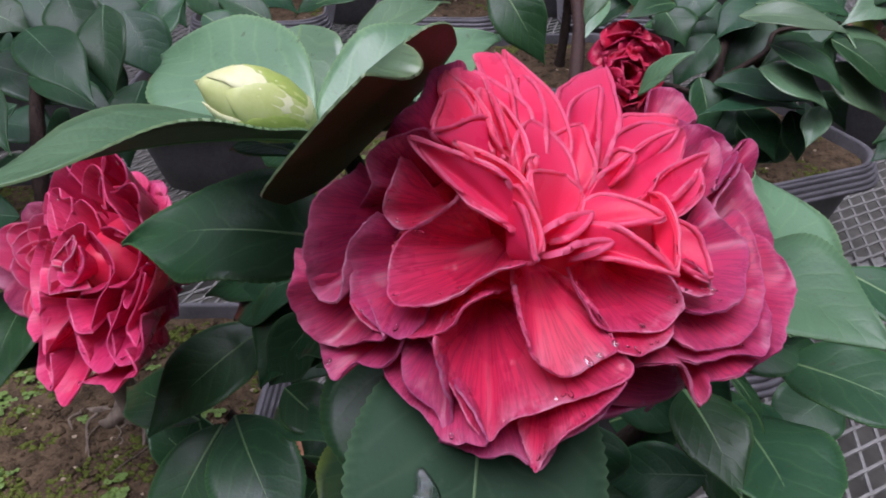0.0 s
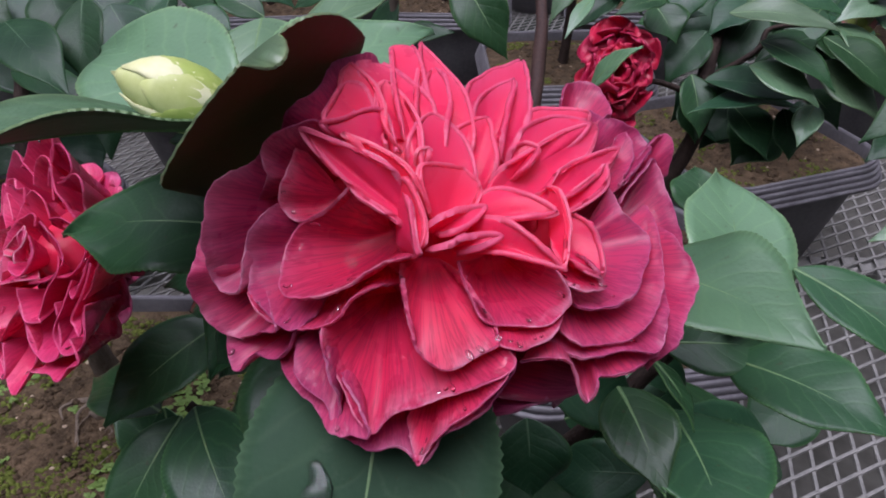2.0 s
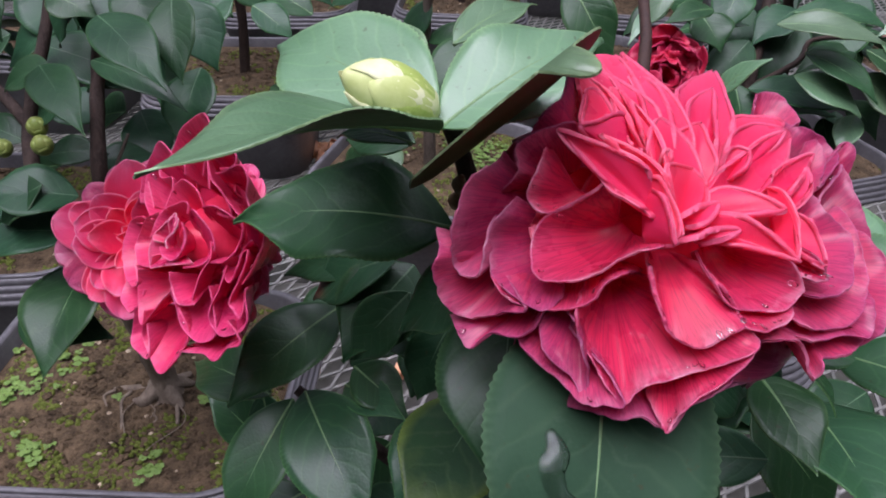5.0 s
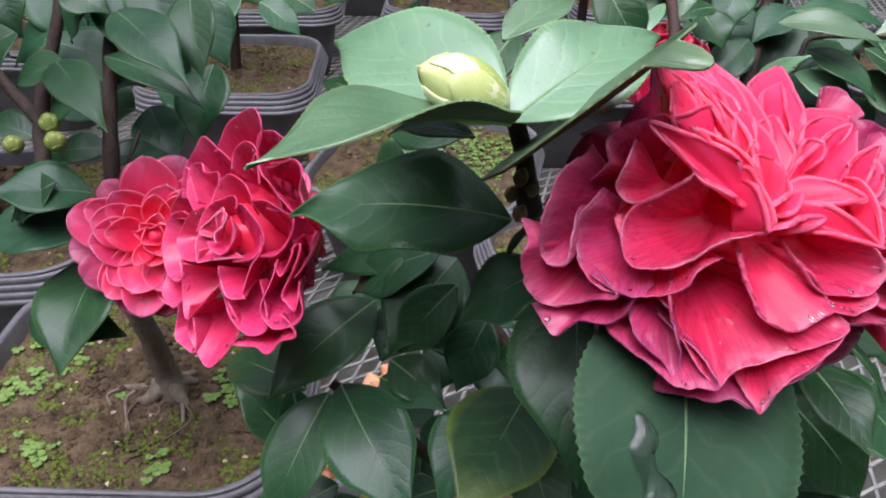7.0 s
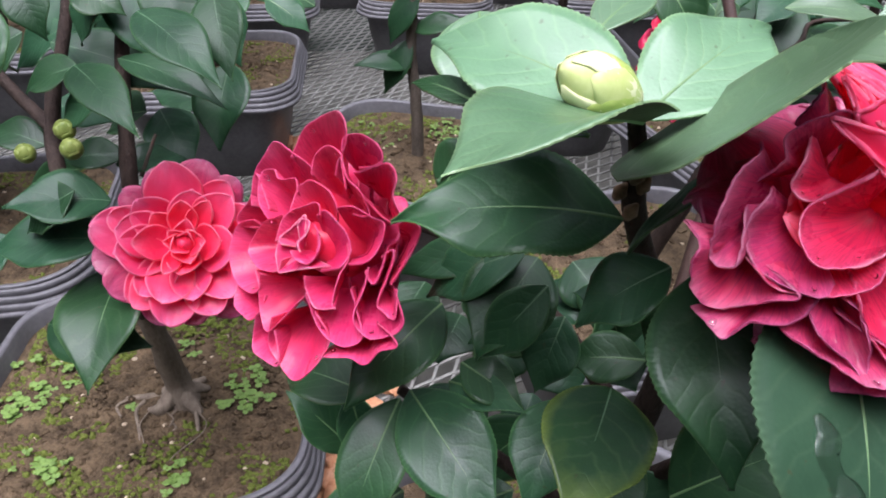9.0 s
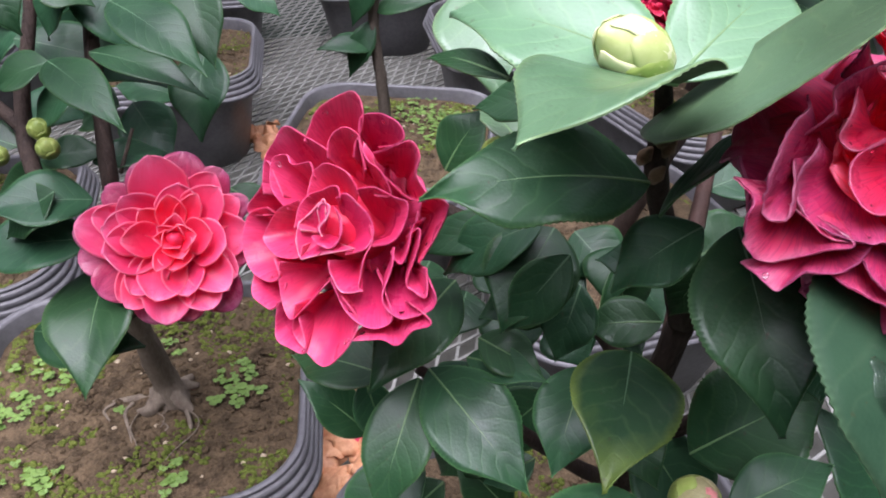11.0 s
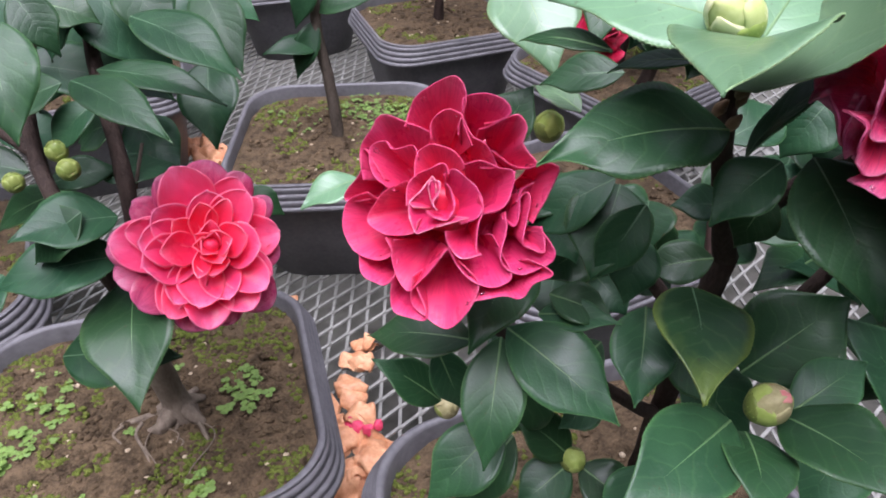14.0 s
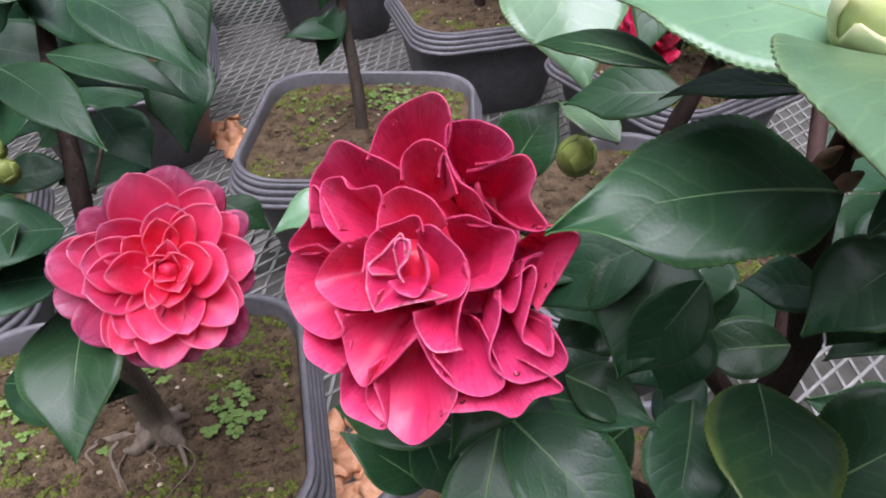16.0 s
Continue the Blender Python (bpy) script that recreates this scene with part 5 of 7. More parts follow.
leaf(shrub, (0.0245, 0.2165, 0.531), (-0.0204, 0.2525, 0.538), 0.036, (-0.1, -0.45, 0.85), "fresh", label="fresh pale green leaf")
leaf(shrub, (0.0255, 0.2155, 0.530), (0.0636, 0.2423, 0.5449), 0.030, (-0.2, -0.5, 0.8), "fresh", label="fresh pale green leaf")
leaf(shrub, (0.025, 0.213, 0.5305), (-0.0217, 0.1690, 0.5440), 0.039, (0.1, 0.42, 0.9), "fresh", bend=0.05, fold=0.24, droop=0.03, label="fresh folded green leaf")
curled_leaf(shrub, [(0.0193, 0.2055, 0.5200), (0.0207, 0.1906, 0.5302), (0.0228, 0.1828, 0.5367), (0.0325, 0.1772, 0.5493), (0.0405, 0.1759, 0.5577), (0.0431, 0.1763, 0.5599), (0.0464, 0.1783, 0.5619), (0.0503, 0.1824, 0.5632), (0.0531, 0.1916, 0.5604), (0.0540, 0.2042, 0.5538)],
            [(0.0194, 0.2061, 0.5198), (0.0242, 0.2232, 0.5143), (0.0366, 0.2208, 0.5275), (0.0461, 0.2180, 0.5382), (0.0518, 0.2124, 0.5469), (0.0540, 0.2070, 0.5522)], (0.0054, -0.0080, 0.0012), 0.58)
wet_leaf = leaf(shrub, (0.060, 0.186, 0.510), (0.053, 0.128, 0.472), 0.046, (0, -0.55, 0.83), "soft", bend=0.09, fold=0.07)
leaf(shrub, (0.0287, 0.2226, 0.4985), (-0.0312, 0.2278, 0.4972), 0.036, (-0.11, -0.35, 0.93), "mid", bend=0.08, fold=0.13, ruffle=0.07)
leaf(shrub, (0.0275, 0.2110, 0.4960), (0.0500, 0.2055, 0.5255), 0.018, (-0.62, 0.40, 0.55), "dark")
leaf(shrub, (0.016, 0.265, 0.501), (-0.009, 0.280, 0.495), 0.017, (-0.16, -0.54, 0.82), "dark")
leaf(shrub, (0.008, 0.278, 0.481), (-0.003, 0.298, 0.486), 0.015, (-0.04, -0.12, 0.99), "fresh")
leaf(shrub, (0.018, 0.227, 0.520), (-0.004, 0.243, 0.515), 0.010, (-0.08, -0.25, 0.96), "mid")
leaf(shrub, (-0.007, 0.236, 0.523), (-0.026, 0.261, 0.521), 0.009, (-0.14, -0.45, 0.88), "mid")
leaf(shrub, (0.011, 0.252, 0.467), (-0.022, 0.259, 0.444), 0.024, (-0.13, -0.41, 0.90), "dark")
leaf(shrub, (0.016, 0.256, 0.461), (-0.006, 0.231, 0.441), 0.034, (-0.11, -0.35, 0.93), "dark")
leaf(shrub, (0.028, 0.255, 0.436), (0.017, 0.240, 0.414), 0.022, (-0.13, -0.41, 0.90), "dark")
leaf(shrub, (0.054, 0.241, 0.428), (0.028, 0.250, 0.421), 0.021, (-0.13, -0.41, 0.90), "mid")
leaf(shrub, (0.038, 0.208, 0.494), (0.015, 0.205, 0.479), 0.021, (-0.08, -0.25, 0.96), "dark")
leaf(shrub, (0.042, 0.228, 0.464), (0.023, 0.234, 0.465), 0.016, (-0.13, -0.41, 0.90), "dark")
leaf(shrub, (0.056, 0.226, 0.468), (0.044, 0.222, 0.450), 0.019, (-0.13, -0.41, 0.90), "mid")
leaf(shrub, (0.044, 0.203, 0.497), (0.0404, 0.1600, 0.4735), 0.033, (-0.31, -0.35, 0.88), "dark")
leaf(shrub, (0.042, 0.235, 0.421), (0.018, 0.186, 0.420), 0.038, (-0.14, -0.45, 0.88), "yellowing", label='dark leaf yellowing along its edge')
leaf(shrub, (-0.026, 0.255, 0.400), (0.003, 0.208, 0.385), 0.036, (-0.13, -0.41, 0.90), "mid")
leaf(shrub, (-0.030, 0.252, 0.399), (-0.050, 0.214, 0.369), 0.028, (-0.13, -0.41, 0.90), "mid")
leaf(shrub, (0.030, 0.244, 0.406), (0.012, 0.213, 0.386), 0.029, (-0.13, -0.41, 0.90), "mid")
leaf(shrub, (-0.011, 0.258, 0.401), (0.013, 0.235, 0.411), 0.016, (-0.13, -0.41, 0.90), "mid")
leaf(shrub, (-0.040, 0.256, 0.396), (-0.081, 0.282, 0.389), 0.027, (-0.08, -0.25, 0.96), "mid")
leaf(shrub, (-0.051, 0.271, 0.345), (-0.078, 0.281, 0.372), 0.022, (-0.11, -0.35, 0.93), "mid")
leaf(shrub, (-0.029, 0.247, 0.349), (-0.069, 0.234, 0.326), 0.032, (-0.13, -0.41, 0.90), "mid")
leaf(shrub, (-0.020, 0.254, 0.328), (-0.054, 0.242, 0.301), 0.030, (-0.13, -0.41, 0.90), "mid")
leaf(shrub, (0.011, 0.252, 0.301), (-0.014, 0.270, 0.326), 0.026, (-0.13, -0.41, 0.90), "mid")
leaf(shrub, (0.010, 0.250, 0.298), (-0.022, 0.241, 0.286), 0.029, (-0.13, -0.41, 0.90), "mid")
leaf(shrub, (0.015, 0.248, 0.297), (0.035, 0.219, 0.288), 0.029, (-0.13, -0.41, 0.90), "mid")
leaf(shrub, (0.014, 0.238, 0.361), (-0.007, 0.236, 0.351), 0.018, (-0.13, -0.41, 0.90), "mid")
leaf(shrub, (0.041, 0.195, 0.388), (-0.020, 0.168, 0.398), 0.037, (-0.11, -0.35, 0.93), "mid")
leaf(shrub, (0.046, 0.191, 0.384), (0.027, 0.155, 0.393), 0.028, (-0.14, -0.45, 0.88), "mid")
leaf(shrub, (0.060, 0.191, 0.389), (0.071, 0.144, 0.401), 0.037, (-0.08, -0.25, 0.96), "mid")
leaf(shrub, (0.067, 0.193, 0.385), (0.106, 0.200, 0.396), 0.024, (-0.08, -0.25, 0.96), "mid")
leaf(shrub, (0.068, 0.222, 0.377), (0.112, 0.222, 0.409), 0.046, (-0.13, -0.41, 0.90), "mid")
leaf(shrub, (0.142, 0.188, 0.354), (0.111, 0.221, 0.400), 0.037, (-0.13, -0.41, 0.90), "mid")
leaf(shrub, (0.046, 0.245, 0.381), (0.056, 0.216, 0.365), 0.025, (-0.13, -0.41, 0.90), "mid")
leaf(shrub, (-0.051, 0.276, 0.376), (-0.043, 0.262, 0.346), 0.020, (-0.13, -0.41, 0.90), "mid")
leaf(shrub, (0.063, 0.251, 0.354), (0.087, 0.217, 0.320), 0.041, (-0.13, -0.41, 0.90), "mid")
leaf(shrub, (0.003, 0.276, 0.346), (-0.021, 0.268, 0.311), 0.037, (-0.13, -0.41, 0.90), "mid")
leaf(shrub, (0.042, 0.226, 0.315), (0.013, 0.204, 0.295), 0.038, (-0.13, -0.41, 0.90), "mid")
leaf(shrub, (0.136, 0.238, 0.348), (0.099, 0.263, 0.365), 0.042, (-0.13, -0.41, 0.90), "mid")
leaf(shrub, (0.028, 0.268, 0.363), (0.001, 0.266, 0.333), 0.030, (-0.13, -0.41, 0.90), "mid")
leaf(shrub, (0.136, 0.210, 0.329), (0.104, 0.194, 0.299), 0.041, (-0.13, -0.41, 0.90), "mid")
leaf(shrub, (0.106, 0.244, 0.410), (0.134, 0.239, 0.430), 0.032, (-0.13, -0.41, 0.90), "mid")
leaf(shrub, (0.070, 0.250, 0.454), (0.090, 0.229, 0.435), 0.027, (-0.13, -0.41, 0.90), "dark")
leaf(shrub, (0.167, 0.209, 0.369), (0.136, 0.241, 0.363), 0.041, (-0.14, -0.41, 0.90), "mid")
leaf(shrub, (0.161, 0.214, 0.389), (0.128, 0.208, 0.352), 0.039, (-0.14, -0.41, 0.90), "mid")
leaf(shrub, (-0.000, 0.328, 0.518), (0.002, 0.289, 0.494), 0.039, (-0.16, -0.71, 0.69), "fresh", label='fresh pale green leaf')
leaf(shrub, (0.036, 0.314, 0.519), (0.017, 0.291, 0.500), 0.019, (-0.09, -0.36, 0.93), "mid")
leaf(shrub, (0.088, 0.291, 0.448), (0.123, 0.296, 0.455), 0.029, (-0.10, -0.42, 0.90), "dark")
leaf(shrub, (0.143, 0.294, 0.459), (0.122, 0.292, 0.433), 0.034, (-0.10, -0.42, 0.90), "dark")
leaf(shrub, (0.114, 0.286, 0.392), (0.149, 0.289, 0.405), 0.034, (-0.10, -0.42, 0.90), "mid")
leaf(shrub, (0.165, 0.288, 0.441), (0.143, 0.287, 0.417), 0.033, (-0.10, -0.42, 0.90), "dark")
leaf(shrub, (0.101, 0.307, 0.399), (0.132, 0.313, 0.414), 0.033, (-0.10, -0.42, 0.90), "mid")
leaf(shrub, (0.010, 0.260, 0.460), (-0.034, 0.270, 0.446), 0.018, (-0.03, -0.46, 0.89), "dark")
leaf(shrub, (-0.014, 0.273, 0.427), (-0.049, 0.236, 0.414), 0.031, (-0.03, -0.40, 0.92), "mid", ruffle=0.05)
leaf(shrub, (-0.007, 0.258, 0.411), (0.014, 0.240, 0.407), 0.020, (-0.03, -0.46, 0.89), "mid")
leaf(shrub, (0.056, 0.292, 0.411), (0.065, 0.283, 0.383), 0.027, (-0.03, -0.46, 0.89), "mid")
leaf(shrub, (0.031, 0.289, 0.406), (-0.002, 0.283, 0.398), 0.029, (-0.03, -0.46, 0.89), "mid")
leaf(shrub, (0.109, 0.204, 0.468), (0.115, 0.177, 0.465), 0.019, (-0.02, -0.46, 0.89), "mid")
leaf(shrub, (0.129, 0.233, 0.423), (0.158, 0.213, 0.395), 0.034, (-0.02, -0.46, 0.89), "mid")
leaf(shrub, (0.027, 0.270, 0.530), (0.052, 0.296, 0.537), 0.017, (-0.03, -0.16, 0.99), "fresh")
leaf(shrub, (0.118, 0.236, 0.480), (0.147, 0.196, 0.493), 0.040, (0.01, -0.32, 0.95), "pale", bend=0.05)
leaf(shrub, (0.150, 0.236, 0.456), (0.1585, 0.298, 0.4795), 0.039, (0.13, -0.69, 0.72), "fresh")
leaf(shrub, (0.149, 0.236, 0.447), (0.180, 0.201, 0.456), 0.029, (0.01, -0.32, 0.95), "mid")
leaf(shrub, (0.170, 0.255, 0.466), (0.204, 0.223, 0.453), 0.023, (0.01, -0.32, 0.95), "mid")
leaf(shrub, (0.124, 0.208, 0.456), (0.128, 0.166, 0.461), 0.036, (0.12, -0.42, 0.90), "mid")
leaf(shrub, (0.116, 0.207, 0.475), (0.125, 0.192, 0.468), 0.008, (0.58, -0.13, 0.80), "mid")
leaf(shrub, (0.129, 0.238, 0.451), (0.164, 0.238, 0.450), 0.022, (0.02, -0.49, 0.87), "mid")
leaf(shrub, (0.094, 0.227, 0.446), (0.127, 0.233, 0.431), 0.026, (0.02, -0.49, 0.87), "dark")
leaf(shrub, (0.123, 0.207, 0.431), (0.093, 0.213, 0.424), 0.019, (0.02, -0.49, 0.87), "dark")
leaf(shrub, (0.285, 0.345, 0.431), (0.246, 0.337, 0.421), 0.020, (0.02, -0.49, 0.87), "fresh")
leaf(shrub, (0.352, 0.472, 0.435), (0.297, 0.453, 0.411), 0.031, (0.02, -0.49, 0.87), "mid")
leaf(shrub, (0.068, 0.345, 0.530), (0.086, 0.328, 0.504), 0.021, (-0.28, -0.59, 0.76), "mid")
leaf(shrub, (0.118, 0.379, 0.524), (0.104, 0.365, 0.505), 0.010, (0.02, -0.61, 0.80), "fresh")
leaf(shrub, (0.108, 0.280, 0.512), (0.118, 0.273, 0.528), 0.009, (-0.41, -0.33, 0.85), "fresh")
leaf(shrub, (0.089, 0.215, 0.444), (0.091, 0.202, 0.426), 0.024, (0.02, -0.49, 0.87), "dark")
leaf(shrub, (0.117, 0.256, 0.432), (0.150, 0.242, 0.410), 0.027, (0.02, -0.49, 0.87), "dark")
leaf(shrub, (0.016, 0.238, 0.464), (-0.004, 0.232, 0.439), 0.019, (0.02, -0.49, 0.87), "dark")
leaf(shrub, (0.153, 0.289, 0.461), (0.154, 0.309, 0.472), 0.024, (0.02, -0.49, 0.87), "mid")
leaf(shrub, (-0.003, 0.309, 0.389), (-0.014, 0.287, 0.383), 0.031, (0.16, -0.17, 0.90), "dark")
leaf(shrub, (0.007, 0.295, 0.420), (0.012, 0.273, 0.412), 0.032, (-0.03, -0.44, 0.90), "dark")
leaf(shrub, (0.029, 0.312, 0.400), (0.046, 0.290, 0.400), 0.033, (0.09, -0.36, 0.90), "dark")
leaf(shrub, (0.046, 0.316, 0.413), (0.059, 0.294, 0.402), 0.032, (-0.12, -0.49, 0.90), "dark")
leaf(shrub, (0.063, 0.302, 0.414), (0.051, 0.280, 0.402), 0.029, (-0.55, -0.41, 0.90), "dark")
leaf(shrub, (0.024, 0.313, 0.371), (0.010, 0.291, 0.361), 0.034, (-0.35, -0.23, 0.90), "dark")
leaf(shrub, (0.037, 0.298, 0.378), (0.045, 0.276, 0.369), 0.030, (-0.25, -0.61, 0.90), "dark")
leaf(shrub, (0.067, 0.308, 0.369), (0.076, 0.286, 0.362), 0.029, (-0.11, -0.30, 0.90), "dark")
leaf(shrub, (0.003, 0.303, 0.347), (-0.013, 0.281, 0.341), 0.034, (0.03, -0.10, 0.90), "dark")
leaf(shrub, (0.038, 0.321, 0.323), (0.028, 0.299, 0.309), 0.028, (-0.27, -0.28, 0.90), "dark")
leaf(shrub, (0.055, 0.296, 0.343), (0.069, 0.274, 0.341), 0.031, (-0.02, -0.44, 0.90), "dark")
leaf(shrub, (-0.019, 0.313, 0.405), (-0.031, 0.291, 0.395), 0.029, (-0.47, -0.55, 0.90), "dark")
leaf(shrub, (0.074, 0.301, 0.393), (0.080, 0.279, 0.387), 0.028, (0.12, -0.31, 0.90), "dark")
leaf(shrub, (0.015, 0.296, 0.401), (0.032, 0.274, 0.399), 0.029, (-0.55, -0.39, 0.90), "dark")
leaf(shrub, (0.162, 0.324, 0.407), (0.131, 0.302, 0.388), 0.035, (-0.16, -0.47, 0.90), "dark")
leaf(shrub, (0.161, 0.310, 0.412), (0.134, 0.288, 0.392), 0.033, (-0.15, -0.13, 0.90), "dark")
leaf(shrub, (0.140, 0.331, 0.394), (0.150, 0.309, 0.364), 0.035, (-0.37, -0.48, 0.90), "dark")
leaf(shrub, (0.198, 0.314, 0.338), (0.135, 0.292, 0.350), 0.034, (0.13, -0.12, 0.90), "mid")
leaf(shrub, (0.232, 0.312, 0.296), (0.153, 0.290, 0.365), 0.037, (0.17, -0.30, 0.90), "dark")
leaf(shrub, (0.156, 0.320, 0.423), (0.169, 0.298, 0.406), 0.033, (-0.08, -0.42, 0.90), "dark")
leaf(shrub, (0.128, 0.312, 0.377), (0.094, 0.290, 0.373), 0.037, (-0.19, -0.40, 0.90), "dark")
leaf(shrub, (0.251, 0.340, 0.323), (0.211, 0.318, 0.309), 0.038, (0.06, -0.30, 0.90), "dark")

# ---- the shrub in the mossy pot ----
shrub_a = thing("camellia_shrub", (-0.212, 0.475, 0.15), "camellia with one coral flower in a mossy pot", "shrub", "camellias on the bench")
stem(shrub_a, [(-0.212, 0.475, 0.138), (-0.213, 0.476, 0.152), (-0.216, 0.478, 0.175), (-0.216, 0.470, 0.225), (-0.215, 0.46, 0.27)], [0.018, 0.0135, 0.0105, 0.0085, 0.0072], ROOT, "trunk", 5)
stem(shrub_a, [(-0.215, 0.46, 0.262), (-0.195, 0.43, 0.34), (-0.186, 0.430, 0.389), (-0.187, 0.449, 0.422), (-0.189, 0.472, 0.45), (-0.187, 0.51, 0.50)], [0.0068, 0.005, 0.0045, 0.0042, 0.004, 0.0035], BARK, "branch", 6)
stem(shrub_a, [(-0.19, 0.45, 0.31), (-0.17, 0.43, 0.34), (-0.150, 0.399, 0.366)], [0.004, 0.0032, 0.003])
stem(shrub_a, [(-0.2163, 0.4805, 0.1525), (-0.2290, 0.4796, 0.1513), (-0.2445, 0.4795, 0.1501), (-0.2631, 0.4787, 0.1489)], [0.0052, 0.0042, 0.0032, 0.0018], ROOT, "root", 3)
stem(shrub_a, [(-0.2192, 0.4797, 0.1525), (-0.2114, 0.4896, 0.1513), (-0.2011, 0.4986, 0.1501)], [0.0055, 0.0044, 0.0030], ROOT, "root", 4)
stem(shrub_a, [(-0.2434, 0.4731, 0.1525), (-0.2482, 0.4639, 0.1513), (-0.2409, 0.4462, 0.1501), (-0.2362, 0.4314, 0.1489)], [0.0018, 0.0015, 0.0013, 0.0009], ROOT, "root", 5)
stem(shrub_a, [(-0.2052, 0.4730, 0.1525), (-0.1969, 0.4530, 0.1513), (-0.1943, 0.4380, 0.1501), (-0.2022, 0.4218, 0.1489)], [0.0022, 0.0018, 0.0014, 0.0010], ROOT, "root", 6)
stem(shrub_a, [(-0.2126, 0.4697, 0.1525), (-0.2185, 0.4555, 0.1513), (-0.2124, 0.4456, 0.1501), (-0.2204, 0.4388, 0.1489)], [0.0016, 0.0013, 0.0011, 0.0008], ROOT, "root", 7)
stem(shrub_a, [(-0.2576, 0.4745, 0.1525), (-0.2654, 0.4688, 0.1513), (-0.2588, 0.4587, 0.1501)], [0.0014, 0.0011, 0.0008], ROOT, "root", 8)
flower_3 = flower(shrub_a, (-0.1497, 0.3985, 0.3661), (0.201, -0.803, 0.562), "open coral-red double flower with mauve outer petals", wider=1.0)
# rings of petals from the outside in: angle, reach, height and width of each, millimetres
for a, reach, high, wide in ((159, 49.7, 8, 28.0), (127, 46.0, 8, 20.0), (106, 41.9, 9, 22.1), (74, 44.9, 8, 28.0), (46, 42.4, 9, 22.1), (18, 40.7, 9, 18.3), (-26, 37.5, 10, 23.6), (-69, 46.6, 8, 23.6), (-92, 47.3, 9, 20.6), (-121, 50.1, 6, 30.9), (-152, 47.8, 6, 25.9), (180, 47.9, 8, 26.5)):
    petal(flower_3, (a + 8 * math.sin(a), 4, 5), (a + 5 * math.sin(11 * a), reach * (1 + 0.05 * math.sin(13 * a)), high + 2.0 * math.sin(4 * a)), wide * (1.12 + 0.1 * math.sin(9 * a)), "outer", 0.10 + 0.05 * math.sin(3 * a), -0.04 + 0.03 * math.sin(5 * a), 0.08, 0.05, 0.4 + 0.15 * math.sin(7 * a), crumple=0.0007, pleat=0.004)
for a, reach, high, wide in ((92, 42.9, 15, 30.7), (50, 39.7, 14, 22.1), (25, 40.9, 14, 18.9), (-8, 38.2, 16, 24.8), (-44, 38.5, 15, 18.3), (-81, 41.7, 16, 23.6), (-113, 43.5, 16, 23.6), (-132, 44.6, 14, 21.8), (-146, 43.7, 12, 18.9), (165, 46.8, 12, 24.8), (147, 39.9, 14, 20.6)):
    petal(flower_3, (a + 8 * math.sin(a), 4, 8), (a + 5 * math.sin(11 * a), reach * (1 + 0.05 * math.sin(13 * a)), high + 2.0 * math.sin(4 * a)), wide * (1.12 + 0.1 * math.sin(9 * a)), "coral", 0.26 + 0.08 * math.sin(3 * a), -0.05 + 0.03 * math.sin(5 * a), 0.12, 0.05, 0.05 + 0.15 * math.sin(7 * a), crumple=0.0007, pleat=0.004)
for a, reach, high, wide in ((133, 31.1, 23, 22.4), (67, 30.0, 21, 22.4), (38, 36.1, 19, 20.6), (-15, 26.5, 23, 24.2), (-58, 38.2, 20, 22.4), (-87, 31.2, 22, 19.5), (-122, 34.1, 21, 21.2), (-175, 35.3, 22, 24.2), (156, 36.7, 18, 23.0), (-136, 37.2, 18, 17.7)):
    petal(flower_3, (a + 8 * math.sin(a), 4, 9), (a + 5 * math.sin(11 * a), reach * (1 + 0.05 * math.sin(13 * a)), high + 2.0 * math.sin(4 * a)), wide * (1.12 + 0.1 * math.sin(9 * a)), "coral", 0.32 + 0.12 * math.sin(3 * a), -0.06 + 0.03 * math.sin(5 * a), 0.16, 0.05, -0.05 + 0.15 * math.sin(7 * a), crumple=0.0007, pleat=0.004)
for a, reach, high, wide in ((89, 21.6, 26.5, 15.3), (47, 24.5, 26, 12.4), (-9, 18.3, 26, 17.7), (-133, 19.9, 26.5, 10.0), (167, 24.1, 26, 17.1), (-99, 16.3, 24.5, 16.5), (133, 21.3, 24, 14.7)):
    petal(flower_3, (a + 8 * math.sin(a), 3, 11), (a + 5 * math.sin(11 * a), reach * (1 + 0.05 * math.sin(13 * a)), high + 2.0 * math.sin(4 * a)), wide * (1.12 + 0.1 * math.sin(9 * a)), "bright", 0.50 + 0.15 * math.sin(3 * a), -0.05 + 0.03 * math.sin(5 * a), 0.26, 0.03, 0.15 + 0.15 * math.sin(7 * a), crumple=0.0007, pleat=0.004)
for a, reach, high, wide in ((55, 7.3, 30, 11.8), (130, 10.3, 30.5, 8.8), (164, 9.5, 29.5, 10.0), (-152, 7.2, 29.5, 10.6), (-76, 11.6, 28, 14.1), (-2, 12.5, 28.5, 13.0), (81, 13.0, 28.5, 11.8)):
    petal(flower_3, (a + 8 * math.sin(a), 2, 16), (a + 5 * math.sin(11 * a), reach * (1 + 0.05 * math.sin(13 * a)), high + 2.0 * math.sin(4 * a)), wide * (1.12 + 0.1 * math.sin(9 * a)), "bright", 0.55 + 0.05 * math.sin(3 * a), 0.06 + 0.03 * math.sin(5 * a), 0.24, 0.03, 0.0 + 0.15 * math.sin(7 * a), crumple=0.0007, pleat=0.004)
put("flower_heart", tube("flower_heart", [(-0.1473, 0.3889, 0.3728), (-0.1461, 0.3841, 0.3762), (-0.1449, 0.3792, 0.3796), (-0.1441, 0.3760, 0.3818)], [0.004, 0.0058, 0.0046, 0.0010], 14), HEART, flower_3)
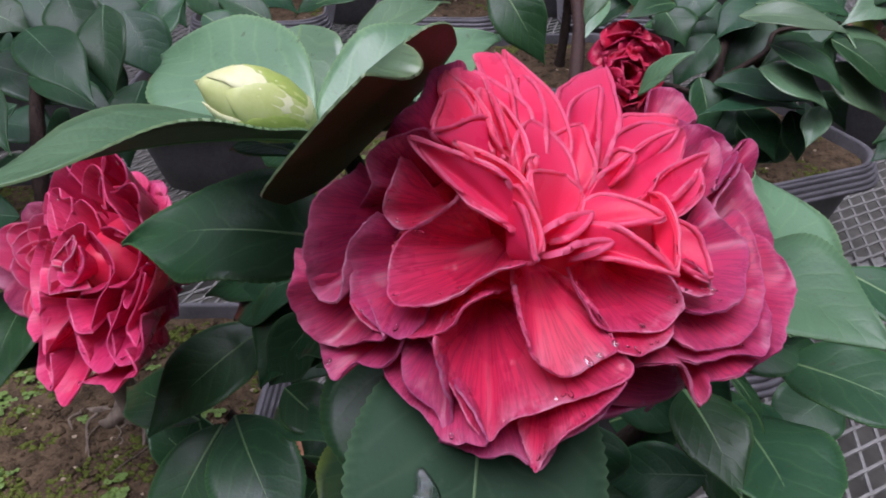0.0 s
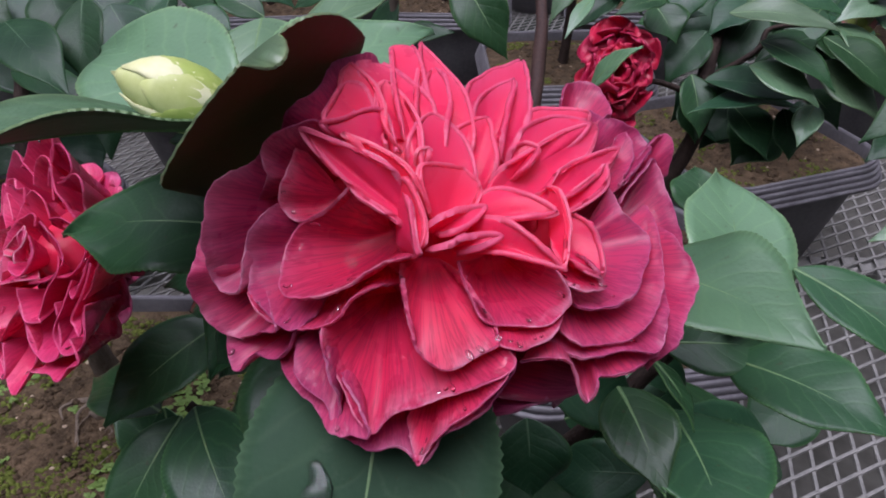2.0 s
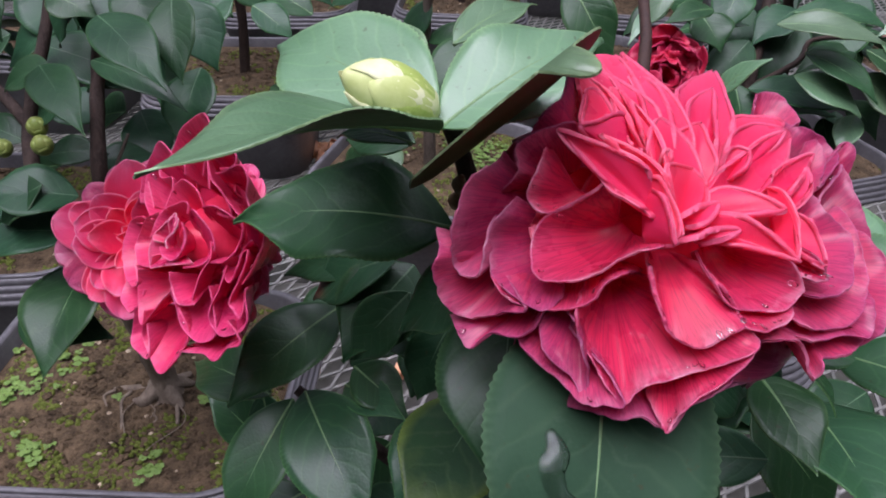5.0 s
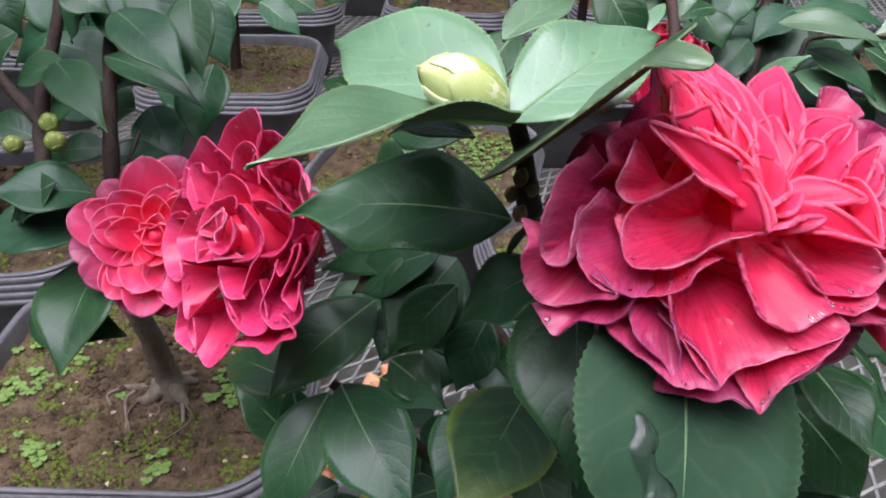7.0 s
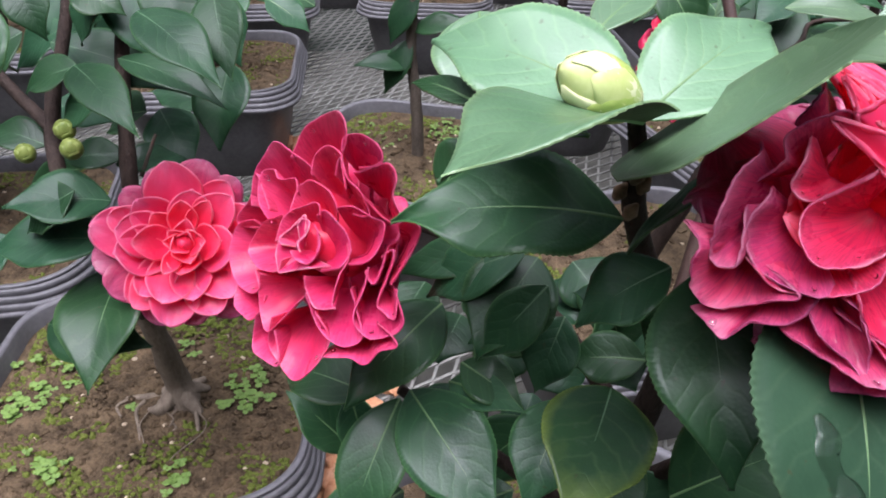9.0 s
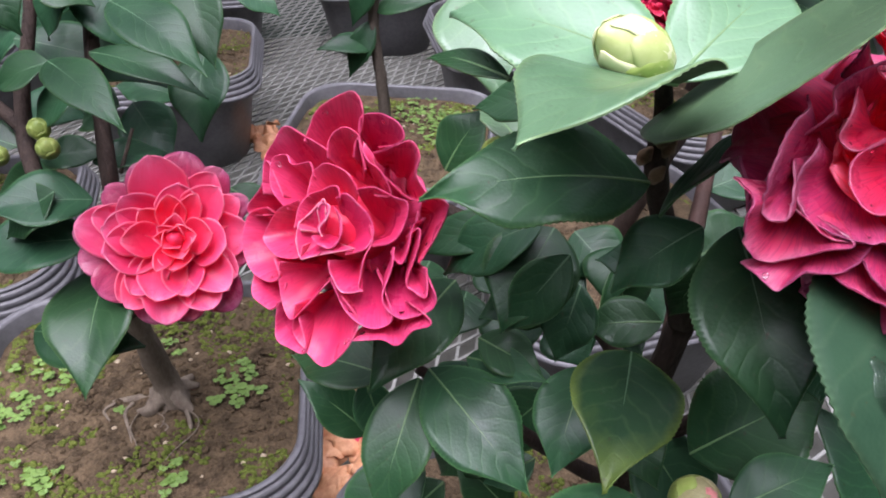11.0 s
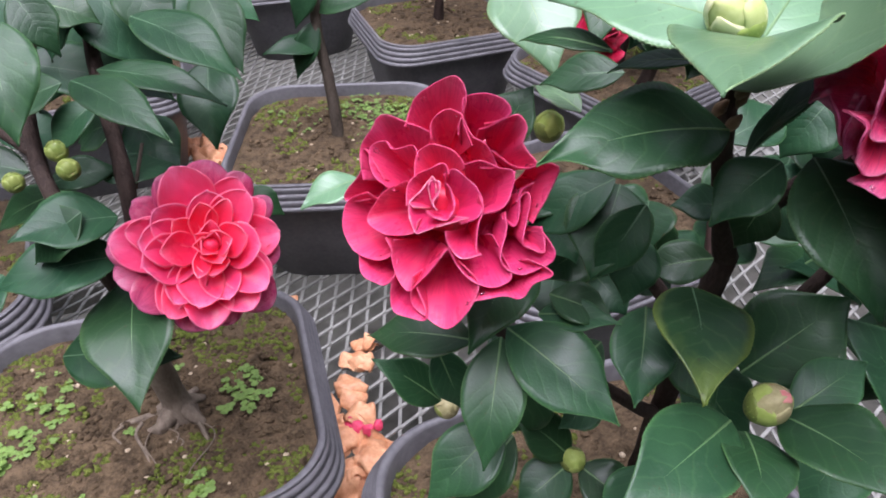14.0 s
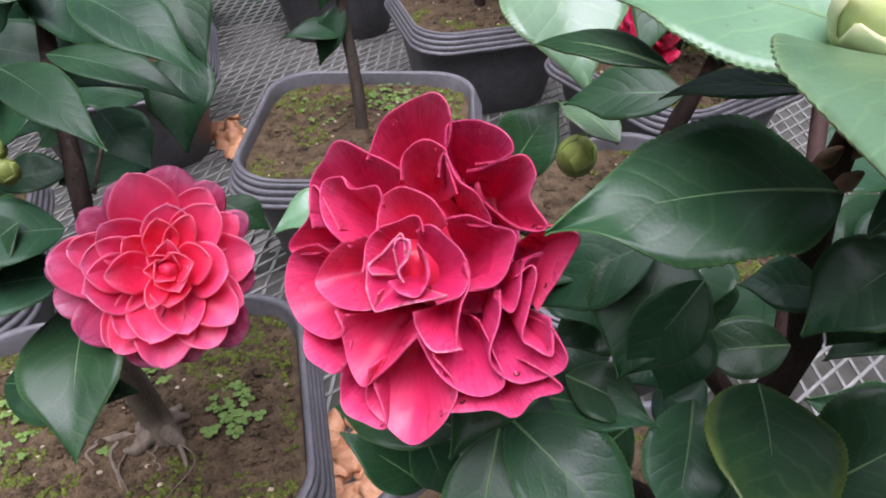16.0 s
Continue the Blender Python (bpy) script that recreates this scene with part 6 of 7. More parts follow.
leaf(shrub_a, (-0.190, 0.414, 0.463), (-0.147, 0.362, 0.454), 0.025, (-0.08, -0.25, 0.96), "dark")
leaf(shrub_a, (-0.186, 0.457, 0.450), (-0.123, 0.425, 0.439), 0.024, (-0.08, -0.25, 0.96), "dark")
leaf(shrub_a, (-0.130, 0.476, 0.440), (-0.135, 0.434, 0.407), 0.038, (-0.14, -0.45, 0.88), "dark")
leaf(shrub_a, (-0.157, 0.423, 0.487), (-0.111, 0.379, 0.470), 0.031, (-0.08, -0.25, 0.96), "dark")
leaf(shrub_a, (-0.123, 0.439, 0.494), (-0.111, 0.398, 0.464), 0.028, (-0.14, -0.45, 0.88), "dark")
leaf(shrub_a, (-0.202, 0.374, 0.508), (-0.197, 0.335, 0.474), 0.033, (0.08, -0.40, 0.91), "mid")
leaf(shrub_a, (-0.195, 0.394, 0.511), (-0.182, 0.379, 0.489), 0.021, (-0.13, -0.41, 0.90), "dark")
leaf(shrub_a, (-0.201, 0.440, 0.452), (-0.234, 0.440, 0.439), 0.029, (-0.13, -0.41, 0.90), "dark")
leaf(shrub_a, (-0.188, 0.441, 0.440), (-0.216, 0.426, 0.420), 0.024, (-0.13, -0.41, 0.90), "dark")
leaf(shrub_a, (-0.191, 0.411, 0.386), (-0.239, 0.393, 0.396), 0.039, (-0.13, -0.41, 0.90), "dark")
leaf(shrub_a, (-0.192, 0.400, 0.368), (-0.260, 0.395, 0.366), 0.040, (-0.13, -0.41, 0.90), "dark")
leaf(shrub_a, (-0.224, 0.456, 0.381), (-0.278, 0.470, 0.354), 0.026, (-0.13, -0.41, 0.90), "mid")
leaf(shrub_a, (-0.194, 0.415, 0.341), (-0.197, 0.333, 0.320), 0.055, (-0.13, -0.41, 0.90), "mid")
leaf(shrub_a, (-0.127, 0.448, 0.365), (-0.103, 0.441, 0.349), 0.022, (-0.13, -0.41, 0.90), "mid")
leaf(shrub_a, (-0.063, 0.381, 0.403), (-0.096, 0.373, 0.398), 0.023, (-0.08, -0.25, 0.96), "fresh")
leaf(shrub_a, (-0.013, 0.308, 0.454), (0.002, 0.310, 0.479), 0.025, (-0.11, -0.35, 0.93), "mid")
leaf(shrub_a, (-0.184, 0.495, 0.402), (-0.160, 0.461, 0.378), 0.037, (-0.13, -0.41, 0.90), "dark")
leaf(shrub_a, (-0.232, 0.508, 0.451), (-0.269, 0.499, 0.427), 0.040, (-0.13, -0.41, 0.90), "dark")
leaf(shrub_a, (-0.189, 0.474, 0.489), (-0.210, 0.465, 0.455), 0.030, (-0.13, -0.41, 0.90), "dark")
leaf(shrub_a, (-0.164, 0.481, 0.491), (-0.143, 0.452, 0.462), 0.034, (-0.13, -0.41, 0.90), "dark")
leaf(shrub_a, (-0.234, 0.444, 0.403), (-0.272, 0.459, 0.408), 0.025, (-0.13, -0.41, 0.90), "dark")
leaf(shrub_a, (-0.189, 0.485, 0.405), (-0.220, 0.497, 0.392), 0.039, (-0.13, -0.41, 0.90), "mid")
leaf(shrub_a, (-0.200, 0.448, 0.388), (-0.160, 0.461, 0.386), 0.024, (-0.13, -0.41, 0.90), "dark")
leaf(shrub_a, (-0.266, 0.433, 0.346), (-0.293, 0.405, 0.333), 0.039, (-0.13, -0.41, 0.90), "dark")
leaf(shrub_a, (-0.205, 0.404, 0.397), (-0.235, 0.396, 0.376), 0.036, (-0.13, -0.41, 0.90), "dark")
leaf(shrub_a, (-0.125, 0.581, 0.447), (-0.094, 0.567, 0.429), 0.027, (-0.03, -0.46, 0.89), "mid")
leaf(shrub_a, (-0.158, 0.532, 0.464), (-0.131, 0.506, 0.428), 0.041, (-0.03, -0.46, 0.89), "dark")
leaf(shrub_a, (-0.251, 0.490, 0.453), (-0.285, 0.473, 0.429), 0.045, (-0.03, -0.46, 0.89), "dark")
leaf(shrub_a, (-0.192, 0.495, 0.493), (-0.147, 0.459, 0.438), 0.050, (0.01, -0.49, 0.87), "dark")
leaf(shrub_a, (-0.236, 0.488, 0.448), (-0.152, 0.473, 0.424), 0.038, (0.01, -0.49, 0.87), "dark")
leaf(shrub_a, (-0.158, 0.543, 0.437), (-0.128, 0.563, 0.466), 0.035, (0.01, -0.49, 0.87), "mid")
leaf(shrub_a, (-0.205, 0.466, 0.485), (-0.177, 0.459, 0.475), 0.028, (0.01, -0.49, 0.87), "mid")
leaf(shrub_a, (-0.190, 0.518, 0.438), (-0.156, 0.500, 0.410), 0.037, (0.01, -0.49, 0.87), "dark")
leaf(shrub_a, (-0.104, 0.683, 0.410), (-0.154, 0.696, 0.431), 0.035, (0.01, -0.49, 0.87), "mid")
leaf(shrub_a, (-0.228, 0.449, 0.391), (-0.190, 0.452, 0.394), 0.024, (0.01, -0.49, 0.87), "dark")
leaf(shrub_a, (-0.241, 0.394, 0.310), (-0.177, 0.373, 0.313), 0.044, (0.01, -0.49, 0.87), "dark")
leaf(shrub_a, (-0.200, 0.651, 0.456), (-0.157, 0.631, 0.425), 0.050, (0.01, -0.32, 0.95), "dark")
leaf(shrub_a, (-0.179, 0.701, 0.439), (-0.139, 0.684, 0.412), 0.045, (0.01, -0.32, 0.95), "mid")
leaf(shrub_a, (-0.201, 0.590, 0.455), (-0.168, 0.570, 0.424), 0.045, (0.01, -0.32, 0.95), "dark")
leaf(shrub_a, (-0.085, 0.793, 0.394), (-0.004, 0.803, 0.406), 0.035, (0.01, -0.32, 0.95), "mid")
leaf(shrub_a, (-0.250, 0.546, 0.481), (-0.216, 0.511, 0.428), 0.063, (0.01, -0.32, 0.95), "dark")
leaf(shrub_a, (-0.188, 0.520, 0.494), (-0.212, 0.494, 0.457), 0.052, (0.01, -0.32, 0.95), "dark")
leaf(shrub_a, (-0.214, 0.580, 0.441), (-0.250, 0.547, 0.393), 0.062, (0.01, -0.32, 0.95), "dark")
leaf(shrub_a, (-0.176, 0.853, 0.396), (-0.114, 0.840, 0.375), 0.050, (0.01, -0.32, 0.95), "dark")
leaf(shrub_a, (-0.066, 0.903, 0.377), (-0.132, 0.889, 0.358), 0.046, (0.01, -0.32, 0.95), "dark")
leaf(shrub_a, (-0.275, 0.540, 0.383), (-0.229, 0.536, 0.376), 0.041, (0.01, -0.32, 0.95), "dark")
leaf(shrub_a, (-0.193, 0.634, 0.341), (-0.243, 0.641, 0.353), 0.050, (0.01, -0.32, 0.95), "dark")
stem(shrub_a, [(-0.212, 0.46, 0.27), (-0.214, 0.43, 0.34), (-0.219, 0.42, 0.388), (-0.227, 0.441, 0.411), (-0.227, 0.457, 0.43), (-0.217, 0.477, 0.466), (-0.215, 0.50, 0.5)], [0.005, 0.005, 0.0048, 0.0045, 0.004, 0.0035, 0.003])
stem(shrub_a, [(-0.227, 0.444, 0.413), (-0.247, 0.456, 0.43), (-0.27, 0.47, 0.45)], [0.004, 0.0035, 0.003])
stem(shrub_a, [(-0.184, 0.441, 0.384), (-0.175, 0.455, 0.405)], [0.0014, 0.0009], GREYBARK, "twig")
for p, r in (((-0.211, 0.427, 0.422), 0.0054), ((-0.207, 0.42, 0.414), 0.0056), ((-0.237, 0.428, 0.407), 0.0052), ((-0.162, 0.564, 0.423), 0.0075)):
    x, y, z = p
    bud(shrub_a, (x - 0.002, y + 0.002, z - r), (x + 0.001, y - 0.003, z + r * 1.1), r, [BUDOLIVE, BUDOLIVE], "small green bud", 6)
bud(shrub, (0.049, 0.1945, 0.391), (0.0522, 0.1855, 0.4095), 0.0073, [BUDOLIVE, BUDGREEN, BUDTAN], "round green bud with a pink tip", 9, BUDTAN)
put("bud_tip", tube("bud_tip", [(0.0513, 0.1880, 0.4045), (0.0520, 0.1862, 0.4083), (0.0522, 0.1857, 0.4093)], [0.0030, 0.0023, 0.0008], 12, 0.5), BUDPINK, shrub, "small pink bud tip")
bud(shrub, (0.013, 0.256, 0.294), (0.011, 0.245, 0.306), 0.0063, [BUDOLIVE, BUDGREEN], "small green bud", 7)
bud(shrub, (-0.031, 0.332, 0.263), (-0.033, 0.320, 0.275), 0.0072, [BUDOLIVE, BUDTAN], "small green bud", 7)
bud(shrub, (0.005, 0.300, 0.460), (0.003, 0.290, 0.475), 0.0058, [BUDOLIVE, BUDGREEN], "small green bud", 7)
for x, y, z in ((0.030, 0.222, 0.512), (0.034, 0.227, 0.506), (0.029, 0.229, 0.503), (0.036, 0.233, 0.498), (0.031, 0.224, 0.500)):
    put("bud_scale", tube("bud_scale", [(x, y + 0.002, z - 0.003), (x, y, z), (x + 0.0005, y - 0.002, z + 0.0035)], [0.0012, 0.0021, 0.0005], 8), SCALE, shrub, "brown leaf bud")

# roots at the foot of the trunk
for pts in ([(-0.214, 0.477, 0.162), (-0.226, 0.482, 0.154), (-0.238, 0.483, 0.150)], [(-0.212, 0.474, 0.160), (-0.203, 0.466, 0.153), (-0.196, 0.461, 0.149)], [(-0.213, 0.477, 0.160), (-0.204, 0.484, 0.154), (-0.195, 0.488, 0.149)], [(-0.216, 0.474, 0.158), (-0.228, 0.464, 0.153), (-0.240, 0.466, 0.149)]):
    put("root", tube("root", pts, [0.0085, 0.0058, 0.0020], 10, 0.6, 4), ROOT, shrub_a)
for pts in ([(-0.235, 0.465, 0.153), (-0.24, 0.448, 0.1535), (-0.232, 0.43, 0.152), (-0.231, 0.416, 0.149)], [(-0.2, 0.462, 0.152), (-0.189, 0.45, 0.153), (-0.19, 0.438, 0.1525), (-0.205, 0.42, 0.152), (-0.213, 0.405, 0.149)], [(-0.225, 0.462, 0.153), (-0.215, 0.452, 0.1535), (-0.222, 0.44, 0.150)]):
    put("root", tube("root", pts, [0.0006] * (len(pts) - 1) + [0.0003], 6, 0.3, 2), ROOT, shrub_a, "pale thread-like root")

# ---- the shrub behind the great flower ----
shrub_h = thing("camellia_shrub", (0.21, 0.64, 0.15), "camellia with a dark red flower and a pink-tipped bud", "shrub", "camellias on the bench")
stem(shrub_h, [(0.21, 0.64, 0.14), (0.235, 0.61, 0.27), (0.257, 0.602, 0.346), (0.257, 0.613, 0.381), (0.268, 0.639, 0.409), (0.281, 0.67, 0.446), (0.3, 0.7, 0.5)], [0.010, 0.008, 0.0065, 0.006, 0.0055, 0.005, 0.004], BARK, "trunk")
stem(shrub_h, [(0.257, 0.613, 0.381), (0.293, 0.617, 0.403), (0.306, 0.628, 0.418), (0.345, 0.615, 0.424)], [0.003, 0.0022, 0.002, 0.0016])
stem(shrub_h, [(0.25, 0.61, 0.37), (0.22, 0.60, 0.385), (0.181, 0.592, 0.392)], [0.003, 0.0022, 0.002])
flower_4 = flower(shrub_h, (0.180, 0.592, 0.392), (0.0, -0.8, 0.55), "dark red ruffled flower", False, 1.5)
rng_f = np.random.RandomState(23)
for k in range(30):
    a = k * 137.5 + rng_f.uniform(-25, 25)
    r = 4 + 31 * (k / 29) ** 0.7
    long = 1.25 if abs(math.sin(radians(a))) > 0.6 else 0.9
    petal(flower_4, (a + rng_f.uniform(-20, 20), r * 0.3, 8), (a, r * long * rng_f.uniform(0.85, 1.1), 32 - 24 * (k / 29) ** 1.5 + rng_f.uniform(-4, 4)), (17 + 9 * k / 29) * rng_f.uniform(0.8, 1.25), "deep", rng_f.uniform(0.1, 0.7), rng_f.uniform(-0.15, 0.1), 0.1, 0.22, pleat=0.03)
bud(shrub_h, (0.349, 0.612, 0.424), (0.372, 0.607, 0.431), 0.0105, [BUDGREEN, BUDTAN], "green bud with a pink tip", 8, BUDPINK)
leaf(shrub_h, (0.172, 0.626, 0.458), (0.203, 0.611, 0.434), 0.028, (0.01, -0.32, 0.95), "mid")
leaf(shrub_h, (0.250, 0.661, 0.452), (0.232, 0.628, 0.421), 0.036, (0.01, -0.32, 0.95), "mid")
leaf(shrub_h, (0.186, 0.619, 0.446), (0.149, 0.604, 0.426), 0.024, (0.01, -0.32, 0.95), "dark")
leaf(shrub_h, (0.270, 0.598, 0.447), (0.347, 0.596, 0.441), 0.029, (0.01, -0.32, 0.95), "mid")
leaf(shrub_h, (0.280, 0.582, 0.423), (0.326, 0.546, 0.404), 0.032, (0.01, -0.32, 0.95), "mid")
leaf(shrub_h, (0.325, 0.585, 0.425), (0.368, 0.542, 0.396), 0.041, (0.01, -0.32, 0.95), "mid")
leaf(shrub_h, (0.370, 0.620, 0.438), (0.403, 0.575, 0.407), 0.038, (0.01, -0.32, 0.95), "mid")
leaf(shrub_h, (0.328, 0.592, 0.382), (0.349, 0.568, 0.363), 0.033, (0.01, -0.32, 0.95), "mid")
leaf(shrub_h, (0.251, 0.594, 0.389), (0.333, 0.579, 0.381), 0.039, (0.01, -0.32, 0.95), "dark")
leaf(shrub_h, (0.244, 0.606, 0.389), (0.249, 0.570, 0.354), 0.031, (0.01, -0.32, 0.95), "mid")
leaf(shrub_h, (0.278, 0.604, 0.366), (0.306, 0.572, 0.336), 0.041, (0.01, -0.32, 0.95), "mid")
leaf(shrub_h, (0.347, 0.635, 0.355), (0.343, 0.610, 0.319), 0.029, (0.01, -0.32, 0.95), "dark")
leaf(shrub_h, (0.305, 0.657, 0.425), (0.272, 0.625, 0.380), 0.044, (0.01, -0.32, 0.95), "dark")
leaf(shrub_h, (0.369, 0.678, 0.453), (0.313, 0.666, 0.438), 0.037, (0.01, -0.32, 0.95), "mid")
leaf(shrub_h, (0.375, 0.614, 0.465), (0.351, 0.599, 0.444), 0.033, (0.01, -0.32, 0.95), "mid")
leaf(shrub_h, (0.274, 0.680, 0.425), (0.236, 0.654, 0.389), 0.043, (0.01, -0.32, 0.95), "dark")
leaf(shrub_h, (0.311, 0.670, 0.374), (0.283, 0.639, 0.329), 0.055, (0.01, -0.32, 0.95), "dark")
leaf(shrub_h, (0.236, 0.702, 0.423), (0.206, 0.717, 0.448), 0.045, (0.01, -0.32, 0.95), "dark")
leaf(shrub_h, (0.375, 0.714, 0.435), (0.346, 0.688, 0.398), 0.050, (0.01, -0.32, 0.95), "dark")
leaf(shrub_h, (0.432, 0.690, 0.432), (0.471, 0.675, 0.408), 0.043, (0.01, -0.32, 0.95), "mid")
leaf(shrub_h, (0.258, 0.644, 0.337), (0.308, 0.634, 0.320), 0.050, (0.01, -0.32, 0.95), "dark")
leaf(shrub_h, (0.147, 0.515, 0.473), (0.128, 0.488, 0.459), 0.010, (0.02, -0.28, 0.90), "fresh")
leaf(shrub_h, (0.215, 0.635, 0.433), (0.229, 0.608, 0.414), 0.040, (-0.09, -0.30, 0.90), "mid")
leaf(shrub_h, (0.217, 0.615, 0.443), (0.176, 0.588, 0.442), 0.022, (0.21, -0.29, 0.90), "mid")
leaf(shrub_h, (0.255, 0.585, 0.442), (0.321, 0.558, 0.443), 0.032, (0.35, -0.48, 0.90), "fresh")
leaf(shrub_h, (0.274, 0.575, 0.408), (0.319, 0.548, 0.391), 0.032, (0.02, -0.46, 0.90), "fresh")
leaf(shrub_h, (0.319, 0.575, 0.409), (0.364, 0.548, 0.381), 0.040, (-0.16, -0.38, 0.90), "fresh")
leaf(shrub_h, (0.336, 0.595, 0.431), (0.374, 0.568, 0.397), 0.034, (0.06, -0.29, 0.90), "fresh")
leaf(shrub_h, (0.327, 0.595, 0.367), (0.236, 0.568, 0.381), 0.032, (0.12, -0.01, 0.90), "dark")
leaf(shrub_h, (0.317, 0.615, 0.348), (0.285, 0.588, 0.321), 0.052, (0.20, -0.59, 0.90), "mid")
leaf(shrub_h, (0.316, 0.595, 0.366), (0.320, 0.568, 0.335), 0.029, (0.05, -0.44, 0.90), "dark")
leaf(shrub_h, (0.329, 0.575, 0.378), (0.311, 0.548, 0.359), 0.022, (-0.10, -0.15, 0.90), "fresh")
leaf(shrub_h, (0.430, 0.615, 0.339), (0.391, 0.588, 0.326), 0.030, (-0.04, -0.64, 0.90), "mid")
leaf(shrub_h, (0.246, 0.615, 0.364), (0.253, 0.588, 0.340), 0.028, (0.08, -0.39, 0.90), "mid")
leaf(shrub_h, (0.259, 0.635, 0.413), (0.225, 0.608, 0.381), 0.038, (-0.25, -0.49, 0.90), "dark")
leaf(shrub_h, (0.344, 0.635, 0.408), (0.290, 0.608, 0.400), 0.033, (-0.13, -0.35, 0.90), "dark")
leaf(shrub_h, (0.298, 0.655, 0.433), (0.258, 0.628, 0.414), 0.036, (-0.08, -0.34, 0.90), "dark")
leaf(shrub_h, (0.383, 0.615, 0.448), (0.332, 0.588, 0.437), 0.028, (0.41, -0.47, 0.90), "fresh")
leaf(shrub_h, (0.290, 0.675, 0.365), (0.301, 0.648, 0.408), 0.035, (-0.17, -0.39, 0.90), "dark")
leaf(shrub_h, (0.278, 0.655, 0.368), (0.243, 0.628, 0.341), 0.034, (0.25, -0.46, 0.90), "dark")
leaf(shrub_h, (0.214, 0.675, 0.407), (0.259, 0.648, 0.425), 0.031, (0.33, -0.55, 0.90), "mid")
leaf(shrub_h, (0.348, 0.645, 0.376), (0.283, 0.618, 0.377), 0.033, (-0.22, -0.36, 0.90), "dark")
leaf(shrub_h, (0.304, 0.645, 0.346), (0.267, 0.618, 0.321), 0.036, (-0.18, -0.44, 0.90), "dark")
leaf(shrub_h, (0.352, 0.655, 0.424), (0.323, 0.628, 0.401), 0.034, (0.11, -0.24, 0.90), "mid")

# ---- the shrub in the second pot ----
shrub_b = thing("camellia_shrub", (-0.012, 0.89, 0.15), "young camellia with a thin bare stem", "shrub", "camellias on the bench")
stem(shrub_b, [(-0.012, 0.89, 0.14), (-0.014, 0.90, 0.22), (-0.02, 0.915, 0.30), (-0.01, 0.92, 0.42), (0.0, 0.93, 0.56)], [0.0085, 0.0075, 0.0065, 0.006, 0.005], GREYBARK, "trunk")


def sprig_leaf(plant, base, out, size, kind, normal):
    tip = Vector(base) + Vector(out).normalized() * size
    leaf(plant, base, tip, size * 0.46, normal, kind, fine=False)


for base, out in (((-0.02, 0.915, 0.30), (-0.5, -0.3, -0.9)), ((-0.018, 0.915, 0.31), (0.9, -0.1, 0.2)), ((-0.016, 0.91, 0.27), (-0.9, -0.2, 0.1)), ((-0.01, 0.92, 0.4), (0.5, -0.6, 0.1)), ((-0.01, 0.92, 0.42), (-0.8, -0.3, 0.1)), ((-0.012, 0.92, 0.36), (-0.5, -0.2, -0.9))):
    sprig_leaf(shrub_b, base, out, 0.075, "mid" if out[0] > 0 else "dark", (0.1, -0.5, 0.8))


def potted_shrub(place, seed, count, low, label):
    """A bushy camellia: a forked stem and a loose crown of leaves."""
    rng = np.random.RandomState(seed)
    x, y = place
    ob = thing("camellia_shrub", (x, y, 0.15), label, "shrub", "camellias on the bench")
    stem(ob, [(x, y, 0.14), (x + 0.01, y, 0.26), (x - 0.01, y + 0.01, 0.38), (x, y, 0.56)], [0.009, 0.0075, 0.006, 0.003], BARK, "trunk", seed)
    for k in range(7):
        a, z = k * 2.4 + seed, rng.uniform(low - 0.05, 0.5)
        p = Vector((x, y, z))
        q = p + Vector((math.cos(a), math.sin(a), 0.55)) * rng.uniform(0.07, 0.13)
        stem(ob, [p, (p + q) / 2 + Vector((0, 0, -0.008)), q], [0.0035, 0.0028, 0.0018])
        for i in range(count // 7):
            t = rng.uniform(0.3, 1.0)
            b = p.lerp(q, t)
            d = Vector((math.cos(a) + rng.normal(0, 0.8), math.sin(a) + rng.normal(0, 0.8), rng.normal(0.0, 0.35)))
            sprig_leaf(ob, b, d, rng.uniform(0.055, 0.085), ("dark", "dark", "dark", "mid")[i % 4], (rng.normal(0, 0.3), rng.normal(-0.1, 0.3), 1.0))
    return ob


bushy = potted_shrub((-0.345, 1.20), 3, 70, 0.34, "bushy dark green camellia in a mossy pot")
taller = potted_shrub((0.447, 0.985), 5, 84, 0.27, "bushy camellia with glossy dark leaves")
for ob, (x, y), turn in ((bushy, (0.235, 1.265), 40), (bushy, (0.02, 1.64), 140), (taller, (-0.50, 0.735), 200), (bushy, (-0.36, 1.62), 250), (taller, (0.43, 1.66), 80), (taller, (0.86, 1.35), 160), (bushy, (-0.75, 1.35), 30), (taller, (0.80, 0.62), 290), (taller, (-0.2, 2.1), 10), (bushy, (0.3, 2.15), 120), (taller, (0.75, 2.1), 220)):
    made = copy_thing(ob, Matrix.Translation((x, y, 0.15)) @ Matrix.Rotation(radians(turn), 4, "Z"))


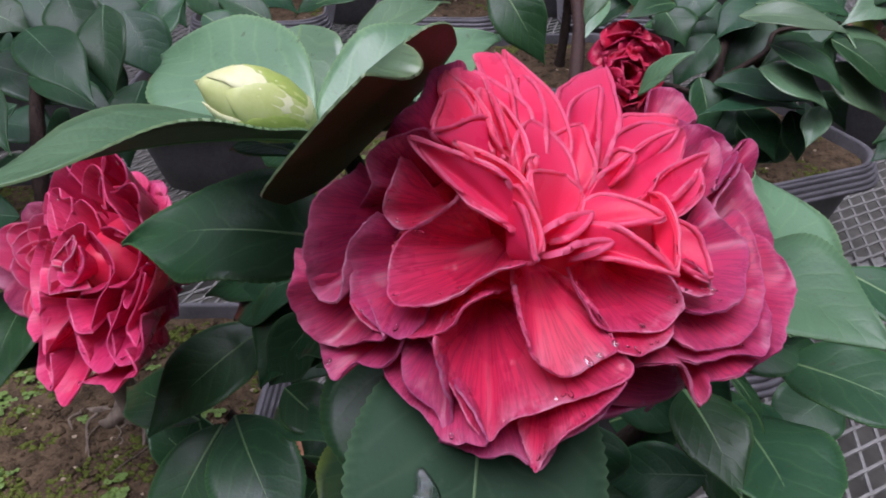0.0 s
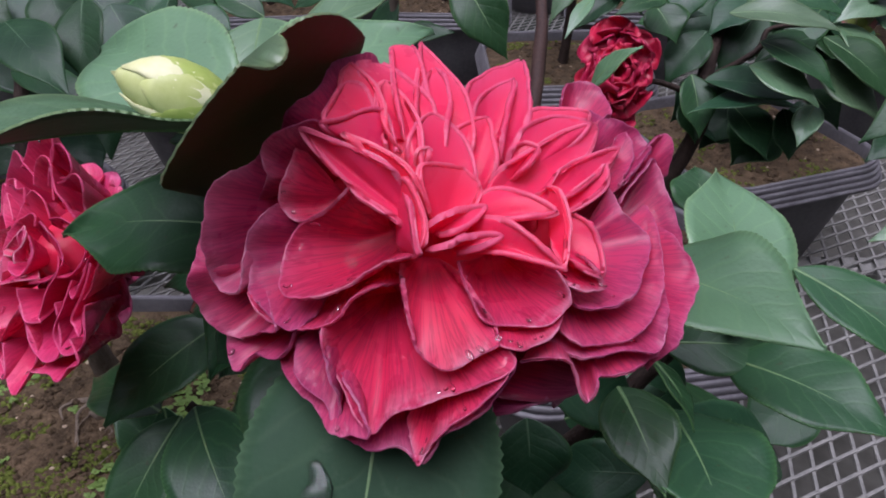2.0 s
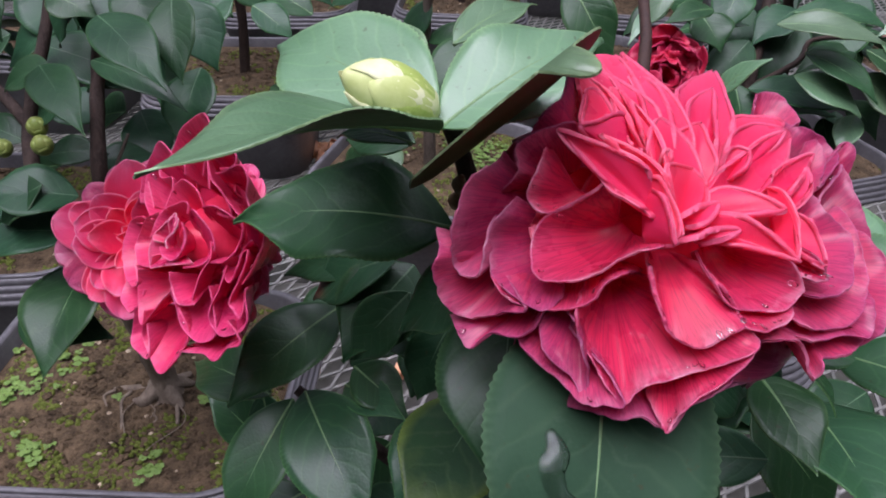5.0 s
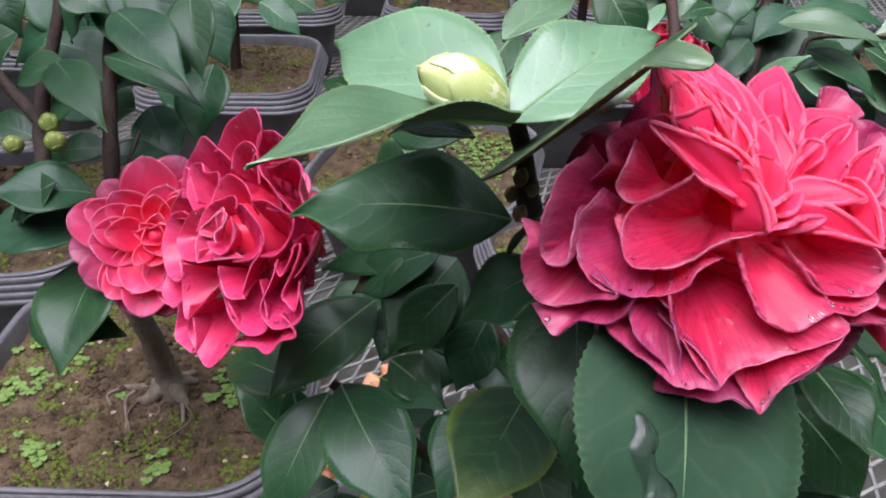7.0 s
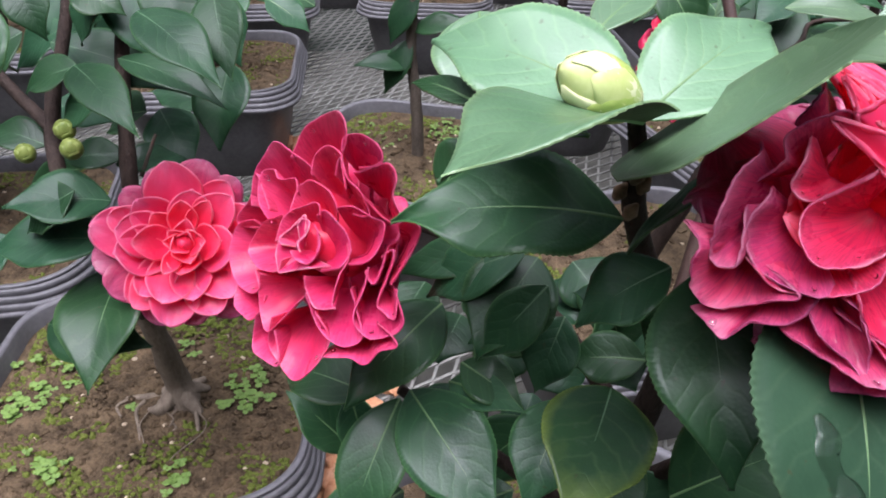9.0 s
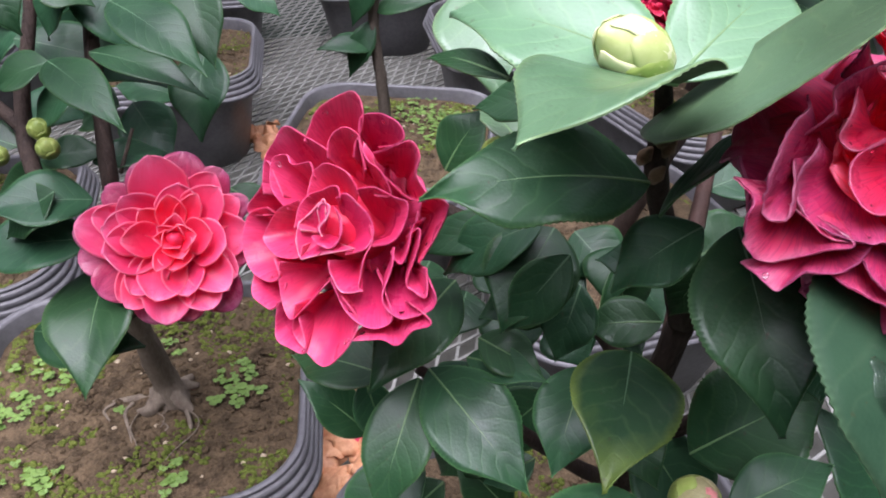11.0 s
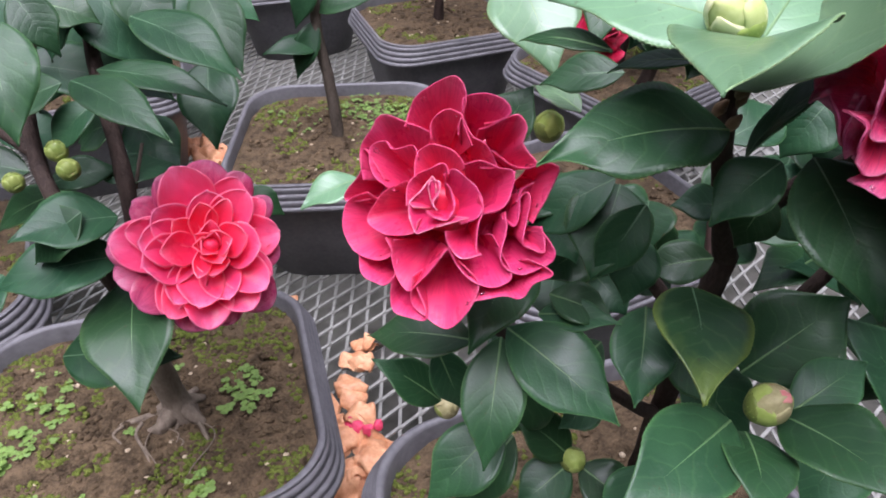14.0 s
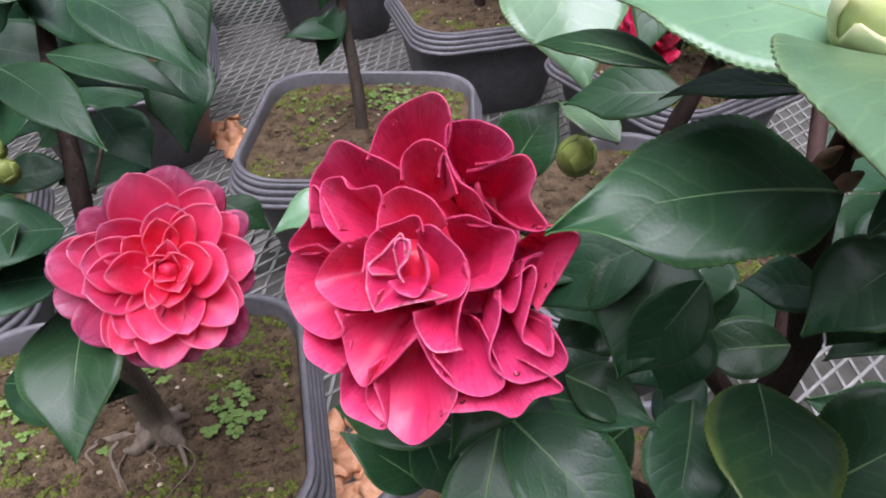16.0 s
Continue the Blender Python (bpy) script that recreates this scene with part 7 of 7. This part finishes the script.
# ---- fallen flowers on the bench ----
def fallen_flower(x, y, z, size, count, seed, mat, label):
    rng = np.random.RandomState(seed)
    ob = thing("fallen_flower", (x, y, z), label, "fallen flower", "fallen flowers on the bench")
    for k in range(count):
        a = rng.uniform(0, 6.28)
        r = size * rng.uniform(0.0, 0.6)
        b = Vector((x + math.cos(a) * r * 0.6, y + math.sin(a) * r * 0.6, z + 0.002 + rng.uniform(0, 0.010)))
        d = a + rng.normal(0, 0.7)
        t = b + Vector((math.cos(d), math.sin(d), rng.uniform(-0.1, 0.35))) * size * rng.uniform(0.7, 1.1)
        t.z = max(t.z, z + 0.003)
        g = blade_grid(b, t, (rng.normal(0, 0.35), rng.normal(0, 0.35), 1), size * rng.uniform(0.85, 1.25), petal_profile(0.02), 16, 14, rng.uniform(0.12, 0.3), rng.uniform(-0.7, 0.3), 0, 0.16, 0.6, 0.2, 0, 0, 0, seed * 50 + k, 0.0013, False, 1.0, 0.02)
        g[:, :, 2] = np.maximum(g[:, :, 2], z + 0.0006)
        put("petal", sheet("petal", g, 0.0005), mat, ob)
    return ob


fallen_flower(-0.080, 0.497, 0.0, 0.036, 15, 1, DRY, "withered orange-brown flower fallen on the bench")
fallen_flower(-0.062, 0.474, 0.0, 0.032, 11, 2, DRY, "withered orange-brown flower fallen on the bench")
fallen_flower(-0.082, 0.560, 0.0, 0.034, 10, 3, DRY, "withered orange-brown flower fallen on the bench")
fallen_flower(-0.046, 0.635, 0.0, 0.026, 6, 4, DRY, "withered orange flower fallen on the bench")
fallen_flower(-0.114, 0.742, 0.0, 0.016, 2, 5, DRY, "single withered orange petal on the bench")
fallen_flower(-0.175, 1.13, 0.0, 0.036, 12, 6, DRY, "withered orange flower fallen beside the pots")
fallen_flower(-0.215, 1.19, 0.0, 0.034, 9, 7, DRY, "withered orange flower fallen beside the pots")
fallen_flower(-0.072, 0.532, 0.010, 0.014, 2, 8, PINKFALL, "fresh pink petals fallen on withered ones")
fallen_flower(-0.057, 0.522, 0.010, 0.013, 2, 9, PINKFALL, "fresh pink petals fallen on withered ones")
fallen_flower(-0.066, 0.452, 0.0, 0.016, 2, 10, PINKFALL, "fresh pink petal fallen on the bench")


# ---- water ----
def drop_mesh():
    pts, faces = [(0, 0, 0.5)], []
    for r, z in ((0.45, 0.42), (0.8, 0.26), (1.0, 0.0), (0.6, -0.12)):
        pts += [(r * math.cos(a * math.pi / 6), r * math.sin(a * math.pi / 6), z) for a in range(12)]
    faces += [(0, 1 + k, 1 + (k + 1) % 12) for k in range(12)]
    for i in range(3):
        faces += [(1 + i * 12 + k, 13 + i * 12 + k, 13 + i * 12 + (k + 1) % 12, 1 + i * 12 + (k + 1) % 12) for k in range(12)]
    faces.append(tuple(48 - k for k in range(12)))
    return mesh_of("water_drop", pts, faces)


DROP = drop_mesh()
DROP.materials.append(WATER)
rng_w = np.random.RandomState(77)


def drop_on(ob, along, across, size, stretch=1.0):
    g, kind = GRID[ob.name]
    i, j = int(along * min(g.shape[0] - 1, 16)), int(across * (g.shape[1] - 1))
    i, j = min(max(i, 1), g.shape[0] - 2), min(max(j, 1), g.shape[1] - 2)
    du, dv = Vector(g[i, j + 1] - g[i, j - 1]), Vector(g[i + 1, j] - g[i - 1, j])
    nr = du.cross(dv).normalized()
    nr = nr if nr.dot(Vector(FLOWER[ob.parent.name][1])) > 0 else -nr
    x = dv.normalized()
    y = nr.cross(x)
    m = Matrix((x * size * stretch, y * size, nr * size)).transposed().to_4x4()
    m.translation = Vector(g[i, j]) + nr * 0.0006
    d = new("water_drop", DROP)
    d.matrix_world = m
    tagged(d, "clear water drop on a wet petal", "water drop", "water drops")


for ob in [o for o in flower_1.children if o.name in GRID and GRID[o.name][1] != "bright"]:
    for k in range(rng_w.randint(0, 2)):
        drop_on(ob, rng_w.uniform(0.85, 1.0), rng_w.uniform(0.1, 0.9), rng_w.uniform(0.0003, 0.0006), rng_w.uniform(1, 2))
for ob in [o for o in flower_1.children if o.name in GRID and GRID[o.name][1] == "mid"][:9]:
    for k in range(3):
        drop_on(ob, rng_w.uniform(0.93, 1.0), rng_w.uniform(0.2, 0.85), rng_w.uniform(0.0002, 0.0005), rng_w.uniform(0.8, 2.4))
for ob in [o for o in flower_2.children if o.name in GRID][1:18]:
    drop_on(ob, rng_w.uniform(0.85, 1.0), rng_w.uniform(0.15, 0.85), rng_w.uniform(0.0004, 0.0009), rng_w.uniform(1, 1.6))
for ob in [o for o in flower_3.children if o.name in GRID][14:22]:
    drop_on(ob, rng_w.uniform(0.8, 0.95), rng_w.uniform(0.2, 0.8), rng_w.uniform(0.0005, 0.0012), rng_w.uniform(1, 1.8))


def puddle(ob, spots):
    """A thin winding film of water on a leaf."""
    g = GRID[ob.name][0]
    pts = []
    for along, across, r in spots:
        i, j = along * (g.shape[0] - 1), across * (g.shape[1] - 1)
        a = g[int(i), int(j)] + (g[int(i), min(int(j) + 1, g.shape[1] - 1)] - g[int(i), int(j)]) * (j - int(j))
        pts.append((Vector(a), r))
    nr = Vector(np.cross(g[20, -1] - g[20, 0], g[-1, 5] - g[0, 5])).normalized()
    nr = nr if nr.z > 0 else -nr
    me = tube("water_film", [p + nr * 0.0005 for p, r in pts], [r for p, r in pts], 12)
    base = pts[0][0] + nr * 0.0005
    for v in me.vertices:
        h = (v.co - base).dot(nr)
        v.co -= nr * h * 0.78
    tagged(put("water_film", me, WATER), "thin winding film of water on a leaf", "water")


puddle(wet_leaf, [(0.45, 0.28, 0.0008), (0.50, 0.32, 0.0024), (0.55, 0.29, 0.0030), (0.60, 0.33, 0.0017), (0.65, 0.37, 0.0032), (0.70, 0.34, 0.0022), (0.74, 0.30, 0.0008)])
